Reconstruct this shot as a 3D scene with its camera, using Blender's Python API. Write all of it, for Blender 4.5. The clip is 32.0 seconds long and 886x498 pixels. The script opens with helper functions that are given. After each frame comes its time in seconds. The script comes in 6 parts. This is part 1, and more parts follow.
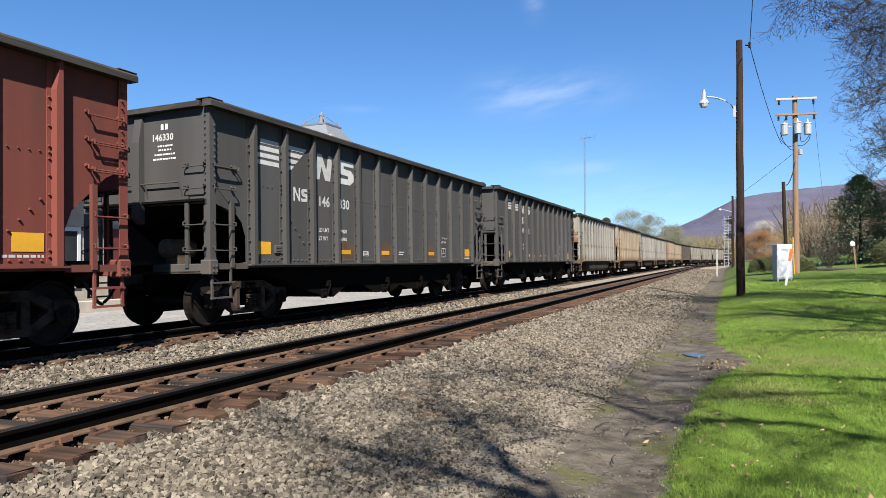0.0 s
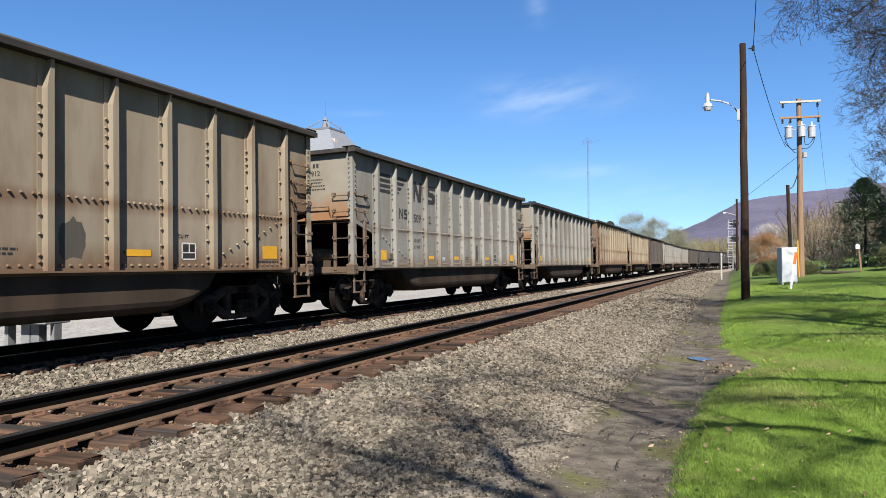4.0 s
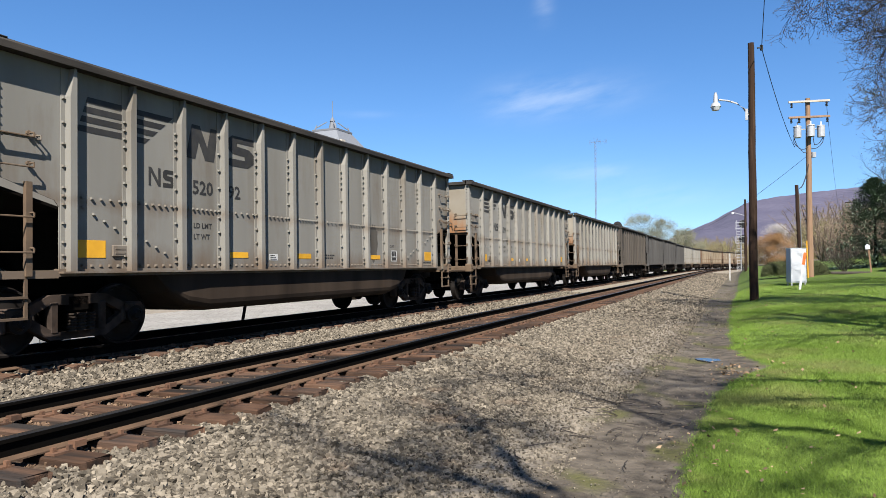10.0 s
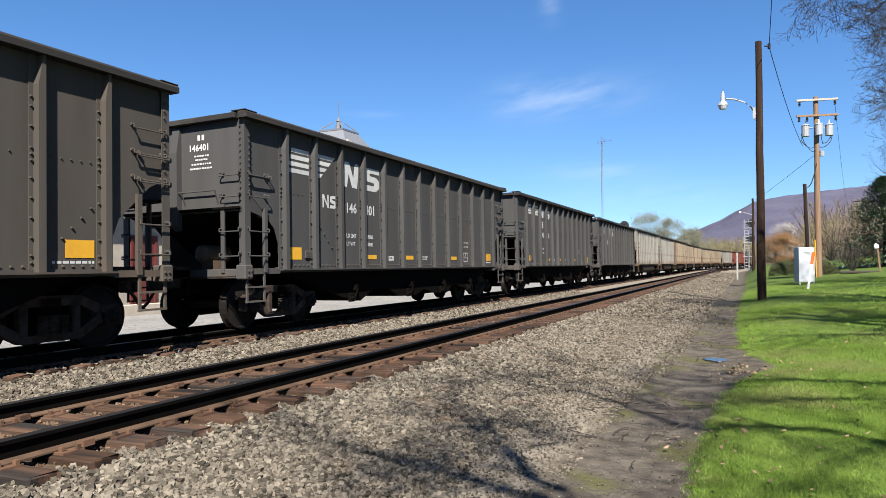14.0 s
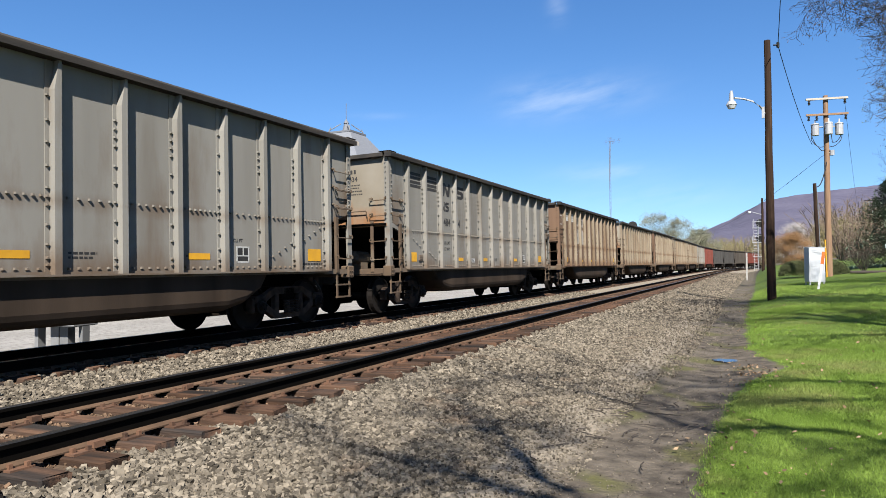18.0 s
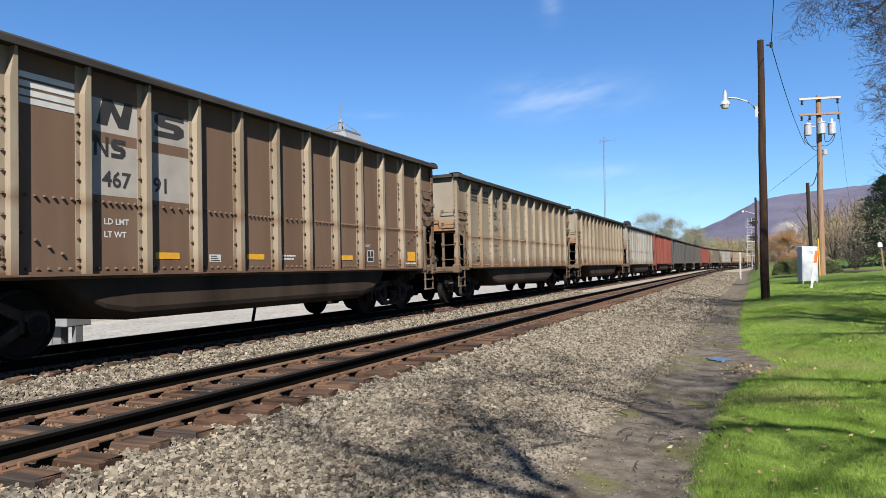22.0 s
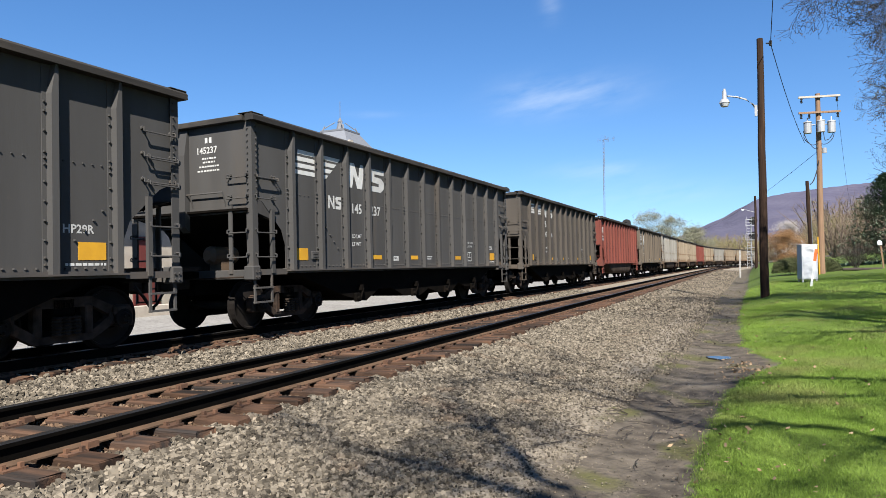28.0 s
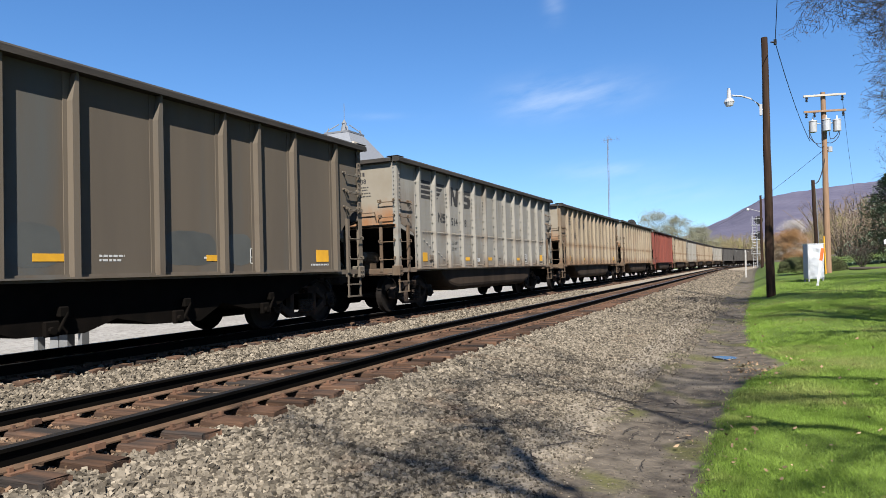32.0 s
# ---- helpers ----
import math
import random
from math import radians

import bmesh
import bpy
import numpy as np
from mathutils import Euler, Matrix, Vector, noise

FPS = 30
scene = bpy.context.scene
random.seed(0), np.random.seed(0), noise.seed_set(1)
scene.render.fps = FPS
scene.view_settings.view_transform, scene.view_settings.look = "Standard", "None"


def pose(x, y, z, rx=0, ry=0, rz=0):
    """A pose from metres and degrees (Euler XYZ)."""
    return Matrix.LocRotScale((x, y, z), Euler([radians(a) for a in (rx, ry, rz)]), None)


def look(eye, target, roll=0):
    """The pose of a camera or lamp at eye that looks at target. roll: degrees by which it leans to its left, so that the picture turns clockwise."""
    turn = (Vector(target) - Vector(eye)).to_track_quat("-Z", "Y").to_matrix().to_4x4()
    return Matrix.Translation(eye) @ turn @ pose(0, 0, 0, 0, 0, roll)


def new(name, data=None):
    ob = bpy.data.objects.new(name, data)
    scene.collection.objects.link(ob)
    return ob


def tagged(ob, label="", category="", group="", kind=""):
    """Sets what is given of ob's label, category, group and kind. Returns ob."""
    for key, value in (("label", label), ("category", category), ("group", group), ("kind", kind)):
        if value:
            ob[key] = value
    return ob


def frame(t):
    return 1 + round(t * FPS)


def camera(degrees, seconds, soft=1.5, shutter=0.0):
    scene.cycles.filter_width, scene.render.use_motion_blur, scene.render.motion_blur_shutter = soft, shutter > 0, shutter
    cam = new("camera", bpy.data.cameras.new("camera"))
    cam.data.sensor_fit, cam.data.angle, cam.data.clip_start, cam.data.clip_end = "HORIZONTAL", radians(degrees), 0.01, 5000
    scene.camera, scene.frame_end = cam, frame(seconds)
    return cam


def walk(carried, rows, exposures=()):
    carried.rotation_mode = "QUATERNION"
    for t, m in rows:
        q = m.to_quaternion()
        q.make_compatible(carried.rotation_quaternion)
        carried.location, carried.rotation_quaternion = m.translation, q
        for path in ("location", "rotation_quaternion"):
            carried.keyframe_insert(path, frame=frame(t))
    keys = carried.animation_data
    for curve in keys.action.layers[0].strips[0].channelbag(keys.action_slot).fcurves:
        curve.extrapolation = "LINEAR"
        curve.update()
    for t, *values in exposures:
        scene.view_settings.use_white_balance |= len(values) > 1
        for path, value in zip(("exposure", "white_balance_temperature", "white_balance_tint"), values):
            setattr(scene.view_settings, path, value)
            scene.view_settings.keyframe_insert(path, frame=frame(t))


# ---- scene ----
# The camera stands at the edge of a lawn beside a double-track main line; y runs along the rails.
cam = camera(67.64, 32.0, 0.6)
EYE = (0.0, 0.0, 1.65)
TURNS = [
    (0.0, 90.89, -0.01, 23.30), (0.5, 90.90, 0.10, 23.36), (1.0, 90.90, 0.26, 23.36), (1.5, 90.94, 0.31, 23.37), (2.0, 91.02, 0.39, 23.38),
    (2.5, 91.14, 0.21, 23.43), (3.0, 91.20, 0.24, 23.46), (3.5, 91.21, 0.20, 23.53), (5.5, 91.38, 0.03, 23.89), (6.0, 91.35, 0.11, 23.96),
    (6.5, 91.31, 0.21, 23.96), (7.0, 91.39, 0.48, 23.38), (7.5, 91.45, 0.36, 23.47), (8.0, 91.53, 0.35, 23.59), (8.5, 91.49, 0.14, 23.69),
    (9.0, 91.38, 0.24, 24.01), (9.5, 91.24, 0.04, 24.08), (10.0, 91.29, 0.12, 24.23), (10.5, 91.33, 0.12, 24.30), (11.0, 91.35, 0.05, 24.54),
    (11.5, 91.34, 0.12, 24.64), (12.0, 91.21, 0.08, 24.70), (12.5, 91.18, 0.02, 24.74), (13.0, 91.18, 0.13, 24.69), (13.5, 91.23, 0.14, 24.73),
    (14.0, 91.28, 0.21, 24.78), (14.5, 91.30, 0.17, 24.82), (16.5, 91.37, 0.35, 25.12), (17.0, 91.34, 0.49, 25.32), (17.5, 91.33, 0.48, 25.46),
    (18.0, 91.38, 0.39, 25.46), (18.5, 91.47, 0.38, 25.43), (19.0, 91.52, 0.38, 25.40), (19.5, 91.52, 0.51, 25.38), (20.0, 91.44, 0.42, 25.30),
    (20.5, 91.40, 0.51, 25.14), (21.0, 91.41, 0.46, 25.13), (21.5, 91.38, 0.50, 25.00), (22.0, 91.33, 0.46, 25.00), (22.5, 91.27, 0.45, 25.00),
    (23.0, 91.30, 0.56, 25.02), (23.5, 91.32, 0.54, 25.03), (24.0, 91.28, 0.44, 25.00), (24.5, 91.23, 0.41, 25.04), (25.0, 91.18, 0.45, 25.06),
    (25.5, 91.21, 0.46, 25.06), (27.5, 91.24, 0.55, 24.97), (28.0, 91.25, 0.59, 24.98), (28.5, 91.28, 0.51, 25.04), (29.0, 91.35, 0.51, 25.11),
    (29.5, 91.36, 0.58, 25.20), (30.0, 91.27, 0.51, 25.22), (30.5, 91.16, 0.40, 25.26), (31.0, 91.15, 0.50, 25.28), (31.5, 91.24, 0.73, 25.32),
    (32.0, 91.35, 0.86, 25.39),
]
walk(cam, [(t, pose(*EYE, rx, ry, rz)) for t, rx, ry, rz in TURNS], [(0, 1.58, 6400, 10), (32, 1.58, 6400, 10)])

# ---- light ----
SUN_EL, SUN_X, SUN_Y = radians(46), 0.45, -0.893
sun_way = Vector((SUN_X * math.cos(SUN_EL), SUN_Y * math.cos(SUN_EL), math.sin(SUN_EL)))
sun = new("sun", bpy.data.lights.new("sun", "SUN"))
sun.data.energy, sun.data.angle, sun.data.color = 5.0, radians(0.53), (1.0, 0.94, 0.85)
sun.matrix_world = look(sun_way * 100, (0, 0, 0))
world = bpy.data.worlds.new("sky")
scene.world = world
world.use_nodes = True
wn, wl = world.node_tree.nodes, world.node_tree.links
wn.clear()
sky = wn.new("ShaderNodeTexSky")
sky.sky_type, sky.sun_disc = "NISHITA", False
sky.sun_elevation, sky.sun_rotation = SUN_EL, math.atan2(SUN_X, SUN_Y)
sky.air_density, sky.dust_density, sky.ozone_density = 0.92, 0.05, 4.0
back = wn.new("ShaderNodeBackground")
back.inputs[1].default_value = 0.054
wout = wn.new("ShaderNodeOutputWorld")
wsat = wn.new("ShaderNodeHueSaturation")
wsat.inputs["Saturation"].default_value = 1.2
wsat.inputs["Hue"].default_value = 0.504
# thin cirrus: a few wisps, by compass angle and height in degrees
geo = wn.new("ShaderNodeTexCoord")
split = wn.new("ShaderNodeSeparateXYZ")
wl.new(geo.outputs["Generated"], split.inputs[0])


def sky_math(op, a, b=None):
    x = wn.new("ShaderNodeMath")
    x.operation = op
    for v, sock in ((a, x.inputs[0]), (b, x.inputs[1])):
        if isinstance(v, (int, float)):
            sock.default_value = v
        elif v is not None:
            wl.new(v, sock)
    return x.outputs[0]


compass = sky_math("MULTIPLY", sky_math("ARCTAN2", split.outputs["X"], split.outputs["Y"]), 57.2958)
lift = sky_math("MULTIPLY", sky_math("ARCSINE", split.outputs["Z"]), 57.2958)
plane = wn.new("ShaderNodeCombineXYZ")
wl.new(sky_math("MULTIPLY", compass, 0.12), plane.inputs[0])
wl.new(sky_math("ADD", sky_math("MULTIPLY", lift, 0.45), sky_math("MULTIPLY", compass, -0.09)), plane.inputs[1])
wnoi = wn.new("ShaderNodeTexNoise")
wnoi.inputs["Scale"].default_value, wnoi.inputs["Detail"].default_value, wnoi.inputs["Roughness"].default_value = 1.5, 7.0, 0.55
wl.new(plane.outputs[0], wnoi.inputs["Vector"])
cloud = 0.0
for az, el, wide, tall, dense in ((-12.6, 14.2, 4.6, 1.4, 0.26), (-17.3, 13.6, 3.2, 1.5, 0.24), (-11.3, 7.7, 4.0, 0.75, 0.24), (-7.5, 5.6, 5.5, 0.9, 0.20), (-15.4, 21.2, 0.8, 1.2, 0.2), (-30.5, 12.7, 3.5, 0.3, 0.08), (60.0, 24.0, 14.0, 3.0, 0.4), (150.0, 30.0, 20.0, 4.0, 0.4), (-110.0, 22.0, 16.0, 3.0, 0.4)):
    dx, dy = sky_math("DIVIDE", sky_math("SUBTRACT", compass, az), wide), sky_math("DIVIDE", sky_math("SUBTRACT", lift, el), tall)
    near_it = sky_math("EXPONENT", sky_math("MULTIPLY", sky_math("ADD", sky_math("MULTIPLY", dx, dx), sky_math("MULTIPLY", dy, dy)), -1.0))
    cloud = sky_math("ADD", cloud, sky_math("MULTIPLY", near_it, dense))
ragged = wn.new("ShaderNodeMapRange")
ragged.inputs["From Min"].default_value, ragged.inputs["From Max"].default_value = 0.34, 0.72
wl.new(wnoi.outputs["Fac"], ragged.inputs["Value"])
wmix = wn.new("ShaderNodeMix")
wmix.data_type = "RGBA"
wmix.inputs["B"].default_value = (6.0, 6.6, 7.4, 1)
for a, b in ((sky_math("MULTIPLY", cloud, ragged.outputs["Result"]), wmix.inputs["Factor"]), (sky.outputs[0], wsat.inputs["Color"]), (wsat.outputs[0], wmix.inputs["A"]), (wmix.outputs["Result"], back.inputs[0]), (back.outputs[0], wout.inputs[0])):
    wl.new(a, b)
# the air grows only a little paler towards the horizon
flat = wn.new("ShaderNodeMapping")
flat.inputs["Scale"].default_value, flat.inputs["Location"].default_value = (1.0, 1.0, 0.84), (0.0, 0.0, 0.055)
unit = wn.new("ShaderNodeVectorMath")
unit.operation = "NORMALIZE"
wl.new(geo.outputs["Generated"], flat.inputs[0])
wl.new(flat.outputs[0], unit.inputs[0])
wl.new(unit.outputs[0], sky.inputs["Vector"])

# ---- materials ----


def dimmed(c):
    """A colour cut to 0.66, putting deeper shade into every tone at this exposure."""
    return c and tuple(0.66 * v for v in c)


def surf(name, c1, c2, scale=3.0, rough=0.7, metal=0.0, bump=0.3, c3=None, scale3=0.8, low=0.55, high=0.7, stretch=(1, 1, 1), vary=0.12, grain=60.0, spec=0.2, dist=0.01):
    """Two tones at one scale, worn spots of a third tone at another, fine grain as relief, and a tone of its own for each piece."""
    c1, c2, c3 = dimmed(c1), dimmed(c2), dimmed(c3)
    m = bpy.data.materials.new(name)
    m.use_nodes = True
    n, l = m.node_tree.nodes, m.node_tree.links
    b = n["Principled BSDF"]
    b.inputs["Roughness"].default_value, b.inputs["Metallic"].default_value = rough, metal
    b.inputs["Specular IOR Level"].default_value = spec
    tc = n.new("ShaderNodeTexCoord")
    mp = n.new("ShaderNodeMapping")
    mp.inputs["Scale"].default_value = stretch
    info = n.new("ShaderNodeObjectInfo")
    l.new(tc.outputs["Object"], mp.inputs[0])
    add = n.new("ShaderNodeVectorMath")
    mul = n.new("ShaderNodeVectorMath")
    mul.operation = "SCALE"
    mul.inputs[0].default_value = (17.0, 31.0, 11.0)
    l.new(info.outputs["Random"], mul.inputs["Scale"])
    l.new(mp.outputs[0], add.inputs[0])
    l.new(mul.outputs[0], add.inputs[1])

    def noise_of(s, detail, src):
        x = n.new("ShaderNodeTexNoise")
        x.inputs["Scale"].default_value, x.inputs["Detail"].default_value = s, detail
        l.new(src, x.inputs["Vector"])
        return x.outputs["Fac"]

    def ramp(src, p0, p1):
        r = n.new("ShaderNodeMapRange")
        r.inputs["From Min"].default_value, r.inputs["From Max"].default_value = p0, p1
        l.new(src, r.inputs["Value"])
        return r.outputs["Result"]

    def mix(f, a, c, kind="MIX"):
        x = n.new("ShaderNodeMix")
        x.data_type, x.blend_type = "RGBA", kind
        for v, sock in ((f, x.inputs["Factor"]), (a, x.inputs["A"]), (c, x.inputs["B"])):
            if isinstance(v, (tuple, float)):
                sock.default_value = v
            else:
                l.new(v, sock)
        return x.outputs["Result"]
    col = mix(ramp(noise_of(scale, 6, add.outputs[0]), 0.3, 0.7), (*c1, 1), (*c2, 1))
    if c3:
        col = mix(ramp(noise_of(scale3, 8, add.outputs[0]), low, high), col, (*c3, 1))
    if vary:
        v = n.new("ShaderNodeMapRange")
        v.inputs["To Min"].default_value, v.inputs["To Max"].default_value = 1 - vary, 1 + vary
        l.new(info.outputs["Random"], v.inputs["Value"])
        hs = n.new("ShaderNodeHueSaturation")
        l.new(v.outputs["Result"], hs.inputs["Value"])
        l.new(col, hs.inputs["Color"])
        col = hs.outputs["Color"]
    l.new(col, b.inputs["Base Color"])
    if bump:
        bp = n.new("ShaderNodeBump")
        bp.inputs["Strength"].default_value, bp.inputs["Distance"].default_value = bump, dist
        l.new(noise_of(grain, 4, add.outputs[0]), bp.inputs["Height"])
        l.new(bp.outputs[0], b.inputs["Normal"])
    return m


def island(m, lo, hi):
    """Gives each loose piece of a joined mesh a tone of its own."""
    n, l = m.node_tree.nodes, m.node_tree.links
    g = n.new("ShaderNodeNewGeometry")
    r = n.new("ShaderNodeMapRange")
    r.inputs["To Min"].default_value, r.inputs["To Max"].default_value = lo, hi
    l.new(g.outputs["Random Per Island"], r.inputs["Value"])
    hs = n.new("ShaderNodeHueSaturation")
    b = n["Principled BSDF"]
    src = b.inputs["Base Color"].links[0].from_socket
    l.new(src, hs.inputs["Color"])
    l.new(r.outputs["Result"], hs.inputs["Value"])
    l.new(hs.outputs["Color"], b.inputs["Base Color"])
    return m


def weathered(m, rust, foot=0.3, seam=0.25, ends=0.45, need=0.66, strength=0.8):
    """Rust and dirt with ragged edges: up from the sill, along the bolted seam and over the end bays, in streaks."""
    n, l = m.node_tree.nodes, m.node_tree.links
    b = n["Principled BSDF"]
    src = b.inputs["Base Color"].links[0].from_socket
    tc, sep, info = n.new("ShaderNodeTexCoord"), n.new("ShaderNodeSeparateXYZ"), n.new("ShaderNodeObjectInfo")
    l.new(tc.outputs["Object"], sep.inputs[0])

    def math2(op, a, c):
        x = n.new("ShaderNodeMath")
        x.operation = op
        for v, sock in ((a, x.inputs[0]), (c, x.inputs[1])):
            if isinstance(v, float):
                sock.default_value = v
            else:
                l.new(v, sock)
        return x.outputs[0]

    def band(v, a, c, size):
        r = n.new("ShaderNodeMapRange")
        for k, w in (("From Min", a), ("From Max", c), ("To Max", size)):
            r.inputs[k].default_value = w
        l.new(v, r.inputs["Value"])
        return r.outputs["Result"]

    def noise_of(scale, stretch):
        mp = n.new("ShaderNodeMapping")
        mp.inputs["Scale"].default_value = stretch
        l.new(tc.outputs["Object"], mp.inputs[0])
        x = n.new("ShaderNodeTexNoise")
        x.noise_dimensions = "4D"
        x.inputs["Scale"].default_value, x.inputs["Detail"].default_value, x.inputs["Roughness"].default_value = scale, 8.0, 0.62
        l.new(mp.outputs[0], x.inputs["Vector"])
        l.new(math2("MULTIPLY", info.outputs["Random"], 40.0), x.inputs["W"])
        return x.outputs["Fac"]
    z, y = sep.outputs["Z"], math2("ABSOLUTE", sep.outputs["Y"], 0.0)
    total = math2("ADD", noise_of(1.7, (1, 1, 0.3)), math2("MULTIPLY", noise_of(9.0, (1, 1, 0.1)), 0.25))
    total = math2("ADD", total, band(z, 1.55, 1.12, foot))
    total = math2("ADD", total, band(math2("ABSOLUTE", math2("SUBTRACT", z, 2.05), 0.0), 0.16, 0.0, seam))
    total = math2("ADD", total, math2("MULTIPLY", band(y, 5.5, 6.9, ends), band(z, 3.5, 2.3, 1.0)))
    f = band(total, need, need + 0.35, strength)
    mx = n.new("ShaderNodeMix")
    mx.data_type = "RGBA"
    l.new(f, mx.inputs["Factor"])
    l.new(src, mx.inputs["A"])
    mx.inputs["B"].default_value = (*dimmed(rust), 1)
    l.new(mx.outputs["Result"], b.inputs["Base Color"])
    return m


STREAK = (1.0, 1.0, 0.12)
paint = {
    "black": surf("black_car_paint", (0.074, 0.072, 0.070), (0.055, 0.053, 0.051), 2.0, 0.85, c3=(0.085, 0.070, 0.056), scale3=1.2, low=0.6, high=0.8, stretch=STREAK, bump=0.08),
    "darkbrown": surf("faded_black_car_paint", (0.084, 0.073, 0.062), (0.062, 0.054, 0.046), 2.0, 0.85, c3=(0.085, 0.066, 0.05), scale3=1.2, low=0.58, high=0.8, stretch=STREAK, bump=0.08),
    "grey": surf("grey_car_paint", (0.262, 0.252, 0.226), (0.215, 0.205, 0.182), 1.6, 0.85, c3=(0.145, 0.12, 0.092), scale3=1.3, low=0.58, high=0.8, stretch=STREAK, bump=0.06),
    "tan": surf("dusty_tan_car_paint", (0.295, 0.245, 0.180), (0.232, 0.190, 0.136), 2.2, 0.85, c3=(0.17, 0.115, 0.068), scale3=1.3, low=0.55, high=0.8, stretch=STREAK, bump=0.06),
    "brown": surf("rust_brown_car_paint", (0.180, 0.112, 0.072), (0.138, 0.085, 0.055), 1.8, 0.85, c3=(0.20, 0.145, 0.10), scale3=1.2, low=0.55, high=0.8, stretch=STREAK, bump=0.06),
    "red": surf("oxide_red_car_paint", (0.195, 0.054, 0.040), (0.150, 0.044, 0.033), 1.8, 0.85, c3=(0.085, 0.045, 0.033), scale3=1.0, low=0.55, high=0.8, stretch=STREAK, bump=0.06),
    "olive": surf("weathered_umber_car_paint", (0.135, 0.110, 0.082), (0.105, 0.087, 0.067), 1.6, 0.85, c3=(0.10, 0.105, 0.10), scale3=0.9, low=0.56, high=0.75, stretch=STREAK, bump=0.06),
}
for key, rust, foot, seam, ends, need in (("grey", (0.13, 0.085, 0.052), 0.32, 0.20, 0.44, 0.66), ("tan", (0.14, 0.078, 0.042), 0.38, 0.28, 0.56, 0.61), ("brown", (0.09, 0.05, 0.032), 0.25, 0.15, 0.30, 0.74),
                                          ("black", (0.115, 0.090, 0.070), 0.24, 0.10, 0.20, 0.80), ("darkbrown", (0.120, 0.088, 0.062), 0.26, 0.12, 0.24, 0.78), ("red", (0.10, 0.045, 0.032), 0.25, 0.15, 0.25, 0.84), ("olive", (0.075, 0.055, 0.040), 0.2, 0.1, 0.3, 0.80)):
    weathered(paint[key], rust, foot, seam, ends, need)
rusty_end = weathered(surf("rust_stained_end_paint", (0.27, 0.245, 0.20), (0.215, 0.185, 0.14), 1.2, 0.85, bump=0.1), (0.245, 0.115, 0.048), 0.0, 0.0, 0.0, 0.9, 0.9)
for node in rusty_end.node_tree.nodes:
    # on the ends the rust runs from mid-height down to the slope sheet
    if node.bl_idname == "ShaderNodeMapRange" and abs(node.inputs["From Min"].default_value - 1.55) < 1e-5:
        node.inputs["From Min"].default_value, node.inputs["From Max"].default_value, node.inputs["To Max"].default_value = 3.2, 2.35, 0.62
# near-black: the deep shade under the cars is put into this iron's colour
dark_iron = surf("shade_black_iron", (0.004, 0.0036, 0.003), (0.007, 0.0055, 0.0045), 4.0, 0.95, c3=(0.013, 0.0095, 0.007), scale3=2.5, low=0.6, high=0.8, bump=0.2, spec=0.03)
tub_paint = surf("sooty_brown_underbody", (0.062, 0.045, 0.033), (0.026, 0.019, 0.014), 1.6, 0.85, c3=(0.075, 0.05, 0.034), scale3=1.4, low=0.58, high=0.8, stretch=STREAK, bump=0.15, spec=0.08)
truck_iron = surf("dusty_truck_casting", (0.070, 0.052, 0.042), (0.022, 0.017, 0.014), 5.0, 0.9, spec=0.05, c3=(0.10, 0.06, 0.04), scale3=4.0, low=0.55, high=0.75, bump=0.3)
cast_iron = surf("dusty_cast_iron", (0.050, 0.038, 0.030), (0.018, 0.014, 0.011), 5.0, 0.9, spec=0.05, c3=(0.10, 0.055, 0.033), scale3=4.0, low=0.55, high=0.75, bump=0.3)
wheel_steel = surf("wheel_steel", (0.020, 0.017, 0.015), (0.010, 0.008, 0.007), 4.0, 0.7, metal=0.05, bump=0.1, spec=0.1)
# the web is near-black, far darker than the rust-coloured foot
rail_side = surf("near_black_rail_web", (0.006, 0.005, 0.004), (0.004, 0.0035, 0.003), 6.0, 0.9, bump=0.2, spec=0.03)
rail_foot = surf("rust_dusted_rail_foot", (0.135, 0.085, 0.055), (0.085, 0.056, 0.038), 5.0, 0.9, bump=0.3, spec=0.05)
rail_top = surf("polished_rail_head", (0.11, 0.105, 0.10), (0.06, 0.057, 0.054), 3.0, 0.42, metal=0.8, bump=0.02, stretch=(1, 0.05, 1))
plate_rust = island(surf("rusted_tie_plate", (0.145, 0.075, 0.044), (0.075, 0.044, 0.030), 8.0, 0.85, bump=0.3), 0.7, 1.3)
tie_wood = surf("weathered_tie_wood", (0.135, 0.076, 0.048), (0.055, 0.037, 0.028), 5.0, 0.95, spec=0.06, c3=(0.030, 0.026, 0.024), scale3=1.5, low=0.46, high=0.62, stretch=(0.25, 3, 3), bump=0.6, vary=0.35, grain=30)
stone = island(surf("ballast_stone", (0.238, 0.204, 0.158), (0.128, 0.110, 0.085), 14.0, 0.95, bump=0.4, c3=(0.18, 0.125, 0.085), scale3=1.2, low=0.62, high=0.8, spec=0.05), 0.28, 1.4)
rusty_stone = island(surf("rust_stained_stone", (0.215, 0.140, 0.090), (0.110, 0.072, 0.048), 14.0, 0.95, bump=0.4, c3=(0.24, 0.20, 0.155), scale3=3.0, low=0.56, high=0.7, spec=0.06), 0.4, 1.4)
rust_iron = surf("rust_dusted_ironwork", (0.135, 0.092, 0.058), (0.085, 0.06, 0.042), 3.0, 0.85, c3=(0.17, 0.14, 0.105), scale3=1.5, bump=0.2)
coal_dust = surf("coal_blackened_steel", (0.058, 0.050, 0.042), (0.027, 0.024, 0.021), 5.0, 0.8, c3=(0.026, 0.024, 0.022), scale3=1.1, low=0.48, high=0.62, stretch=(1, 0.25, 3), bump=0.25)
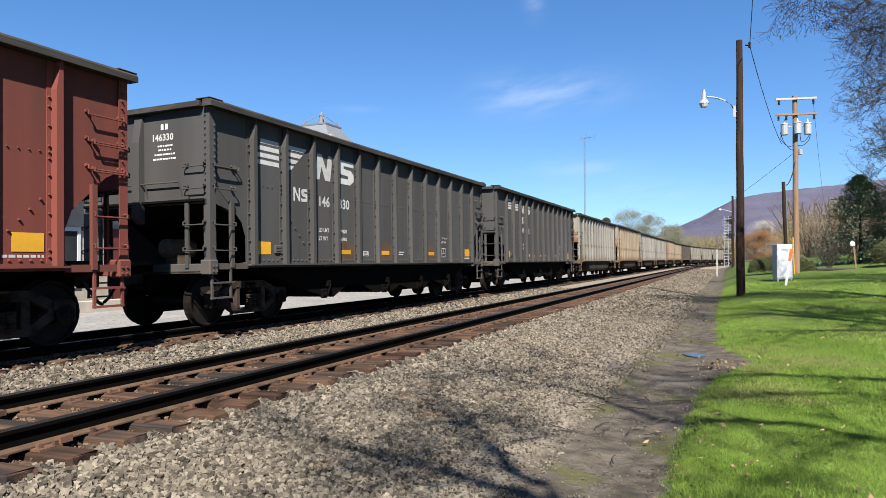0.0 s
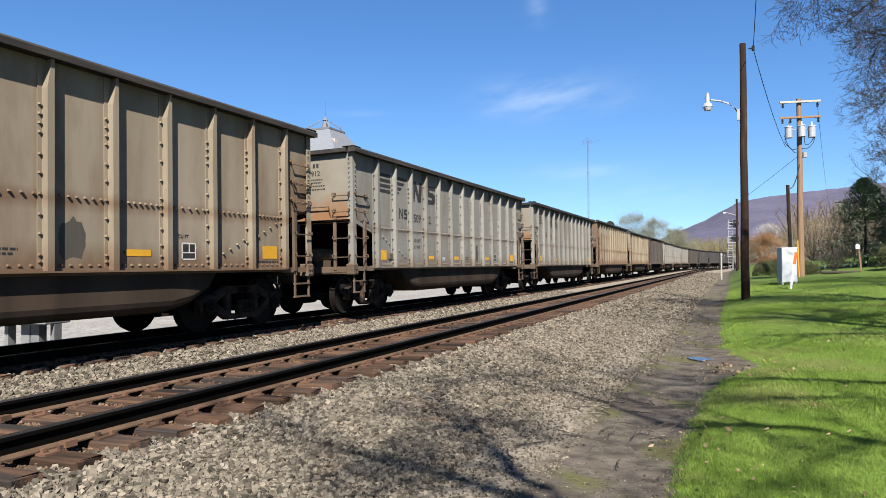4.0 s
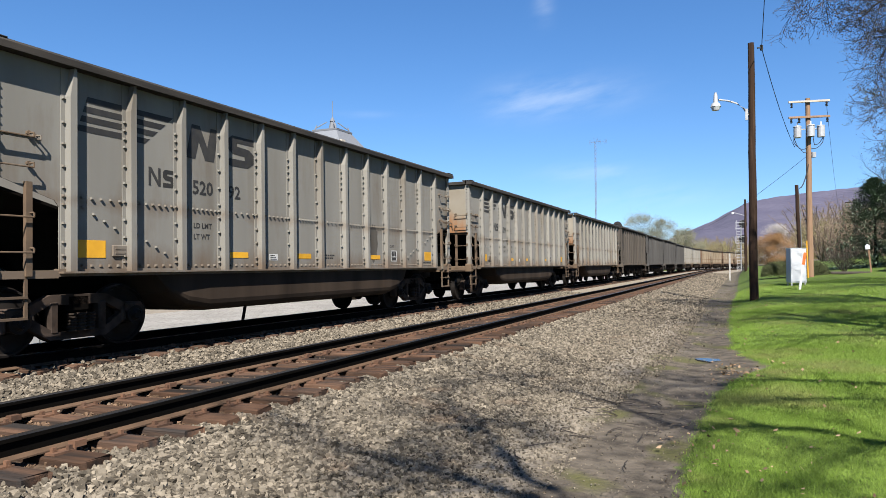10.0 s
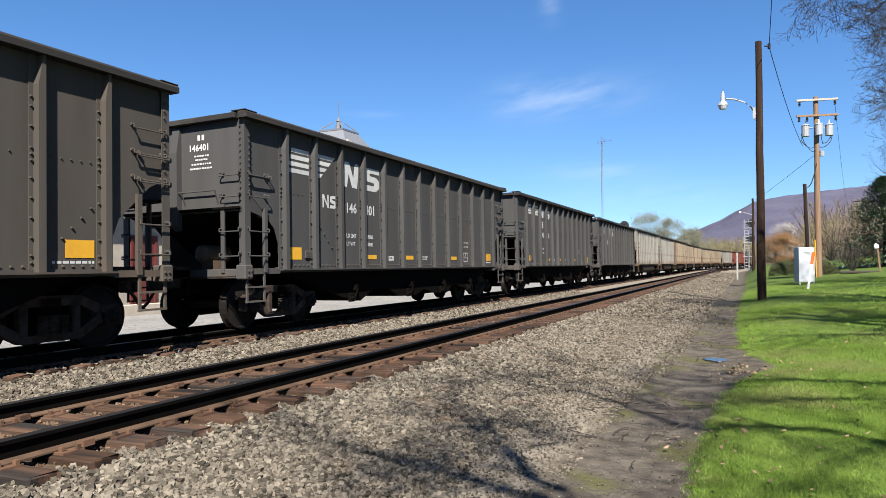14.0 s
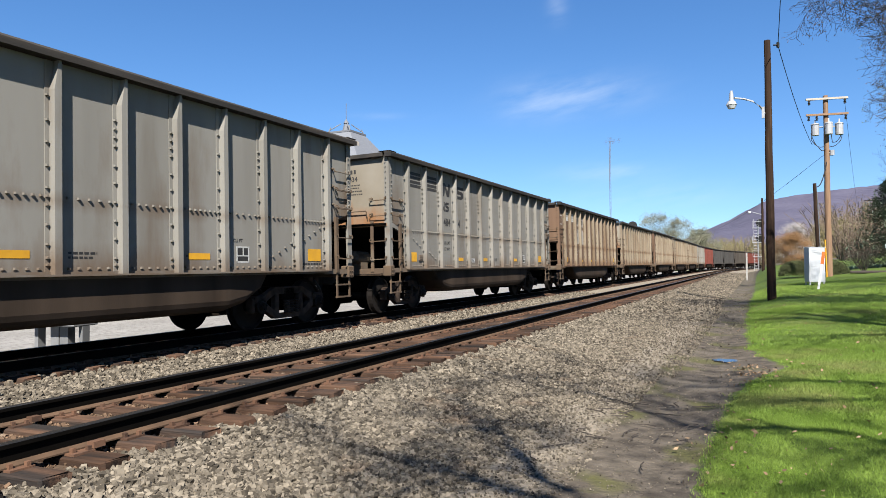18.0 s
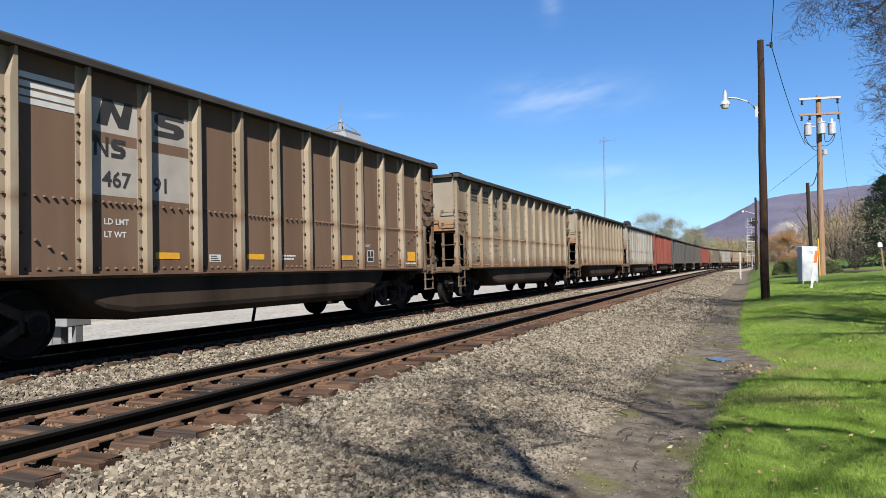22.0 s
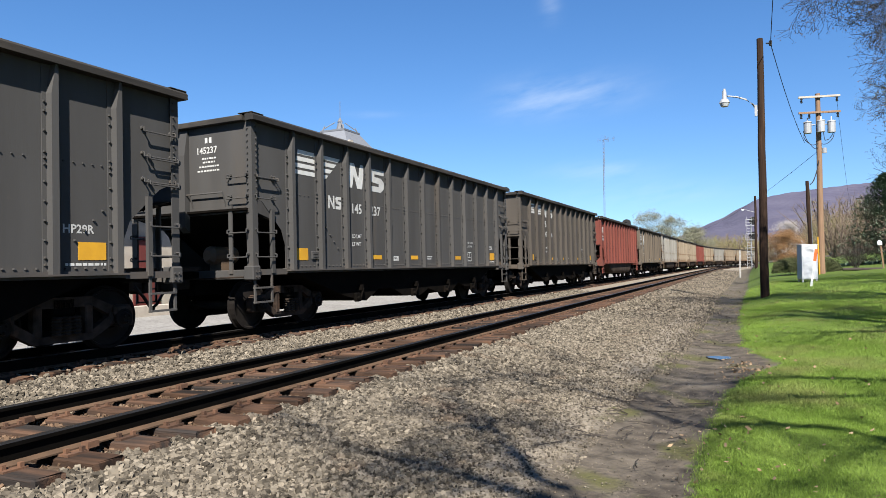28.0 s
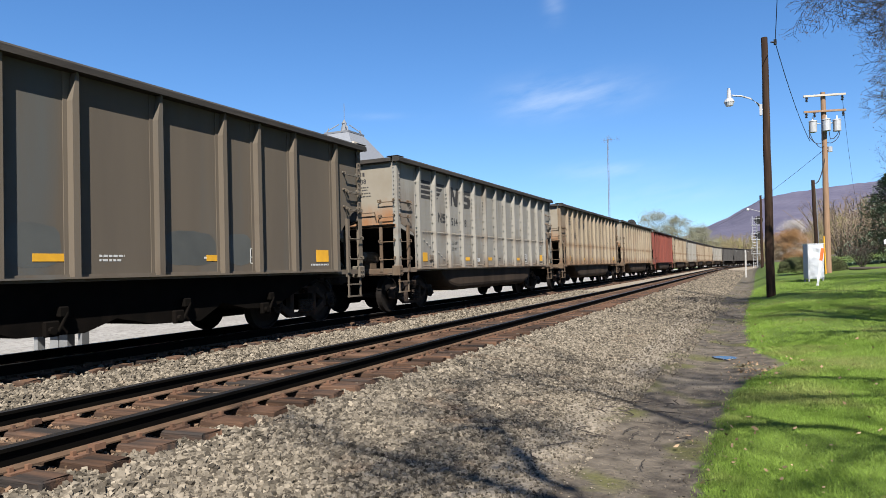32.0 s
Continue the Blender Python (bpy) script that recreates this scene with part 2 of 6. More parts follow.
white_mark = surf("white_stencil_paint", (0.62, 0.62, 0.60), (0.5, 0.5, 0.48), 8.0, 0.6, bump=0)
black_mark = surf("black_stencil_paint", (0.028, 0.028, 0.03), (0.045, 0.043, 0.04), 8.0, 0.6, bump=0)
faded_mark = surf("dirt_filmed_reflector", (0.23, 0.19, 0.135), (0.17, 0.14, 0.10), 5.0, 0.7, c3=(0.42, 0.25, 0.05), scale3=3.0, low=0.58, high=0.66, bump=0)
yellow_mark = surf("yellow_reflector", (0.72, 0.38, 0.03), (0.60, 0.31, 0.03), 6.0, 0.45, bump=0)
pole_wood = surf("creosoted_pole_wood", (0.044, 0.028, 0.020), (0.026, 0.017, 0.013), 6.0, 0.95, spec=0.05, c3=(0.068, 0.042, 0.028), scale3=3, stretch=(3, 3, 0.15), bump=0.6, grain=25)
new_wood = surf("pale_pole_wood", (0.285, 0.18, 0.112), (0.195, 0.122, 0.076), 6.0, 0.85, stretch=(3, 3, 0.15), bump=0.5, grain=25)
galv = surf("galvanised_steel", (0.50, 0.51, 0.52), (0.40, 0.41, 0.42), 9.0, 0.5, metal=0.3, bump=0.05)
white_paint = surf("white_enamel", (0.66, 0.68, 0.71), (0.58, 0.60, 0.63), 2.0, 0.5, bump=0.03)
cable_black = surf("black_cable", (0.02, 0.02, 0.02), (0.03, 0.03, 0.03), 5.0, 0.7, bump=0)
orange_mark = surf("orange_marker", (0.75, 0.16, 0.04), (0.65, 0.13, 0.03), 5.0, 0.6, bump=0)
bark = surf("grey_brown_bark", (0.062, 0.052, 0.044), (0.036, 0.030, 0.026), 6.0, 0.95, stretch=(2, 2, 0.4), bump=0.7, grain=20)
slate = surf("slate_roofing", (0.20, 0.21, 0.23), (0.15, 0.16, 0.18), 5.0, 0.7, bump=0.3, stretch=(1, 1, 6))
mast_grey = surf("weathered_mast_steel", (0.16, 0.17, 0.19), (0.12, 0.13, 0.145), 4, 0.7, bump=0)
pale_arm = surf("weathered_grey_crossarm", (0.46, 0.42, 0.36), (0.34, 0.30, 0.25), 6.0, 0.85, stretch=(0.3, 3, 3), bump=0.3)
brick_wall = surf("pale_painted_brick", (0.50, 0.45, 0.38), (0.40, 0.35, 0.29), 3.0, 0.85, bump=0.3)

# ---- builders ----


def box(bm, x0, x1, y0, y1, z0, z1, bevel=0.0):
    r = bmesh.ops.create_cube(bm, size=1.0, matrix=Matrix.Translation(((x0 + x1) / 2, (y0 + y1) / 2, (z0 + z1) / 2)) @ Matrix.Diagonal((abs(x1 - x0), abs(y1 - y0), abs(z1 - z0), 1)))
    if bevel:
        es = list({e for v in r["verts"] for e in v.link_edges})
        bmesh.ops.bevel(bm, geom=es, offset=bevel, segments=1, affect="EDGES")


def rod(bm, a, b, r, sides=8, r2=None):
    a, b = Vector(a), Vector(b)
    d = b - a
    m = Matrix.Translation((a + b) / 2) @ d.to_track_quat("Z", "Y").to_matrix().to_4x4()
    bmesh.ops.create_cone(bm, cap_ends=True, segments=sides, radius1=r, radius2=r if r2 is None else r2, depth=d.length, matrix=m)


def prism(bm, outline, axis, lo, hi):
    """An outline in the plane across an axis, drawn out from lo to hi. Axis x: (y, z); y: (x, z); z: (x, y)."""
    def at(p, v):
        return {"x": (v, p[0], p[1]), "y": (p[0], v, p[1]), "z": (p[0], p[1], v)}[axis]
    a = [bm.verts.new(at(p, lo)) for p in outline]
    b = [bm.verts.new(at(p, hi)) for p in outline]
    bm.faces.new(a)
    bm.faces.new(b[::-1])
    k = len(a)
    for i in range(k):
        bm.faces.new((a[i], b[i], b[(i + 1) % k], a[(i + 1) % k]))


def mesh_of(name, bm, material, smooth=False):
    bmesh.ops.recalc_face_normals(bm, faces=bm.faces)
    me = bpy.data.meshes.new(name)
    bm.to_mesh(me)
    bm.free()
    for m in (material if isinstance(material, (list, tuple)) else [material]):
        me.materials.append(m)
    if smooth:
        for f in me.polygons:
            f.use_smooth = True
    return me


def part(name, bm, material, parent, label="", at=None, smooth=False):
    """Links a bmesh (or a finished mesh) as one object under a thing or a part."""
    me = bm if isinstance(bm, bpy.types.Mesh) else mesh_of(name, bm, material, smooth)
    ob = new(name, me)
    ob.parent = parent
    if at is not None:
        ob.matrix_basis = at
    return tagged(ob, label)


def thing(name, bm, material, label, category, group="", kind="", at=None, smooth=False):
    ob = new(name, mesh_of(name, bm, material, smooth) if bm is not None else None)
    if at is not None:
        ob.matrix_basis = at
    return tagged(ob, label, category, group, kind)


def raw(name, verts, faces, material, smooth=False):
    me = bpy.data.meshes.new(name)
    me.from_pydata(verts, [], faces)
    me.materials.append(material)
    if smooth:
        for f in me.polygons:
            f.use_smooth = True
    return me


# ---- the line ----
BEND, RADIUS, SWEEP = 115.0, 400.0, 0.6
NEAR, FAR = -5.626, -9.53
RAIL_TOP, CANT, FAR_LIFT = 0.40, -0.034, 0.045


def along(s, u=0.0):
    """Place and heading on the line, s metres along it and u metres to its right."""
    if s <= BEND:
        x, y, a = 0.0, s, 0.0
    else:
        a = min((s - BEND) / RADIUS, SWEEP)
        x, y = RADIUS * (1 - math.cos(a)), BEND + RADIUS * math.sin(a)
        rest = s - BEND - SWEEP * RADIUS
        if rest > 0:
            x, y = x + rest * math.sin(a), y + rest * math.cos(a)
    return x + u * math.cos(a), y - u * math.sin(a), a


def drift(y):
    """How far the line has swung to the right at y."""
    d = min(max(0.0, y - BEND), RADIUS * math.sin(SWEEP))
    x = RADIUS - math.sqrt(RADIUS ** 2 - d * d)
    return x + max(0.0, y - BEND - RADIUS * math.sin(SWEEP)) * math.tan(SWEEP)


def ease(v, a, b):
    t = min(1.0, max(0.0, (v - a) / (b - a)))
    return t * t * (3 - 2 * t)


PROFILE = [(-400, 1.0), (-60, -0.2), (-15, -0.28), (-13.0, -0.22), (-11.3, 0.03), (-10.8, 0.18), (-8.5, 0.215), (-8.2, 0.20), (-7.7, 0.12), (-7.2, 0.09), (-6.95, 0.10), (-6.6, 0.105), (-4.75, 0.15), (-4.45, 0.15), (-4.25, 0.13), (-3.5, 0.045), (-2.8, 0.01), (-2.2, 0.0), (0, 0.0), (400, 0.0)]


def height(u, y):
    """Ground level: the ballast bed, the worn path and the rising lawn."""
    z = 0.0
    for (a, za), (b, zb) in zip(PROFILE, PROFILE[1:]):
        if a <= u <= b:
            z = za + (zb - za) * (u - a) / (b - a)
    yy = min(max(y, 0.0), 110.0)
    z += ease(u, -0.6, 1.1) * (0.05 + 0.012 * max(0.0, yy - 8)) + 0.1 * min(max(0.0, u - 0.4), 14) * min(1.0, yy / 46)
    return z


LAWN_EDGE = [(-50, -0.35), (3, -0.38), (5.0, -0.40), (5.6, -0.44), (7.1, -0.40), (9.0, -0.33), (10.0, -0.15), (10.8, 0.12), (11.45, 0.38), (12.0, 0.22), (12.7, 0.02), (13.5, -0.12), (16, -0.26), (23, -0.36), (29, -0.34), (40, -0.2), (70, -0.2), (118, 0.0), (600, 0.0)]


def lawn_edge(y):
    for (a, xa), (b, xb) in zip(LAWN_EDGE, LAWN_EDGE[1:]):
        if a <= y <= b:
            return xa + (xb - xa) * (y - a) / (b - a)
    return 0.0

# ---- ground ----


def ground_material():
    m = surf("ground_cover", (0.330, 0.284, 0.220), (0.148, 0.126, 0.098), 26.0, 0.95, bump=0.8, grain=22, vary=0, dist=0.03)
    n, l = m.node_tree.nodes, m.node_tree.links
    b = n["Principled BSDF"]
    stones = b.inputs["Base Color"].links[0].from_socket
    tc = n.new("ShaderNodeTexCoord")

    def noise_of(s, d, detail=8):
        x = n.new("ShaderNodeTexNoise")
        x.inputs["Scale"].default_value, x.inputs["Detail"].default_value = s, detail
        l.new(tc.outputs["Object"], x.inputs["Vector"])
        return x.outputs["Fac"]

    def two(fac, lo, hi, a, c):
        r = n.new("ShaderNodeMapRange")
        r.inputs["From Min"].default_value, r.inputs["From Max"].default_value = lo, hi
        l.new(fac, r.inputs["Value"])
        x = n.new("ShaderNodeMix")
        x.data_type = "RGBA"
        l.new(r.outputs["Result"], x.inputs["Factor"])
        for v, sock in ((a, x.inputs["A"]), (c, x.inputs["B"])):
            if isinstance(v, tuple):
                sock.default_value = (*dimmed(v), 1)
            else:
                l.new(v, sock)
        return x.outputs["Result"]

    def zone(name, wobble, spread):
        a = n.new("ShaderNodeAttribute")
        a.attribute_name = name
        x = n.new("ShaderNodeMath")
        x.operation = "MULTIPLY_ADD"
        l.new(noise_of(wobble, 0), x.inputs[0])
        x.inputs[1].default_value = spread
        l.new(a.outputs["Fac"], x.inputs[2])
        y = n.new("ShaderNodeMath")
        y.operation = "SUBTRACT"
        l.new(x.outputs[0], y.inputs[0])
        y.inputs[1].default_value = spread / 2
        return y.outputs[0]
    dirt = two(noise_of(5, 0), 0.35, 0.65, (0.058, 0.048, 0.037), (0.140, 0.117, 0.090))
    dirt = two(noise_of(1.1, 0), 0.53, 0.63, dirt, (0.098, 0.094, 0.037))
    dirt = two(noise_of(0.7, 0), 0.55, 0.7, dirt, (0.15, 0.128, 0.10))
    turf = two(noise_of(2.2, 0), 0.3, 0.7, (0.085, 0.132, 0.019), (0.125, 0.172, 0.028))
    turf = two(noise_of(40, 0), 0.35, 0.75, turf, (0.06, 0.105, 0.015))
    lot = two(noise_of(0.6, 0), 0.3, 0.7, (0.34, 0.328, 0.306), (0.25, 0.24, 0.224))
    lot = two(noise_of(9, 0), 0.48, 0.68, lot, (0.17, 0.16, 0.145))
    bed = two(noise_of(7, 0), 0.35, 0.65, (0.055, 0.038, 0.027), (0.12, 0.08, 0.052))
    col = two(zone("dirt", 2.5, 0.9), 0.35, 0.65, stones, dirt)
    col = two(zone("bed", 3.0, 0.5), 0.4, 0.6, col, bed)
    col = two(zone("lot", 1.0, 0.3), 0.4, 0.6, col, lot)
    col = two(zone("turf", 5.0, 0.7), 0.42, 0.58, col, turf)
    l.new(col, b.inputs["Base Color"])
    return m


def build_ground():
    xs = list(np.concatenate([[-900, -500, -250, -150, -100, -70, -50, -40, -30, -24, -19, -16], np.arange(-14, -7.5, 0.35), np.arange(-7.5, 3, 0.13), np.arange(3, 9, 0.35), [9.5, 11, 13, 15, 18, 22, 28, 36, 50, 80, 140, 250, 450, 900]]))
    ys = list(np.concatenate([[-600, -300, -150, -80, -40, -20, -10, -5], np.arange(-2, 26, 0.14), np.arange(26, 60, 0.7), np.arange(60, 340, 6.0), [360, 400, 460, 560, 700, 900, 1300, 2000, 3200]]))
    verts, turf, dirt, lot, bed = [], [], [], [], []
    for y in ys:
        d, e = drift(y), lawn_edge(y)
        for u in xs:
            wob = 0.012 * noise.noise((u * 1.7, y * 1.7, 0)) + 0.02 * noise.noise((u * 0.4, y * 0.4, 3))
            near = ease(u, -4.6, -3.6)
            z = height(u, y) + wob * near + (0 if u > -20 else 0)
            if 1.0 > u > -2.6:
                z -= 0.035 * math.exp(-((u + 0.7) / 0.35) ** 2) * near
            verts.append((u + d, y, z))
            turf.append(max(0.0, min(1.0, 0.5 + (u - e) * 2.2)) * (1 - ease(y, 85, 110)) * (1 - ease(u, 25, 40)) if u > -3 else (0.9 if -26 < u < -23 else 0.0))
            dirt.append(ease(u, -1.95, -0.95) if u < 3 else 1.0)
            bed.append(1.0 if -6.9 < u < -4.55 or -10.8 < u < -8.4 else 0.0)
            lot.append(1.0 - ease(u, -13.6, -12.4) if u > -34 else 1.0)
    k = len(xs)
    faces = [(j * k + i, j * k + i + 1, (j + 1) * k + i + 1, (j + 1) * k + i) for j in range(len(ys) - 1) for i in range(k - 1)]
    me = raw("ground", verts, faces, ground_material(), True)
    for name, vals in (("turf", turf), ("dirt", dirt), ("lot", lot), ("bed", bed)):
        at = me.attributes.new(name, "FLOAT", "POINT")
        at.data.foreach_set("value", vals)
    return tagged(new("ground", me), "gravel trackside path, lawn and paved lot beside the line", "ground", kind="structure")


build_ground()


def puddle():
    bm = bmesh.new()
    ring = [(0.20 * math.cos(a) * (1 + 0.22 * math.sin(3 * a + 1)), 0.19 * math.sin(a) * (1 + 0.5 * math.cos(a) + 0.2 * math.sin(4 * a))) for a in np.linspace(0, 2 * math.pi, 28, endpoint=False)]
    prism(bm, ring, "z", -0.02, 0.0)
    m = surf("still_water", (0.02, 0.022, 0.025), (0.03, 0.03, 0.03), 2, 0.03, bump=0, vary=0)
    return thing("puddle", bm, m, "small shallow rain puddle on the dark dirt path", "puddle", kind="structure", at=pose(-0.55, 12.3, -0.010))


puddle()

# ---- tracks ----
RAIL_OUT = [(-0.075, -0.17), (0.075, -0.17), (0.075, -0.158), (0.012, -0.14), (0.010, -0.045), (0.037, -0.036), (0.037, -0.006), (0.031, 0.0), (-0.031, 0.0), (-0.037, -0.006), (-0.037, -0.036), (-0.010, -0.045), (-0.012, -0.14), (-0.075, -0.158)]


def build_rail(center, side, parent):
    ss = list(np.arange(-60, 115, 35.0)) + list(np.arange(115, 700, 8.0))
    k = len(RAIL_OUT)
    verts, faces, mats = [], [], []
    zz = RAIL_TOP + (CANT * 1.505 if side < 0 else 0.0) + (FAR_LIFT if center == FAR else 0.0)
    for s in ss:
        for px, pz in RAIL_OUT:
            x, y, _ = along(s, center + side * 0.7525 + px)
            verts.append((x, y, zz + pz))
    for j in range(len(ss) - 1):
        for i in range(k):
            i2 = (i + 1) % k
            faces.append((j * k + i, j * k + i2, (j + 1) * k + i2, (j + 1) * k + i))
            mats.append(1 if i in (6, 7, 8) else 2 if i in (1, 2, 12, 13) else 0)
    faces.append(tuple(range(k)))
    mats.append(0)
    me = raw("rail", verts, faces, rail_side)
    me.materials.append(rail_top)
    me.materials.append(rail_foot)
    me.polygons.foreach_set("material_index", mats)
    return part("rail", me, None, parent, "steel rail with a near-black web, rusty foot and worn bright head")


TIE_STEP, TIE_START = 0.4675, 3.09


def tie_mesh(i):
    rnd = random.Random(40 + i)
    bm = bmesh.new()
    box(bm, -1.285, 1.285, -0.115, 0.115, -0.16, 0.0, 0.012)
    for v in bm.verts:
        v.co += Vector((rnd.uniform(-.02, .02), rnd.uniform(-.008, .008), rnd.uniform(-.008, .006)))
    return mesh_of("tie", bm, tie_wood)


def build_track(center, label, first, count, spread):
    track = thing("railway_track", None, None, label, "railway track", kind="structure")
    build_rail(center, 1, track)
    build_rail(center, -1, track)
    rnd = random.Random(int(abs(center) * 10))
    meshes = [tie_mesh(i) for i in range(6)]
    y0 = TIE_START - 0.115
    verts, faces, pv, pf = [], [], [], []

    def add(vs, fs, m, size):
        k = len(vs)
        for sx in (-1, 1):
            for sy in (-1, 1):
                for sz in (-1, 1):
                    vs.append(m @ Vector((sx * size[0] / 2, sy * size[1] / 2, sz * size[2] / 2)))
        fs += [tuple(k + q for q in f) for f in ((0, 1, 3, 2), (4, 6, 7, 5), (0, 4, 5, 1), (2, 3, 7, 6), (0, 2, 6, 4), (1, 5, 7, 3))]
    for i in range(first, 900):
        s = y0 + i * TIE_STEP + rnd.uniform(-0.02, 0.02)
        x, y, a = along(s, center)
        m = Matrix.Translation((x + rnd.uniform(-0.04, 0.04), y, RAIL_TOP - 0.19 + CANT * 0.75 + (FAR_LIFT if center == FAR else 0.0))) @ Matrix.Rotation(-a + rnd.uniform(-0.02, 0.02), 4, "Z") @ Matrix.Rotation(CANT, 4, "Y")
        if 0 <= i - first < count:
            part("tie", meshes[i % 6], None, track, at=m)
        else:
            add(verts, faces, m @ Matrix.Translation((0, 0, -0.08)), (2.57, 0.23, 0.16))
        if s < 60:
            for sx in (-1, 1):
                pm = m @ Matrix.Translation((sx * 0.7525, 0, 0.008))
                add(pv, pf, pm, (0.35, 0.18, 0.018))
                for ex, ey in ((-0.105, 0.05), (0.105, -0.05), (-0.15, -0.05), (0.15, 0.05)):
                    if s < 30:
                        add(pv, pf, pm @ Matrix.Translation((ex, ey, 0.026)), (0.036, 0.03, 0.035))
                if s < 30 and rnd.random() < 0.55:
                    add(pv, pf, pm @ Matrix.Translation((rnd.choice((-1, 1)) * 0.1, 0.155, 0.03)), (0.08, 0.10, 0.05))
    tagged(part("ties_beyond", raw("ties_beyond", verts, faces, tie_wood), None, track), kind="stuff")
    tagged(part("tie_plates", raw("tie_plates", pv, pf, plate_rust), None, track, "rusted tie plates, spikes and rail anchors"), kind="stuff")
    return track


build_track(NEAR, "main-line track with rust-brown worn timber ties", -8, 150, 1)
build_track(FAR, "second main-line track under the passing coal train", -8, 100, 1)

# ---- loose ballast ----


def scatter_stones(name, material, label, strips, seed):
    rs = np.random.RandomState(seed)
    base = np.array([(x, y, z) for x in (-1, 1) for y in (-1, 1) for z in (-1, 1)]) * 0.62
    tris = np.array([(0, 1, 3), (0, 3, 2), (4, 6, 7), (4, 7, 5), (0, 4, 5), (0, 5, 1), (2, 3, 7), (2, 7, 6), (0, 2, 6), (0, 6, 4), (1, 5, 7), (1, 7, 3)])
    pts = []

    def strip(u0, u1, y0, y1, per, lo, hi, dz=0.0):
        n = int((u1 - u0) * (y1 - y0) * per)
        for u, y, s in zip(rs.uniform(u0, u1, n), rs.uniform(y0, y1, n), rs.uniform(lo, hi, n)):
            pts.append((u, y, height(u, y) + dz + s * rs.uniform(0.1, 0.85), s))
    for row in strips:
        strip(*row)
    n = len(pts)
    P = np.array(pts)
    ang = rs.uniform(0, 2 * np.pi, (n, 3))
    c, s = np.cos(ang), np.sin(ang)
    V = (np.repeat(base[None], n, 0) + rs.uniform(-0.26, 0.26, (n, 8, 3))) * rs.uniform(0.6, 1.3, (n, 1, 3)) * P[:, None, 3:4]
    for ax, (i, j) in enumerate(((1, 2), (0, 2), (0, 1))):
        a, b = V[:, :, i].copy(), V[:, :, j].copy()
        V[:, :, i], V[:, :, j] = a * c[:, ax:ax + 1] - b * s[:, ax:ax + 1], a * s[:, ax:ax + 1] + b * c[:, ax:ax + 1]
    V[:, :, 2] *= 0.95
    V += P[:, None, :3]
    F = (tris[None] + (np.arange(n) * 8)[:, None, None]).reshape(-1, 3)
    me = bpy.data.meshes.new(name)
    me.vertices.add(n * 8)
    me.vertices.foreach_set("co", V.reshape(-1))
    me.loops.add(len(F) * 3)
    me.loops.foreach_set("vertex_index", F.reshape(-1))
    me.polygons.add(len(F))
    me.polygons.foreach_set("loop_start", np.arange(0, len(F) * 3, 3))
    me.update(calc_edges=True)
    me.shade_flat()
    me.materials.append(material)
    return tagged(new(name, me), label, "gravel", kind="stuff")


scatter_stones("ballast_stones", stone, "loose grey crushed-stone ballast along the tracks", (
    (-4.55, -3.1, 1.5, 8, 2100, 0.014, 0.035), (-4.55, -3.1, 8, 20, 900, 0.018, 0.038), (-3.1, -2.6, 2.0, 9, 1900, 0.012, 0.031), (-2.6, -2.0, 2.5, 9, 1900, 0.007, 0.024),
    (-3.1, -2.0, 9, 22, 800, 0.010, 0.028), (-2.0, -1.3, 3, 10, 1200, 0.004, 0.016), (-2.0, -1.1, 10, 26, 260, 0.008, 0.022), (-1.4, -0.3, 3.5, 14, 160, 0.003, 0.009),
    (-1.3, -0.3, 14, 40, 30, 0.010, 0.022), (-4.5, -1.3, 20, 60, 120, 0.025, 0.05), (-4.5, -1.3, 60, 112, 22, 0.04, 0.08), (-8.25, -6.9, 2, 14, 1000, 0.016, 0.038), (-8.25, -6.9, 14, 34, 260, 0.03, 0.05),
    (-13.0, -8.2, 3, 14, 100, 0.025, 0.045)), 5)
scatter_stones("rusty_ballast", rusty_stone, "rust-stained crushed stone between the ties", (
    (-6.9, -4.5, 1.5, 14, 420, 0.010, 0.028, -0.01), (-6.9, -4.4, 14, 34, 120, 0.02, 0.036, 0.0), (-10.8, -8.3, 2, 30, 70, 0.02, 0.036, 0.0)), 6)


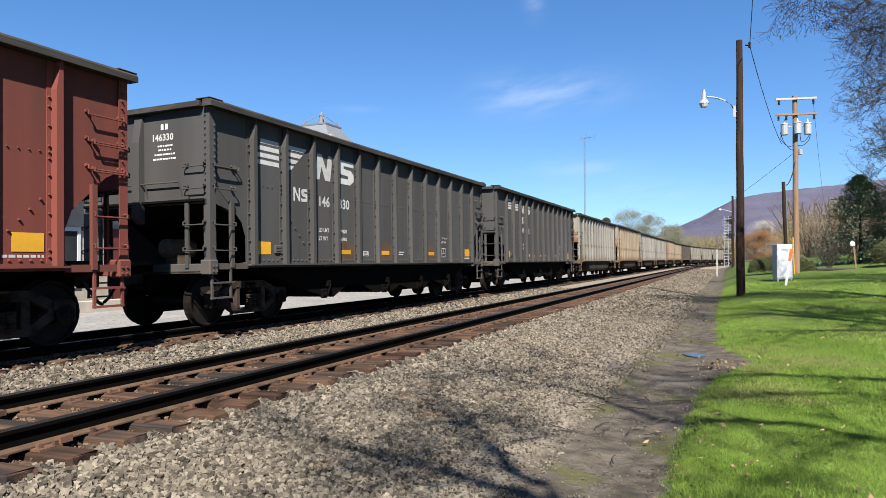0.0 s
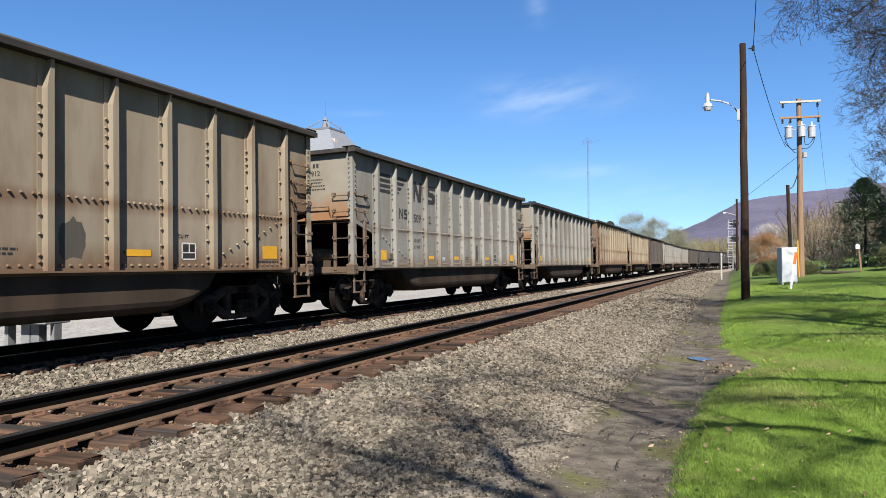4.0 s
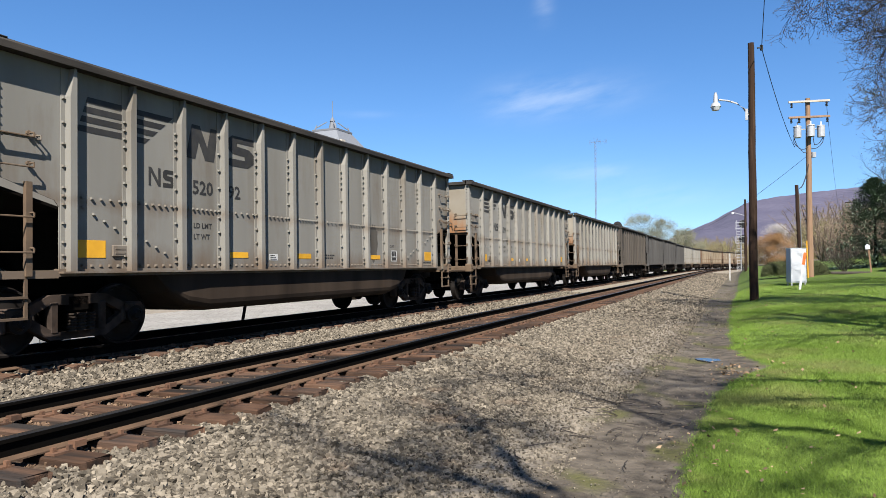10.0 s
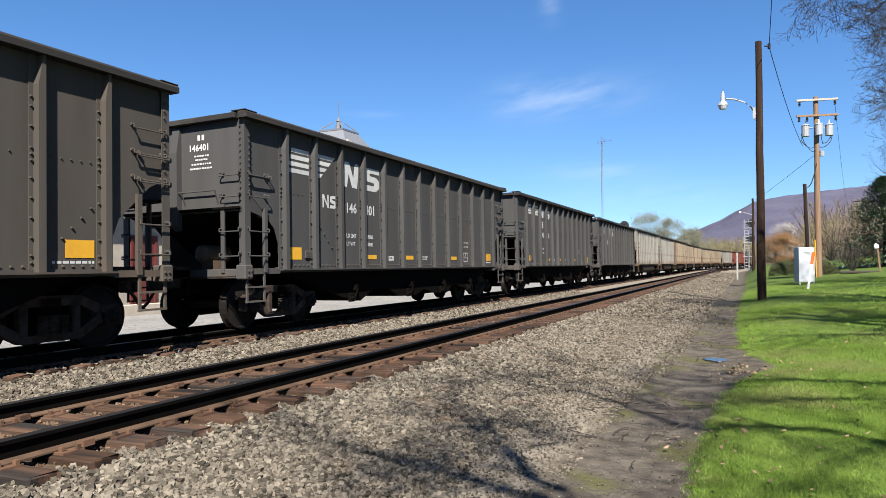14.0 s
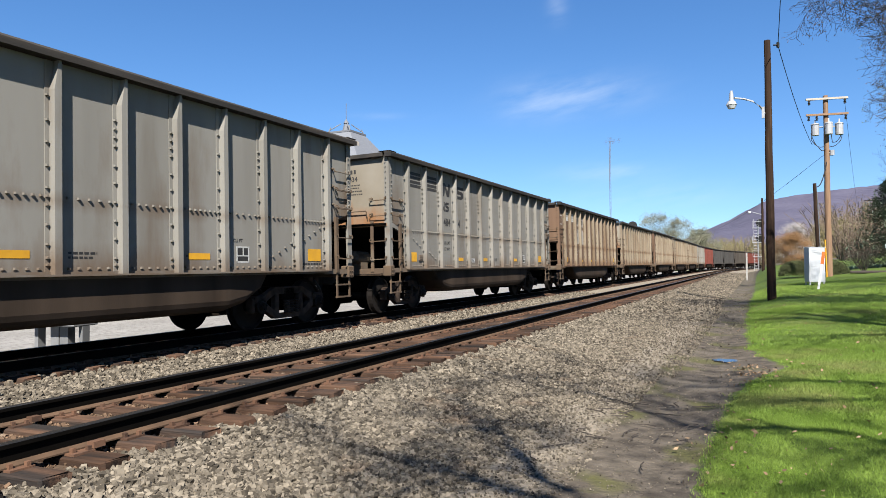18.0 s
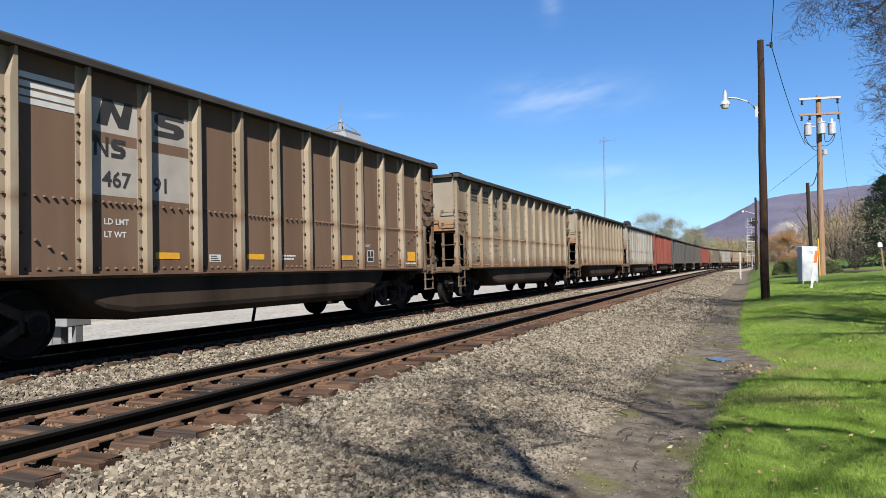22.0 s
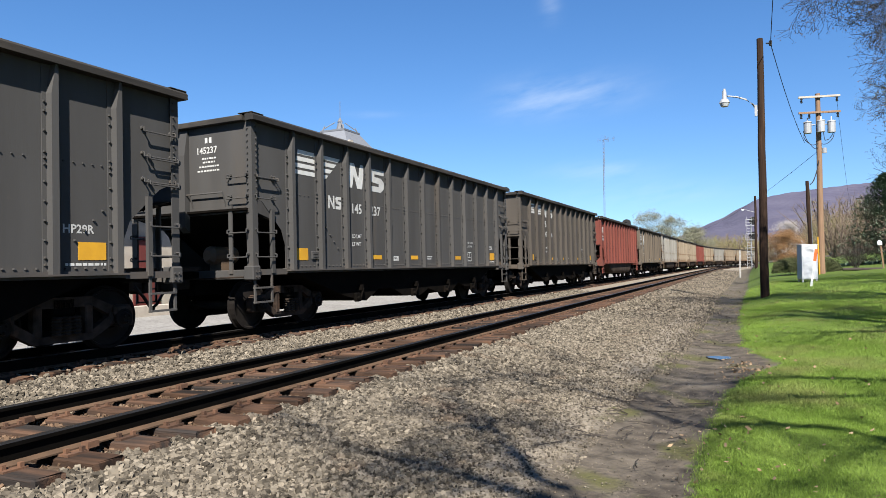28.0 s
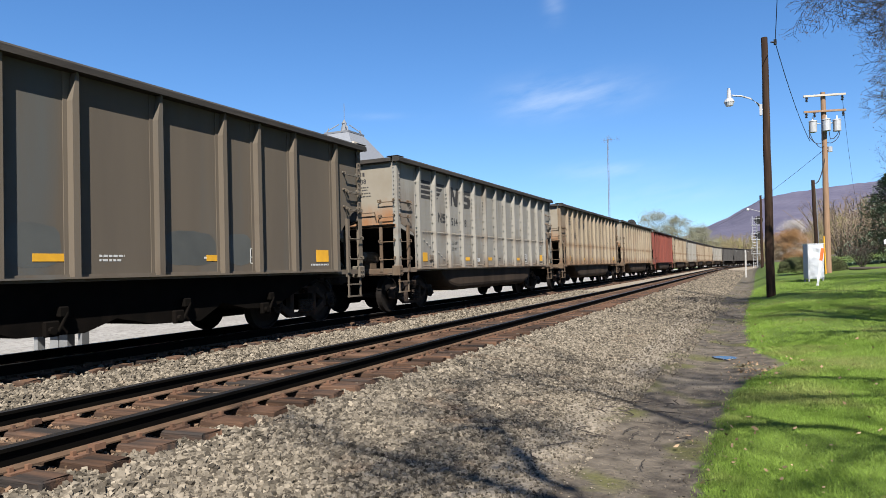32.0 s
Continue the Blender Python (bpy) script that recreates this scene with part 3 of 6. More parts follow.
def scatter_grass():
    rs = np.random.RandomState(8)
    rows = []

    def strip(u0, u1, y0, y1, per, lo, hi, w):
        n = int((u1 - u0) * (y1 - y0) * per)
        for u, y, h in zip(rs.uniform(u0, u1, n), rs.uniform(y0, y1, n), rs.uniform(lo, hi, n)):
            if u > lawn_edge(y) + rs.normal(0, 0.055) + 0.06 + 0.14 * noise.noise((u * 2, y * 2, 9)):
                rows.append((u, y, height(u, y) - 0.004, h, w))
    strip(-0.7, 1.7, 3.9, 8, 15000, 0.014, 0.040, 0.0026)
    strip(-0.6, 3.0, 8, 14, 6000, 0.015, 0.042, 0.0045)
    strip(-0.6, 5.5, 14, 24, 1500, 0.02, 0.045, 0.008)
    strip(-0.6, 9.0, 24, 40, 240, 0.025, 0.045, 0.014)
    P = np.array(rows)
    n = len(P)
    a, t = rs.uniform(0, 2 * np.pi, n), rs.normal(0, 0.45, (n, 2))
    V = np.zeros((n, 3, 3))
    V[:, 0, 0], V[:, 0, 1] = np.cos(a) * P[:, 4], np.sin(a) * P[:, 4]
    V[:, 1] = -V[:, 0]
    V[:, 2, 0], V[:, 2, 1], V[:, 2, 2] = t[:, 0] * P[:, 3], t[:, 1] * P[:, 3], P[:, 3]
    V += P[:, None, :3]
    me = bpy.data.meshes.new("grass")
    me.vertices.add(n * 3)
    me.vertices.foreach_set("co", V.reshape(-1))
    me.loops.add(n * 3)
    me.loops.foreach_set("vertex_index", np.arange(n * 3))
    me.polygons.add(n)
    me.polygons.foreach_set("loop_start", np.arange(0, n * 3, 3))
    me.update(calc_edges=True)
    g = island(surf("spring_grass", (0.160, 0.258, 0.038), (0.212, 0.312, 0.058), 0.9, 0.6, bump=0, vary=0, c3=(0.23, 0.23, 0.085), scale3=0.6, low=0.56, high=0.75, spec=0.1), 0.62, 1.22)
    me.materials.append(g)
    return tagged(new("grass", me), "short bright spring lawn grass", "grass", kind="stuff")


scatter_grass()


def scatter_litter():
    """Dead leaves on the lawn and its edge."""
    rnd = random.Random(61)
    verts, faces = [], []
    for k in range(520):
        y = 4 + 24 * rnd.random() ** 1.5
        u = rnd.uniform(lawn_edge(y) - 0.1, 0.9 + 0.16 * y) if k % 3 else lawn_edge(y) + rnd.gauss(0.05, 0.2)
        if k % 4 == 0:
            u, y = rnd.gauss(-0.12, 0.16), rnd.gauss(11.0, 0.5)
        c = Vector((u, y, height(u, y) + (0.035 if u > lawn_edge(y) + 0.1 else 0.012)))
        a, b = Vector((rnd.gauss(0, 1), rnd.gauss(0, 1), rnd.gauss(0, 0.4))).normalized(), Vector((rnd.gauss(0, 1), rnd.gauss(0, 1), rnd.gauss(0, 0.4)))
        b = (b - a * b.dot(a)).normalized()
        s = rnd.uniform(0.012, 0.034)
        q = len(verts)
        verts += [c - a * s, c + b * s * 0.6, c + a * s + Vector((0, 0, 0.006)), c - b * s * 0.55]
        faces.append((q, q + 1, q + 2, q + 3))
    m = island(surf("dead_leaves", (0.22, 0.135, 0.075), (0.33, 0.24, 0.15), 2, 0.8, bump=0, vary=0), 0.6, 1.4)
    return tagged(new("leaf_litter", raw("leaf_litter", verts, faces, m)), "scattered dry brown leaves on the lawn edge", "leaves", kind="stuff")


scatter_litter()


def fallen_twigs():
    rnd = random.Random(62)
    verts, faces = [], []
    for k in range(46):
        u, y = (rnd.uniform(-1.7, -0.7), rnd.uniform(6.3, 8.2)) if k % 2 else (rnd.uniform(-2.2, -0.6), rnd.uniform(5, 15))
        p = Vector((u, y, height(u, y) + 0.012))
        a = rnd.uniform(0, math.pi)
        pts = [p]
        for j in range(3):
            a += rnd.gauss(0, 0.35)
            pts.append(pts[-1] + Vector((math.cos(a), math.sin(a), rnd.uniform(-0.02, 0.06))) * rnd.uniform(0.03, 0.14))
        for i, (s, e) in enumerate(zip(pts, pts[1:])):
            o = Vector((-(e - s).y, (e - s).x, 0)).normalized() * 0.005
            w = Vector((0, 0, 0.009))
            q = len(verts)
            verts += [s - o, s + o, s + w, e - o, e + o, e + w]
            faces += [(q, q + 1, q + 4, q + 3), (q + 1, q + 2, q + 5, q + 4), (q + 2, q, q + 3, q + 5)]
    return tagged(new("fallen_twigs", raw("fallen_twigs", verts, faces, bark)), "small fallen twigs on the dirt path", "twigs", kind="stuff")


fallen_twigs()

# ---- the coal train ----
HALF, PITCH, SPEED = 6.83, 15.2356, 14.0951
POSTS = [-5.67 + 0.945 * i for i in range(13)]
SHEET, OUT = 1.47, 1.592
SILL, TOP = 1.12, 3.92
WHEEL_R = 0.457
numerals = {}


def letters(texts):
    """Turns strings into flat meshes with the built-in font, all at once."""
    made = {}
    for tx in texts:
        cu = bpy.data.curves.new("lettering", "FONT")
        cu.body, cu.size, cu.extrude, cu.resolution_u, cu.offset = tx, 1.0, 0.0, 2, 0.022
        made[tx] = new("lettering", cu)
    dg = bpy.context.evaluated_depsgraph_get()
    for tx, ob in made.items():
        numerals[tx] = bpy.data.meshes.new_from_object(ob.evaluated_get(dg))
    for ob in made.values():
        cu = ob.data
        bpy.data.objects.remove(ob)
        bpy.data.curves.remove(cu)


shared = {}


def mesh_once(key, make, material, smooth=False, rise=0.0):
    key = key + (rise, make) if rise else key + (make,)
    if key not in shared:
        bm = bmesh.new()
        make(bm)
        for v in bm.verts:
            if rise and v.co.z > 3.35:
                v.co.z += rise
        shared[key] = mesh_of(key[0], bm, material, smooth)
    return shared[key]


def side_sheet(bm):
    prism(bm, [(-6.78, 2.34), (-5.86, 2.04), (-5.80, 1.96), (-5.80, 1.15), (5.80, 1.15), (5.80, 1.96), (5.86, 2.04), (6.78, 2.34), (6.78, 3.83), (-6.78, 3.83)], "x", SHEET - 0.012, SHEET)


def long_side_sheet(bm):
    prism(bm, [(-6.78, 2.34), (-6.06, 2.10), (-6.0, 2.02), (-6.0, 1.15), (6.0, 1.15), (6.0, 2.02), (6.06, 2.10), (6.78, 2.34), (6.78, 3.83), (-6.78, 3.83)], "x", SHEET - 0.012, SHEET)


def hopper_side(bm):
    prism(bm, [(-6.78, 2.52), (-6.45, 2.36), (-5.92, 1.86), (-5.82, 1.60), (-5.82, 1.15), (5.82, 1.15), (5.82, 1.60), (5.92, 1.86), (6.45, 2.36), (6.78, 2.52), (6.78, 3.83), (-6.78, 3.83)], "x", SHEET - 0.012, SHEET)


def end_sheet(bm):
    box(bm, -1.45, 1.45, -0.008, 0.008, 2.18, 3.80)
    box(bm, -1.45, 1.45, -0.03, 0.008, 2.16, 2.24)


def post(bm):
    """A hollow-section rib that narrows to a point under the chord."""
    prism(bm, [(-0.05, 1.10), (0.046, 1.10), (0.046, 3.82), (0.012, 3.82), (-0.05, 3.42)], "x", SHEET, OUT)
    box(bm, SHEET, SHEET + 0.012, -0.11, 0.08, 1.14, 3.82)


def corner_post(bm):
    box(bm, 1.38, 1.52, -0.012, 0.0, 1.02, 3.82)
    box(bm, 1.505, 1.52, 0.0, 0.13, 1.02, 3.82)
    for k in range(13):
        z = 2.35 + k * 0.11
        rod(bm, (1.43, -0.012, z), (1.43, -0.04, z), 0.016, 5, 0.012)
        rod(bm, (1.52, 0.09, z + 0.05), (1.548, 0.09, z + 0.05), 0.016, 5, 0.012)


def side_chord(bm):
    prism(bm, [(1.45, 3.80), (1.645, 3.80), (1.645, 3.885), (1.60, 3.925), (1.45, 3.915)], "y", -6.87, 6.87)
    box(bm, 1.30, 1.62, -6.88, -6.55, 3.925, 3.943, 0.006)
    box(bm, 1.30, 1.62, 6.55, 6.88, 3.925, 3.943, 0.006)


def end_chord(bm):
    box(bm, -1.40, 1.40, -0.13, 0.05, 3.80, 3.905, 0.010)


def side_sill(bm):
    box(bm, 1.40, 1.50, -5.82, 5.82, 1.05, 1.15)
    box(bm, 1.40, 1.60, -5.82, 5.82, 1.09, 1.115)
    for y0, y1 in ((-6.8, -5.82), (5.82, 6.8)):
        box(bm, 1.46, 1.50, y0, y1, 1.03, 1.13)


def end_platform(bm):
    box(bm, -0.95, 0.95, 0.05, 0.62, 1.07, 1.12)
    box(bm, -1.12, -0.95, 0.05, 0.62, 1.07, 1.10)
    box(bm, -0.28, 0.28, -0.6, -0.04, 1.13, 1.2)


def end_sill(bm):
    """The deep end beam with its corner casting and bolts."""
    box(bm, -1.5, 1.5, -0.04, 0.05, 0.96, 1.13, 0.01)
    for sx in (-1, 1):
        box(bm, sx * 1.33, sx * 1.545, -0.055, 0.16, 0.94, 1.20, 0.02)
        for y in (0.03, 0.11):
            for z in (1.0, 1.09):
                rod(bm, (sx * 1.54, y, z), (sx * 1.565, y, z), 0.017, 6)


def corner_rail(bm):
    """A plain corner: one long hand rail each way and a gusseted foot, with no ladder."""
    rod(bm, (1.57, -0.02, 1.55), (1.57, 0.95, 1.55), 0.014, 6)
    rod(bm, (1.45, -0.08, 1.55), (0.75, -0.08, 1.55), 0.014, 6)
    for y in (0.0, 0.93):
        rod(bm, (1.49, y, 1.58), (1.575, y, 1.55), 0.014, 5)
    prism(bm, [(-0.02, 1.5), (0.1, 1.5), (0.4, 1.22), (0.42, 1.0), (-0.02, 1.0)], "x", 1.50, 1.53)
    prism(bm, [(1.5, 1.5), (1.4, 1.5), (1.12, 1.22), (1.12, 1.0), (1.5, 1.0)], "y", -0.045, -0.02)


def end_post(bm):
    prism(bm, [(-0.008, 3.77), (-0.05, 3.77), (-0.13, 3.3), (-0.13, 1.95), (-0.008, 1.85)], "x", -0.16, 0.02)


def brake_rigging(bm):
    box(bm, -0.68, 0.68, -0.62, -0.30, 0.30, 0.56, 0.03)
    box(bm, -0.68, 0.68, 0.30, 0.62, 0.30, 0.56, 0.03)
    rod(bm, (-0.5, -0.9, 0.62), (-0.5, 0.9, 0.58), 0.05, 6)
    rod(bm, (0.5, -0.9, 0.62), (0.5, 0.9, 0.58), 0.05, 6)


def brake_cylinder(bm):
    rod(bm, (0.35, -0.35, 1.42), (0.35, 0.25, 1.42), 0.17, 12)
    rod(bm, (0.35, -0.42, 1.42), (0.35, -0.35, 1.42), 0.1, 10, 0.17)
    box(bm, 0.2, 0.5, -0.2, 0.1, 1.12, 1.3)


def air_hose(bm):
    pts = [Vector(p) for p in ((0.45, 0, 0.9), (0.47, 0.15, 0.72), (0.42, 0.32, 0.55), (0.3, 0.5, 0.5))]
    for a, b in zip(pts, pts[1:]):
        rod(bm, a, b, 0.028, 7)


def slope_sheet(bm):
    prism(bm, [(0.02, 2.2), (0.02, 2.24), (-1.1, 1.95), (-2.2, 1.19), (-2.2, 1.15), (-1.1, 1.91)], "x", -1.44, 1.44)


def bathtub(bm):
    rings = []
    for y, depth, w in ((-4.15, 0.02, 1.38), (-3.95, 0.30, 1.43), (-3.55, 0.52, 1.46), (-3.1, 0.62, 1.475), (3.1, 0.62, 1.475), (3.55, 0.52, 1.46), (3.95, 0.30, 1.43), (4.15, 0.02, 1.38)):
        sec = [(w, 0.0), (w, -0.70 * depth), (w * 0.985, -0.82 * depth), (w * 0.94, -0.93 * depth), (w * 0.86, -depth), (-w * 0.86, -depth), (-w * 0.94, -0.93 * depth), (-w, -0.70 * depth), (-w, 0.0)]
        rings.append([bm.verts.new((x, y, 1.06 + z)) for x, z in sec])
    for a, b in zip(rings, rings[1:]):
        for i in range(len(a) - 1):
            bm.faces.new((a[i], b[i], b[i + 1], a[i + 1]))
        bm.faces.new((a[-1], b[-1], b[0], a[0]))
    bm.faces.new(rings[0])
    bm.faces.new(rings[-1][::-1])


def hopper_bottom(bm):
    prism(bm, [(-5.6, 1.10), (-3.6, 0.50), (-2.75, 0.36), (-2.2, 0.60), (-1.55, 0.62), (-0.85, 0.38), (0.05, 0.36), (0.55, 0.52), (1.2, 0.38), (2.1, 0.36), (2.6, 0.62), (3.2, 0.48), (3.9, 0.46), (5.6, 1.10)], "x", -1.36, 1.36)


def hopper_gate(bm):
    box(bm, 1.37, 1.44, -0.1, 0.1, 0.42, 0.62, 0.015)
    rod(bm, (1.4, -0.02, 0.5), (1.5, -0.02, 0.5), 0.05, 8)
    rod(bm, (1.45, 0.05, 0.45), (1.45, 0.2, 0.72), 0.022, 6)
    box(bm, 1.38, 1.46, 0.08, 0.22, 0.66, 0.8, 0.015)


def center_sill(bm):
    box(bm, -0.25, 0.25, -6.9, 6.9, 0.68, 1.12)


def coupler(bm):
    box(bm, -0.11, 0.11, -0.1, 0.42, 0.80, 0.98, 0.02)
    box(bm, -0.17, 0.10, 0.34, 0.56, 0.76, 1.02, 0.04)
    rod(bm, (0.12, 0.5, 0.77), (0.12, 0.5, 1.01), 0.07, 10)
    rod(bm, (-1.35, 0.0, 1.0), (-0.15, 0.1, 0.98), 0.014, 6)


def u_rung(bm, p, q, out, r=0.012):
    """A bar bent into a flat U: bolted at p and q, it stands out and drops a little between its ends."""
    p, q, out = Vector(p), Vector(q), Vector(out)
    way = (q - p).normalized()
    low = Vector((0, 0, -0.055))
    pts = [p, p + out - way * 0.03, p + out + low - way * 0.03, p + out + low + way * 0.05, q + out + low - way * 0.05, q + out + low + way * 0.03, q + out + way * 0.03, q]
    for a, b in zip(pts, pts[1:]):
        rod(bm, a, b, r, 6)
    for e in (p, q):
        rod(bm, e - out * 0.1, e + out * 0.35, 0.03, 6)


def ladder(bm):
    """Corner ladder round an end: stiles and bent rungs on the side and on the end; the corner is at y 0, x 1.5."""
    box(bm, 1.47, 1.53, 0.50, 0.58, 1.06, 2.24)
    box(bm, 1.0, 1.08, -0.06, -0.03, 1.06, 2.3)
    for z in (1.36, 1.80, 2.42, 2.80):
        u_rung(bm, (1.50, 0.07, z + 0.05), (1.50, 0.54, z + 0.05), (0.075, 0, 0))
        u_rung(bm, (1.42, -0.03, z + 0.05), (1.04, -0.03, z + 0.05), (0, -0.075, 0))


def handrail(bm):
    rod(bm, (0.9, -0.09, 2.55), (-1.2, -0.09, 2.55), 0.014, 6)
    for x in (0.9, 0.1, -1.2):
        rod(bm, (x, -0.0, 2.3), (x, -0.09, 2.55), 0.014, 5)


def grab_iron(bm):
    u_rung(bm, (SHEET, 0.06, 0.05), (SHEET, 0.58, 0.05), (0.09, 0, 0))


def stirrup(bm):
    for y in (0.06, 0.52):
        box(bm, 1.47, 1.50, y - 0.02, y + 0.02, 0.52, 1.07)
    for z in (0.54, 0.80):
        box(bm, 1.45, 1.52, 0.05, 0.53, z - 0.015, z + 0.015)


def side_frame(bm):
    """Cast truss of a freight truck: arched top member, dropped tension member, two columns and a pedestal jaw at either end."""
    prism(bm, [(-1.10, 0.50), (-1.06, 0.62), (-0.78, 0.64), (-0.42, 0.80), (0.42, 0.80), (0.78, 0.64), (1.06, 0.62), (1.10, 0.50), (0.74, 0.50), (0.44, 0.66), (-0.44, 0.66), (-0.74, 0.50)], "x", 0.93, 1.05)
    prism(bm, [(-0.86, 0.44), (-0.72, 0.52), (-0.36, 0.29), (0.36, 0.29), (0.72, 0.52), (0.86, 0.44), (0.42, 0.19), (-0.42, 0.19)], "x", 0.94, 1.06)
    for y in (-0.37, 0.37):
        box(bm, 0.93, 1.07, y - 0.06, y + 0.06, 0.27, 0.70, 0.02)
    for y in (-0.89, 0.89):
        s = 1 if y > 0 else -1
        box(bm, 0.90, 1.12, y - 0.15, y + 0.15, 0.50, 0.65, 0.03)
        box(bm, 0.90, 1.08, y + s * 0.13, y + s * 0.21, 0.33, 0.60, 0.02)
        box(bm, 0.90, 1.08, y - s * 0.21, y - s * 0.14, 0.36, 0.56, 0.02)


def spring(bm):
    rings = []
    for i in range(13):
        r = 0.075 if i % 2 else 0.055
        rings.append([bm.verts.new((1.10 + r * math.cos(w), r * math.sin(w), 0.28 + i * 0.022)) for w in np.linspace(0, 2 * math.pi, 9, endpoint=False)])
    for p, q in zip(rings, rings[1:]):
        for k in range(9):
            bm.faces.new((p[k], p[(k + 1) % 9], q[(k + 1) % 9], q[k]))


def bolster(bm):
    box(bm, -1.05, 1.05, -0.18, 0.18, 0.55, 0.80, 0.03)
    rod(bm, (0, 0, 0.7), (0, 0, 0.92), 0.2, 12)
    for y in (-0.38, 0.38):
        rod(bm, (-0.75, y, 0.42), (0.75, y, 0.42), 0.05, 8)


def wheelset(bm):
    """Two flanged wheels on an axle along x with bearing caps; the axle lies at the origin."""
    for s in (-1, 1):
        prof = [(0.10, -0.02), (0.16, 0.06), (0.30, 0.03), (0.40, 0.03), (0.42, 0.075), (WHEEL_R - 0.006, 0.07), (WHEEL_R, -0.03), (WHEEL_R + 0.027, -0.045), (WHEEL_R + 0.02, -0.065), (0.41, -0.07), (0.38, -0.02), (0.2, -0.03), (0.10, -0.08)]
        rings = []
        for r, x in prof:
            rings.append([bm.verts.new((s * (0.7525 + x), r * math.cos(a), r * math.sin(a))) for a in np.linspace(0, 2 * math.pi, 28, endpoint=False)])
        for a, b in zip(rings, rings[1:]):
            for i in range(28):
                bm.faces.new((a[i], b[i], b[(i + 1) % 28], a[(i + 1) % 28]))
        rod(bm, (s * 0.82, 0, 0), (s * 1.10, 0, 0), 0.125, 14)
        rod(bm, (s * 1.10, 0, 0), (s * 1.13, 0, 0), 0.14, 14)
        rod(bm, (s * 1.13, 0, 0), (s * 1.19, 0, 0), 0.10, 12, 0.07)
        for k in range(3):
            a = k * 2.094
            rod(bm, (s * 1.18, 0.05 * math.cos(a), 0.05 * math.sin(a)), (s * 1.215, 0.05 * math.cos(a), 0.05 * math.sin(a)), 0.02, 6)
    rod(bm, (-0.85, 0, 0), (0.85, 0, 0), 0.085, 12)


def bolts(bm):
    def stud(y, z, x=SHEET):
        r = 0.017
        a = [bm.verts.new((x, y + r * dy, z + r * dz)) for dy, dz in ((-1, -1), (1, -1), (1, 1), (-1, 1))]
        b = [bm.verts.new((x + 0.035, y + 0.7 * r * dy, z + 0.7 * r * dz)) for dy, dz in ((-1, -1), (1, -1), (1, 1), (-1, 1))]
        bm.faces.new(b)
        for i in range(4):
            bm.faces.new((a[i], a[(i + 1) % 4], b[(i + 1) % 4], b[i]))
    for i, y in enumerate(POSTS):
        for z in (1.24, 1.33, 1.6, 1.85, 2.11, 2.38, 2.62, 2.9, 3.02, 3.14, 3.26) if i % 3 else (1.24, 1.33, 1.5, 1.75, 2.0, 2.11, 2.22, 2.5, 2.8, 3.08, 3.4):
            stud(y - 0.085, z, SHEET + 0.012)
        if i < 12:
            for k in range(5 + i % 3):
                stud(y + 0.19 + k * 0.60 / (4 + i % 3), 2.11)
            for k in range(5):
                stud(y + 0.2 + k * 0.14, 1.19)
    for k in range(8):
        # the slope sheets show as slanting rows of bolts in the two bays at either end
        y, z = 0.20 + k * 0.17 + (0.21 if k > 3 else 0), 1.98 - k * 0.085
        stud(POSTS[0] + y, z)
        stud(POSTS[12] - y, z)


def seam_bolts(bm):
    def stud(y, z, x=SHEET, r=0.014, out=0.03):
        a = [bm.verts.new((x, y + r * dy, z + r * dz)) for dy, dz in ((-1, -1), (1, -1), (1, 1), (-1, 1))]
        b = [bm.verts.new((x + out, y + 0.7 * r * dy, z + 0.7 * r * dz)) for dy, dz in ((-1, -1), (1, -1), (1, 1), (-1, 1))]
        bm.faces.new(b)
        for i in range(4):
            bm.faces.new((a[i], a[(i + 1) % 4], b[(i + 1) % 4], b[i]))
    for i, y in enumerate(POSTS):
        for z in (1.24, 1.33, 1.55, 1.8, 2.05, 2.3, 2.52, 2.60, 2.68, 2.95, 3.2, 3.32):
            stud(y - 0.085, z, SHEET + 0.012)
        if i < 12:
            for k in range(4 + i % 2):
                stud(y + 0.18 + k * 0.14, 2.60, SHEET, 0.010, 0.018)
            for k in range(5):
                stud(y + 0.2 + k * 0.14, 1.19)
    for k in range(4):
        stud(POSTS[1] + 0.25 + k * 0.14, 1.98 - k * 0.14)
        stud(POSTS[11] + 0.75 - k * 0.14, 1.98 - k * 0.14)


def outline_mark(pts):
    def make(bm):
        prism(bm, pts, "x", SHEET + 0.001, SHEET + 0.004)
    return make


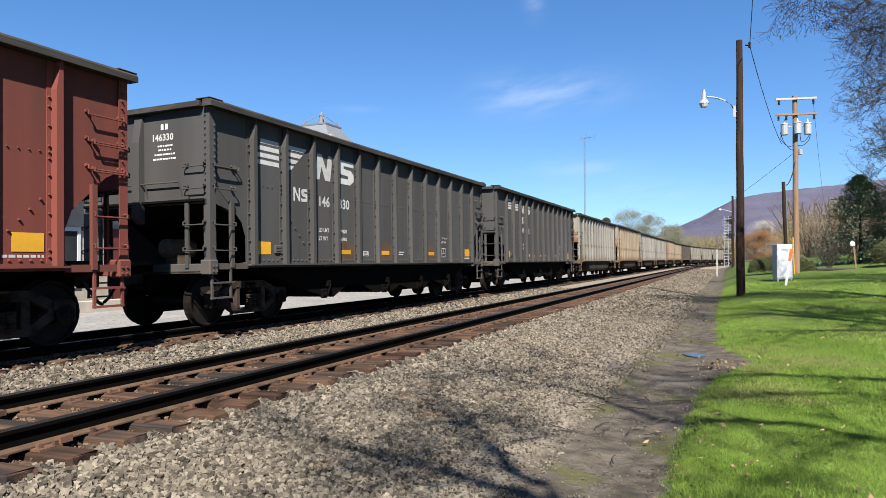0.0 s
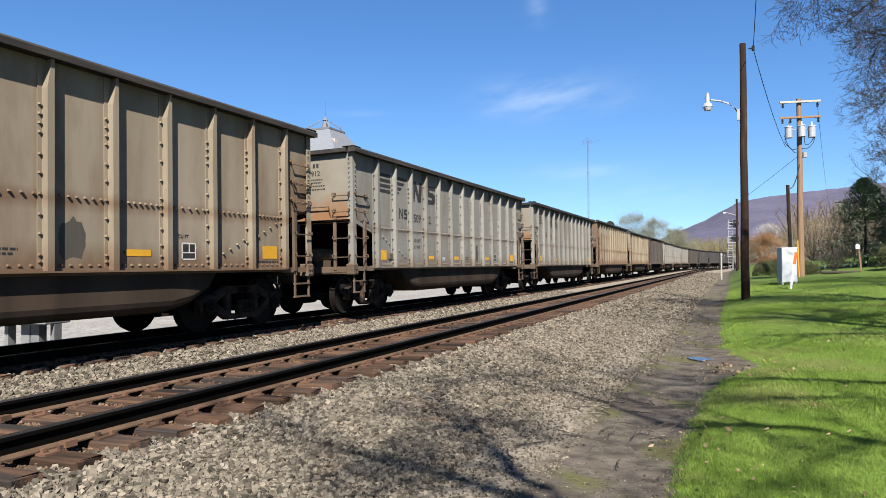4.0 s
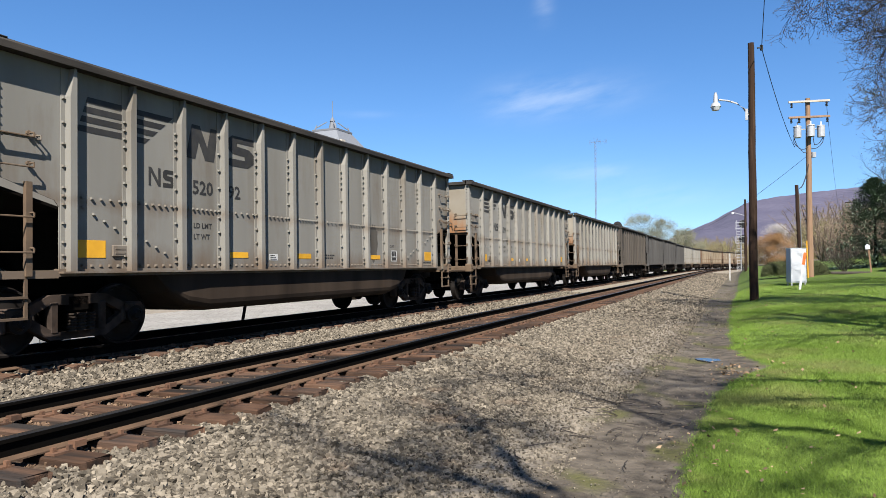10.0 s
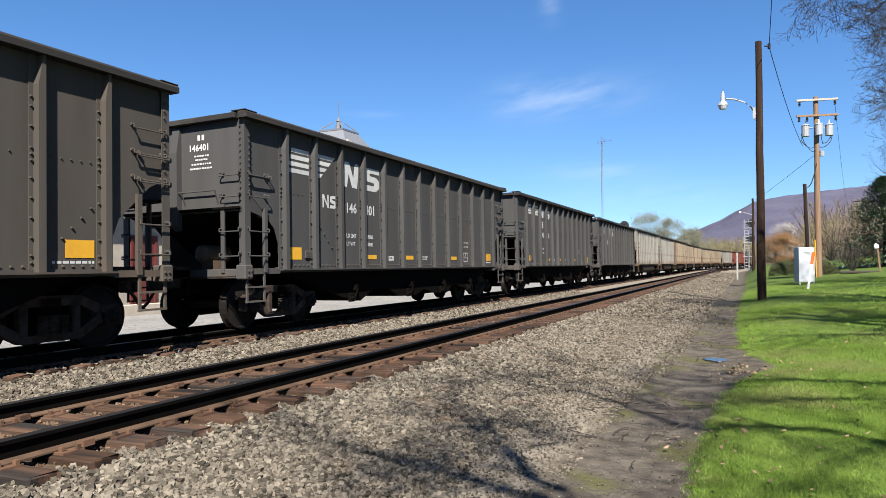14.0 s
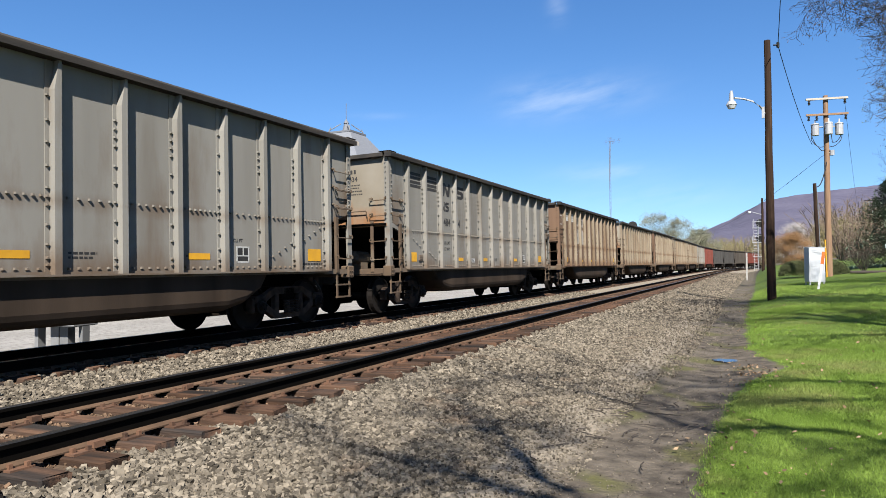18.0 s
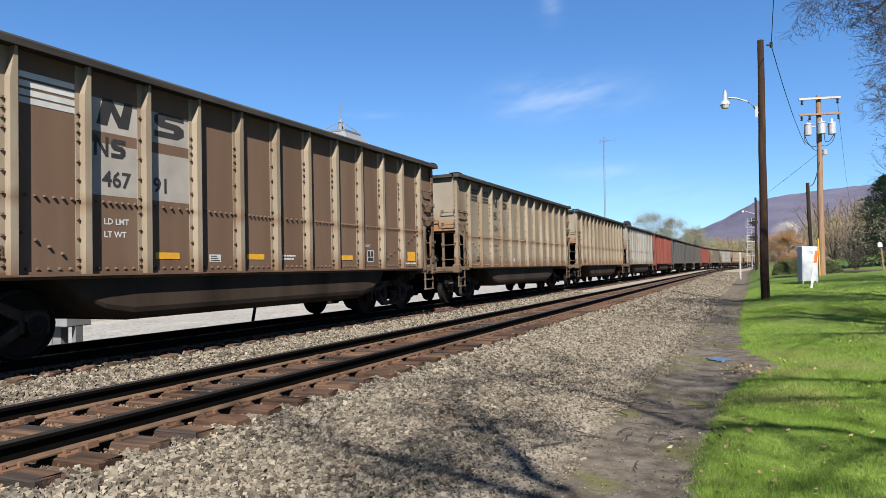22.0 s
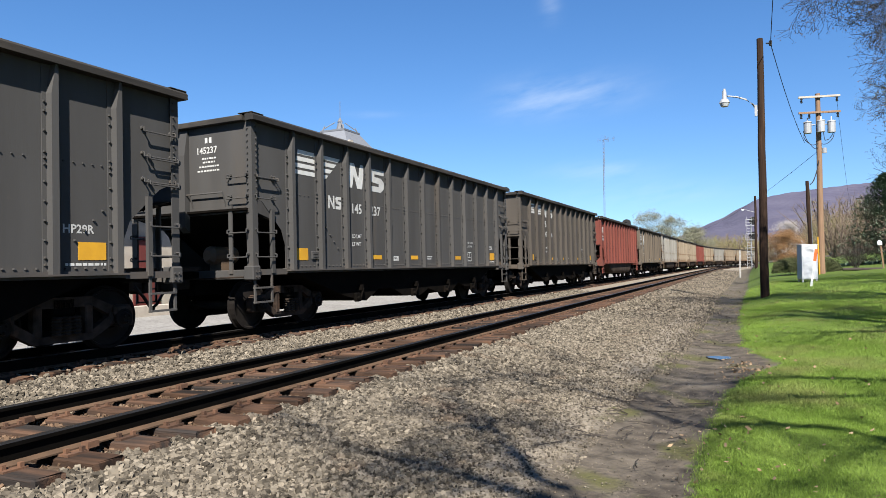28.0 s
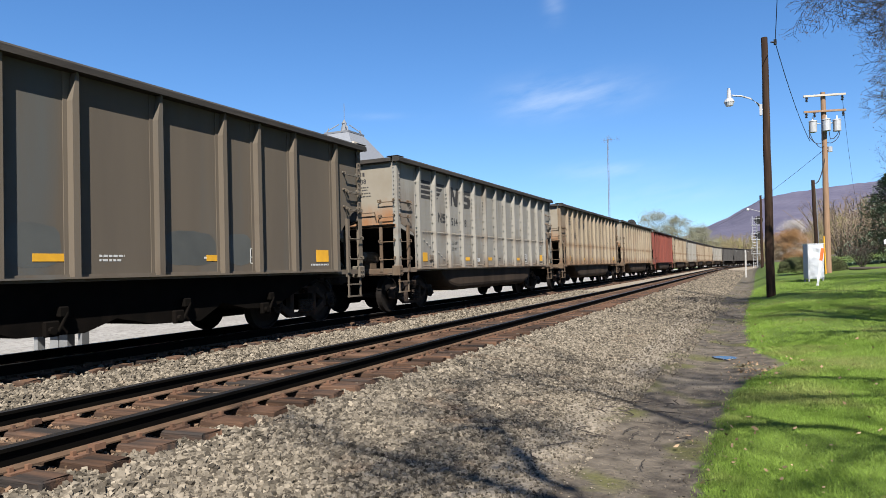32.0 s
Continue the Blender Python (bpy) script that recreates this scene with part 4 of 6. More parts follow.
N_SHAPE = [(0.0, 0.0), (0.13, 0.56), (0.30, 0.56), (0.47, 0.22), (0.55, 0.56), (0.72, 0.56), (0.62, 0.0), (0.42, 0.0), (0.28, 0.30), (0.20, 0.0)]
S_SHAPE = [(0.0, 0.0), (0.52, 0.0), (0.68, 0.10), (0.68, 0.26), (0.55, 0.34), (0.24, 0.36), (0.24, 0.42), (0.68, 0.42), (0.68, 0.54), (0.12, 0.54), (0.0, 0.46), (0.0, 0.30), (0.12, 0.22), (0.44, 0.20), (0.44, 0.13), (0.0, 0.13)]
MARKS = {"H": [], "S": []}
for k in (0, 1):
    for j in range(4):
        z = 3.50 - j * 0.135
        p0, p1 = POSTS[k] + 0.12, POSTS[k + 1] - 0.11
        if k == 0:
            p0 += 0.17 - 0.045 * j
        else:
            p1 -= 0.15 * j
        MARKS["H"].append(("stripe", [(p0 - 0.03, z - 0.085), (p1 - (0.10 if k else 0), z - 0.085), (p1, z), (p0, z)]))
        z = (3.64, 3.53, 3.42, 3.32)[j]
        MARKS["S"].append(("stripe", [(POSTS[k] + 0.12, z - 0.075), (POSTS[k + 1] - 0.11, z - 0.075), (POSTS[k + 1] - 0.11, z), (POSTS[k] + 0.12, z)]))
MARKS["W"] = [("logo_mark", [(-4.95 + y * 1.35, 2.55 + z * 1.5) for y, z in N_SHAPE]), ("logo_mark", [(-4.07 + y * 0.95, 2.55 + z * 1.5) for y, z in S_SHAPE])]
for j in range(5):
    for y0, y1 in ((-6.5, -5.76), (-5.5, -4.85 + 0.03 * j)):
        z = 3.46 - j * 0.19
        MARKS["W"].append(("stripe", [(y0, z - 0.12), (y1 - 0.05, z - 0.12), (y1, z), (y0, z)]))
for k, shape in ((2, N_SHAPE), (3, S_SHAPE)):
    MARKS["H"].append(("logo_mark", [(POSTS[k] + 0.15 + y, 2.93 + z) for y, z in shape]))
    MARKS["S"].append(("logo_mark", [(POSTS[k] + 0.2 + y * 0.8, 3.18 + z * 0.68) for y, z in shape]))


def small_print(bm):
    """Small stencilled rows that nobody can read: weights, dates and the test panel."""
    rnd = random.Random(3)

    def row(y, z, w, h):
        x = y
        while x < y + w:
            step = rnd.uniform(0.03, 0.09)
            box(bm, SHEET + 0.001, SHEET + 0.003, x, min(x + step, y + w), z, z + h)
            x += step + 0.02
    row(POSTS[6] + 0.2, 1.38, 0.4, 0.03)
    row(POSTS[6] + 0.2, 1.32, 0.34, 0.03)
    row(POSTS[8] + 0.2, 1.36, 0.3, 0.03)
    row(POSTS[11] + 0.2, 1.225, 0.6, 0.035)


def test_panel(bm):
    """White placard and the framed test panel."""
    y0, y1, z0, z1 = POSTS[9] + 0.33, POSTS[9] + 0.63, 1.27, 1.55
    for a, b, c, d in ((y0, y1, z0, z0 + 0.02), (y0, y1, z1 - 0.02, z1), (y0, y0 + 0.02, z0, z1), (y1 - 0.02, y1, z0, z1), (y0, y1, 1.38, 1.395), ((y0 + y1) / 2, (y0 + y1) / 2 + 0.015, 1.38, z1)):
        box(bm, SHEET + 0.001, SHEET + 0.003, a, b, c, d)
    box(bm, SHEET + 0.001, SHEET + 0.003, POSTS[4] + 0.3, POSTS[4] + 0.55, 1.28, 1.4)


def panel_squares(bm):
    y0 = POSTS[9] + 0.33
    for a, b in ((0.03, 0.14), (0.17, 0.27)):
        box(bm, SHEET + 0.0005, SHEET + 0.002, y0 + a, y0 + b, 1.40, 1.52)
    box(bm, SHEET + 0.0005, SHEET + 0.002, y0 + 0.03, y0 + 0.27, 1.30, 1.37)
    for k in range(3):
        box(bm, SHEET + 0.003, SHEET + 0.0045, POSTS[4] + 0.33, POSTS[4] + 0.52 - 0.03 * k, 1.295 + 0.035 * k, 1.31 + 0.035 * k)


def end_print(bm):
    rnd = random.Random(9)
    for x in (0.42, 0.52):
        box(bm, x, x + 0.06, -0.012, -0.009, 3.50, 3.60)
    for j, (z, w) in enumerate(((3.20, 0.32), (3.13, 0.28), (3.05, 0.46), (2.97, 0.54))):
        x = 0.5 - w / 2
        while x < 0.5 + w / 2:
            st = rnd.uniform(0.025, 0.07)
            box(bm, x, x + st, -0.012, -0.009, z, z + 0.03)
            x += st + 0.018


def reporting_mark(bm):
    prism(bm, [(y * 0.36, z * 0.5) for y, z in ((0.0, 0.0), (0.0, 0.56), (0.14, 0.56), (0.5, 0.16), (0.5, 0.56), (0.62, 0.56), (0.62, 0.0), (0.5, 0.0), (0.12, 0.40), (0.12, 0.0))], "x", SHEET + 0.001, SHEET + 0.004)


def second_mark(bm):
    prism(bm, [(y * 0.34, z * 0.5) for y, z in S_SHAPE], "x", SHEET + 0.001, SHEET + 0.004)


def reflector(bm):
    box(bm, SHEET + 0.002, SHEET + 0.006, 0.0, 0.46, 0.0, 0.10)


def big_reflector(bm):
    box(bm, SHEET + 0.002, SHEET + 0.006, 0.0, 0.42, 0.0, 0.24)


def vent_plate(bm):
    box(bm, SHEET, SHEET + 0.03, 0, 0.24, 0, 0.16, 0.01)
    box(bm, SHEET + 0.03, SHEET + 0.036, 0.04, 0.2, 0.1, 0.12)
    box(bm, SHEET + 0.03, SHEET + 0.036, 0.04, 0.2, 0.04, 0.06)


TITLES = {end_post: "end_post", brake_rigging: "brake_rigging", brake_cylinder: "brake_cylinder", air_hose: "air_hose", side_sheet: "side_sheet", long_side_sheet: "side_sheet", end_sheet: "end_sheet", post: "post", corner_post: "corner_post", side_chord: "side_chord", end_chord: "end_chord", side_sill: "side_sill", end_platform: "end_platform", slope_sheet: "slope_sheet", bathtub: "bathtub", hopper_bottom: "hopper_bottom", hopper_gate: "hopper_gate", center_sill: "center_sill", coupler: "coupler", ladder: "ladder", handrail: "handrail", grab_iron: "grab_iron", stirrup: "stirrup", side_frame: "side_frame", spring: "spring", bolster: "bolster", wheelset: "wheelset", bolts: "bolts", small_print: "small_print", end_print: "end_print", reporting_mark: "reporting_mark", second_mark: "reporting_mark", end_sill: "end_sill", corner_rail: "corner_rail", reflector: "reflector", big_reflector: "big_reflector", vent_plate: "vent_plate", hopper_side: "side_sheet", seam_bolts: "bolts", test_panel: "test_panel", panel_squares: "panel_print"}
RAISED = ("side_sheet", "end_sheet", "post", "corner_post", "side_chord", "end_chord", "end_post")
FLIP = Matrix.Rotation(math.pi, 4, "Z")


WIDE_POSTS = [-5.70, -4.28, -3.33, -2.44, -1.18, -0.20, 1.16, 2.48, 3.33, 4.35, 5.74]
codes = {26: "HP29R", 27: "HP28R", 23: "G117R", 7: "G113", 2: "H69", 28: "H65", 16: "P30R"}
weights = {1: ("229600", "56400"), 9: ("229100", "56900"), 11: ("236000", "50000"), 14: ("229000", "57000"), 26: ("229100", "56900"), 29: ("232300", "53700")}


LONG_BAY = 1.036


def rail_car(n, hopper, colour, style, digits, label, far):
    """One coal car at the origin, rail heads at z 0; its front end faces towards -y."""
    col, light = paint[colour], colour in ("grey", "tan")
    mark, mark_name = (black_mark, "b") if light else (white_mark, "w")
    car = thing("hopper_car" if hopper else "gondola_car", None, None, label, "hopper car" if hopper else "gondola car", group="cars of the coal train")

    def put(make, m=None, material=None, parent=None, lab="", smooth=False, name=None):
        mm = material or col
        title = name or TITLES[make]
        return part(title, mesh_once((title, mm.name), make, mm, smooth, rise if title in RAISED else 0.0), None, parent or car, lab, m)
    T = Matrix.Translation
    rise = 0.09 if colour == "brown" or n == 2 else 0.05 if style == "S" else 0.0
    iron = rust_iron if light or colour == "brown" else col
    # one builder's gondolas have slightly longer bays
    bay = LONG_BAY if (not hopper and (style == "S" or colour == "red")) or n == 6 else 1.0
    slide = -0.21 if n == 6 else 0.0
    spread = T((0, slide, 0)) @ Matrix.Diagonal((1, bay, 1, 1))
    for s in (1, -1):
        turn = Matrix.Identity(4) if s > 0 else FLIP
        put(hopper_side if hopper else long_side_sheet if bay > 1 else side_sheet, turn)
        put(side_chord, turn, coal_dust)
        put(side_sill, turn)
        for y in WIDE_POSTS if colour == "olive" else POSTS:
            put(post, turn @ T((0, (y * bay + slide * s) * s, 0)), paint["tan"] if colour == "brown" else None)
    for s in (-1, 1):
        turn = T((0, -HALF + 0.06, 0)) if s < 0 else T((0, HALF - 0.06, 0)) @ FLIP
        put(end_sheet, turn, rusty_end if light else col, lab="rust-stained end sheet" if light else "")
        put(end_chord, turn, coal_dust)
        put(end_platform, turn, cast_iron)
        put(end_sill, turn, iron)
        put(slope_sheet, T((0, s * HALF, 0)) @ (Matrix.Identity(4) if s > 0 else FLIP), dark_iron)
        put(coupler, T((0, s * (HALF + 0.02), 0)) @ (Matrix.Identity(4) if s > 0 else FLIP), cast_iron)
        put(handrail, turn, iron)
        put(end_post, turn)
        put(air_hose, T((0, s * (HALF + 0.02), 0)) @ (Matrix.Identity(4) if s > 0 else FLIP), cable_black)
        for sx in (1, -1):
            mir = turn @ Matrix.Diagonal((sx, 1, 1, 1)) if sx < 0 else turn
            put(corner_post, mir)
            put(corner_rail if colour == "red" and not hopper else ladder, mir, iron)
            put(stirrup, mir, iron)
    for z in (2.45, 2.83, 3.2):
        put(grab_iron, T((0, HALF - 0.75, z)))
    put(grab_iron, T((0, -HALF + 0.12, 2.78)))
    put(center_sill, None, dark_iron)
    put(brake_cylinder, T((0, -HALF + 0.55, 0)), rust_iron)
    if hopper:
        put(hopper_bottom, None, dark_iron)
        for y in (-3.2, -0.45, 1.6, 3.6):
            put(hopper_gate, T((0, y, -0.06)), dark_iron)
    else:
        put(bathtub, None, tub_paint, smooth=False)
    if not far and colour != "olive":
        tagged(put(seam_bolts if hopper else bolts, spread), kind="stuff")
    for s in (-1, 1):
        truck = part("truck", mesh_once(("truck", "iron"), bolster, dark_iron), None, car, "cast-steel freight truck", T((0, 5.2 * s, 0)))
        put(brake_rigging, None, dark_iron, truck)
        put(side_frame, None, truck_iron, truck)
        put(side_frame, FLIP, cast_iron, truck)
        for y in (-0.14, 0.0, 0.14):
            put(spring, T((0, y, 0)), cast_iron, truck)
        for y in (-0.89, 0.89):
            ws = put(wheelset, None, wheel_steel, truck, smooth=False)
            ws.matrix_parent_inverse = T((0, y, WHEEL_R))
            wheels.append(ws)
    tagged(put(small_print, spread, mark, lab="stencilled small print"), kind="stuff")
    tagged(put(test_panel, spread, white_mark, lab="white placard and test panel"), kind="stuff")
    if light or not far:
        tagged(put(panel_squares, spread, black_mark, lab="black print on the test panel"), kind="stuff")
    tagged(put(end_print, T((0, -HALF + 0.06, 0)), mark, lab="stencilled small print"), kind="stuff")
    for j, (title, pts) in enumerate(MARKS.get(style, ())):
        dark = colour == "brown" and title == "logo_mark"
        part(title, mesh_once((title, style, j, "b" if dark else mark_name), outline_mark(pts), black_mark if dark else mark), None, car, at=spread)
    if style == "H":
        zn, yr, zr = 2.36, POSTS[1] + 0.42, 2.40
    elif style == "S":
        zn, yr, zr = 2.33, POSTS[2] + 0.22, 2.74
    elif style == "W":
        zn, yr, zr = 1.66, WIDE_POSTS[0] + 0.5, 2.1
    else:
        zn, yr, zr = 1.9, POSTS[1] + 0.26, 2.34
    for dy, shape in ((-0.06, reporting_mark), (0.21, second_mark)) if colour != "red" else ():
        put(shape, T((0, yr * bay + dy, zr)), black_mark if colour == "brown" else mark)

    def text(tx, y, z, size, ink, ink_name, title="number"):
        key = (tx, ink_name)
        if key not in shared:
            me = numerals[tx].copy()
            me.materials.clear()
            me.materials.append(ink)
            shared[key] = me
        part(title, shared[key], None, car, at=Matrix(((0, 0, 1, SHEET + 0.004), (size, 0, 0, y * bay), (0, size, 0, z), (0, 0, 0, 1))))
    ink, ink_name = (black_mark, "b") if colour == "brown" else (mark, mark_name)
    if digits and isinstance(digits[0], str):
        whole = digits[0] + digits[1]
        digits = ((2, digits[0], 0.28, zn, 0.31), (3, digits[1], 0.16, zn, 0.31))
        if not far:
            key = (whole, mark_name)
            if key not in shared:
                shared[key] = numerals[whole].copy()
                shared[key].materials.clear()
                shared[key].materials.append(mark)
            part("end_number", shared[key], None, car, at=Matrix(((0.17, 0, 0, 0.2), (0, 0, -1, -HALF + 0.048), (0, 0.17, 0, 3.31), (0, 0, 0, 1))))
    for k, tx, dy, z, size in digits or ():
        text(tx, POSTS[k] + dy, z, size, ink, ink_name)
    if not far and colour != "olive":
        k = 1 if colour == "red" else 2
        for j, (words, z) in enumerate((("LD LMT", 1.80), ("LT WT", 1.62))):
            text(words, POSTS[k] + 0.30, z, 0.12, mark, mark_name, "stencil")
            if n in weights:
                text(weights[n][j], POSTS[k + 1] + (0.14 if j == 0 else 0.2), z, 0.12, mark, mark_name, "stencil")
    if n in codes:
        text(codes[n], POSTS[11] + 0.16, 1.66, 0.16, mark, mark_name, "stencil")
    if not far and colour not in ("olive", "red"):
        for words, dy, z in (("EXW 10-7  H 12-7", 0.13, 1.82), ("CU FT 3744", 0.24, 1.70)) if hopper else (("CU FT", 0.25, 1.62),):
            text(words, POSTS[9] + dy, z, 0.085, mark, mark_name, "stencil")
    strip, film = (faded_mark, "dirt-filmed") if n in (20, 22, 33, 37) else (yellow_mark, "yellow")
    for k, dy in ((3, 0.2), (5, 0.22), (8, 0.25)):
        put(reflector, T((0, POSTS[k] * bay + slide + dy, 1.32)), strip, lab=film + " reflective strip")
    put(big_reflector, T((0, POSTS[0] * bay + 0.14, 1.30)), strip, lab=film + " reflective panel")
    put(big_reflector, T((0, POSTS[11] * bay + 0.38, 1.30)), strip, lab=film + " reflective panel")
    put(vent_plate, T((0, POSTS[0] * bay + 0.66, 1.32)))
    return car


B, G, TN, BR, RD, DB, OL = "black", "grey", "tan", "brown", "red", "darkbrown", "olive"
TRAIN = [
    (1, RD, "", None), (1, B, "H", ("146", "330")), (1, B, "S", ("149", "035")), (0, G, "H", ("509", "47")), (0, TN, "S", ("502", "83")), (0, G, "H", ("509", "12")), (0, G, "H", ("522", "86")),
    (0, BR, "S", ("472", "94")), (0, TN, "H", ("505", "92")), (1, DB, "S", ("146", "673")), (0, G, "H", ("520", "92")), (0, G, "H", ("509", "72")), (0, G, "H", ("507", "73")),
    (1, DB, "S", ("146", "701")), (1, B, "H", ("146", "401")), (1, B, "S", ("146", "230")), (1, B, "H", ("146", "230")), (0, G, "S", ("487", "32")), (0, G, "S", ("484", "34")),
    (0, BR, "S", ("471", "15")), (0, TN, "S", ("500", "60")), (0, BR, "S", ("467", "91")), (0, TN, "S", ("504", "30")), (0, TN, "S", ("503", "39")), (0, G, "H", ("505", "82")),
    (0, RD, "", None), (1, B, "H", ("146", "635")), (1, B, "H", ("145", "237")), (1, DB, "S", ("147", "846")), (0, RD, "", ((0, "50", 0.20, 1.92, 0.44), (1, "77", 0.20, 1.92, 0.44), (2, "28", 0.20, 1.92, 0.40))), (1, OL, "W", ((0, "301", 0.62, 1.66, 0.34), (2, "224", -0.22, 1.66, 0.34))),
    (0, G, "H", ("514", "38")), (0, TN, "H", None), (0, TN, "S", None), (0, RD, "", None), (0, TN, "H", None), (0, G, "H", None), (0, TN, "S", None), (0, TN, "S", None), (0, G, "H", None),
    (1, B, "H", None), (1, B, "S", None), (1, DB, "S", None), (0, G, "H", None), (0, TN, "S", None), (1, B, "H", None), (1, B, "S", None), (0, G, "H", None), (0, TN, "H", None), (1, RD, "", None),
    (1, B, "S", None), (1, DB, "S", None)]
WORDS = {B: "black-painted steel coal hopper car with white stencilling", DB: "dusty faded-black coal hopper car with white stencilling", G: "weathered grey coal gondola with a rust-stained end", TN: "dusty tan coal gondola streaked with rust",
         BR: "rust-brown coal gondola with pale ribs", RD: "oxide-red coal car with dark ribs", OL: "umber-weathered coal hopper car with grey patches"}
words = {"LD LMT", "LT WT", "CU FT", "EXW 10-7  H 12-7", "CU FT 3744"} | set(codes.values()) | {t for pair in weights.values() for t in pair}
for row in TRAIN:
    if row[3]:
        words |= {t if isinstance(t, str) else t[1] for t in row[3]}
        if isinstance(row[3][0], str):
            words.add(row[3][0] + row[3][1])
words |= {"507728", "301224"}
letters(sorted(words))
wheels, cars = [], []
for i, (hop, colour, style, digits) in enumerate(TRAIN):
    cars.append(rail_car(i, bool(hop), colour, style, digits, WORDS[colour], i > 34))


# worn patches, stains and scrawls that set single cars apart


def blotch(car, y, z, w, h, material, title="paint_patch", seed=0, rag=0.12, label=""):
    """A flat stain or repainted patch on the side sheet, with a ragged or straight edge."""
    rnd = random.Random(seed)
    bm = bmesh.new()
    pts = []
    if rag:
        for a in np.linspace(0, 2 * math.pi, 22, endpoint=False):
            c, s = math.cos(a), math.sin(a)
            f = 1 / max(abs(c), abs(s)) ** 0.6 * (1 + rnd.uniform(-rag, rag))
            pts.append((y + w / 2 + c * f * w / 2, z + h / 2 + s * f * h / 2))
    else:
        pts = [(y, z), (y + w, z), (y + w, z + h), (y, z + h)]
    prism(bm, pts, "x", SHEET + 0.0002, SHEET + 0.0008)
    return part(title, bm, material, car, label)


primer = surf("pale_repaint_patch", (0.42, 0.385, 0.34), (0.34, 0.31, 0.27), 3, 0.6, bump=0)
rust_spot = surf("brown_rust_stain", (0.13, 0.072, 0.038), (0.085, 0.05, 0.03), 3, 0.8, bump=0.1)
coal_stain = surf("dark_coal_streak", (0.055, 0.048, 0.04), (0.10, 0.09, 0.075), 3, 0.8, bump=0.05, stretch=STREAK)
blue_grey = surf("blue_grey_repaint", (0.092, 0.096, 0.090), (0.074, 0.078, 0.074), 3, 0.6, bump=0)
for i in (7, 19, 21):
    for k in (2, 3):
        blotch(cars[i], POSTS[k] * LONG_BAY + 0.10, 2.20, 0.80, 0.72, primer, rag=0, label="pale repainted number panel")
        blotch(cars[i], POSTS[k] * LONG_BAY + 0.10, 3.08, 0.80, 0.46, primer, rag=0, label="pale repainted emblem panel")
    for y, z, w, h in ((-6.5, 3.42, 0.42, 0.05), (-6.5, 3.02, 0.42, 0.05), (-6.5, 3.07, 0.05, 0.35), (-6.13, 3.07, 0.05, 0.35)):
        blotch(cars[i], y, z, w, h, primer, "painted_frame", rag=0, label="pale outlined square")
for i, k, w in ((1, 3, 0.7), (1, 5, 0.72), (1, 8, 0.6), (9, 7, 0.4)):
    blotch(cars[i], POSTS[k] + 0.13, 1.2, w, 0.42, rust_spot, "rust_stain", i + k, label="brown rust stain")
for i, k, h in ((4, 3, 0.5), (4, 5, 0.45), (4, 7, 0.55), (10, 8, 0.9), (12, 6, 1.1), (12, 7, 0.7), (8, 7, 0.8), (20, 5, 0.7), (20, 6, 1.1), (19, 6, 0.8), (5, 7, 0.6), (3, 9, 0.6), (23, 1, 0.7)):
    blotch(cars[i], POSTS[k] + 0.2, 1.25, 0.4, h, coal_stain, "coal_streak", i * 3 + k, 0.2, label="dark coal-dust streak")
for i, k in ((24, 1), (24, 6)):
    blotch(cars[i], POSTS[k] + 0.14, 1.88, 0.62, 0.17, rust_spot, "rust_stain", i + k, label="rust stain round a weld")
for k, w in ((2, 0.62), (4, 0.72), (6, 1.06), (7, 0.6)):
    blotch(cars[30], WIDE_POSTS[k] + 0.12, 1.25, w, 0.55, blue_grey, rag=0.05, seed=k, label="blue-grey repainted patch")


def scrawl(car, y, z, w, h, material, seed):
    """Painted graffiti: one looping pale line."""
    rnd = random.Random(seed)
    verts, faces = [], []
    for k in range(int(w / 0.16)):
        p = Vector((SHEET + 0.004, y + k * 0.16, z))
        pts = [p]
        for j in range(9):
            pts.append(Vector((SHEET + 0.004, y + k * 0.16 + rnd.uniform(0, 0.28), z + rnd.uniform(0, h))))
        for a, b in zip(pts, pts[1:]):
            d = (b - a).normalized()
            o = Vector((0, -d.z, d.y)) * 0.012
            q = len(verts)
            verts += [a - o, a + o, b + o, b - o]
            faces.append((q, q + 1, q + 2, q + 3))
    return tagged(part("graffiti", raw("graffiti", verts, faces, material), None, car, "white sprayed scrawl"), kind="stuff")


for k, (w, h) in ((5, (0.55, 1.0)), (6, (0.5, 0.75)), (7, (0.5, 0.75))):
    scrawl(cars[13], POSTS[k] + 0.2, 1.25, w, h, white_mark, k)
scrawl(cars[16], POSTS[8] + 0.15, 1.3, 0.6, 0.4, rust_spot, 4)

# the red car carries a hooked emblem near its end, under a dark bar added for its brand name
for r in (0.13, 0.29):
    bm = bmesh.new()
    arc = [(math.cos(a), math.sin(a)) for a in np.linspace(-0.5 if r > 0.2 else -1.2, math.pi, 16)]
    inner = [(-6.13 + c * r * 0.95, 2.93 + s * r) for c, s in arc]
    outer = [(-6.13 + c * (r + 0.10) * 0.95, 2.93 + s * (r + 0.10)) for c, s in reversed(arc)]
    prism(bm, inner + outer, "x", SHEET + 0.001, SHEET + 0.004)
    part("emblem_arc", bm, white_mark, cars[29])
for z, y1 in ((2.68, -6.06), (2.50, -5.98)):
    bm = bmesh.new()
    prism(bm, [(-6.62, z), (y1, z), (y1, z + 0.12), (-6.62, z + 0.12)], "x", SHEET + 0.001, SHEET + 0.004)
    part("emblem_bar", bm, white_mark, cars[29])
bm = bmesh.new()
prism(bm, [(-6.62, 3.50), (-5.85, 3.50), (-5.85, 3.62), (-6.62, 3.62)], "x", SHEET + 0.001, SHEET + 0.004)
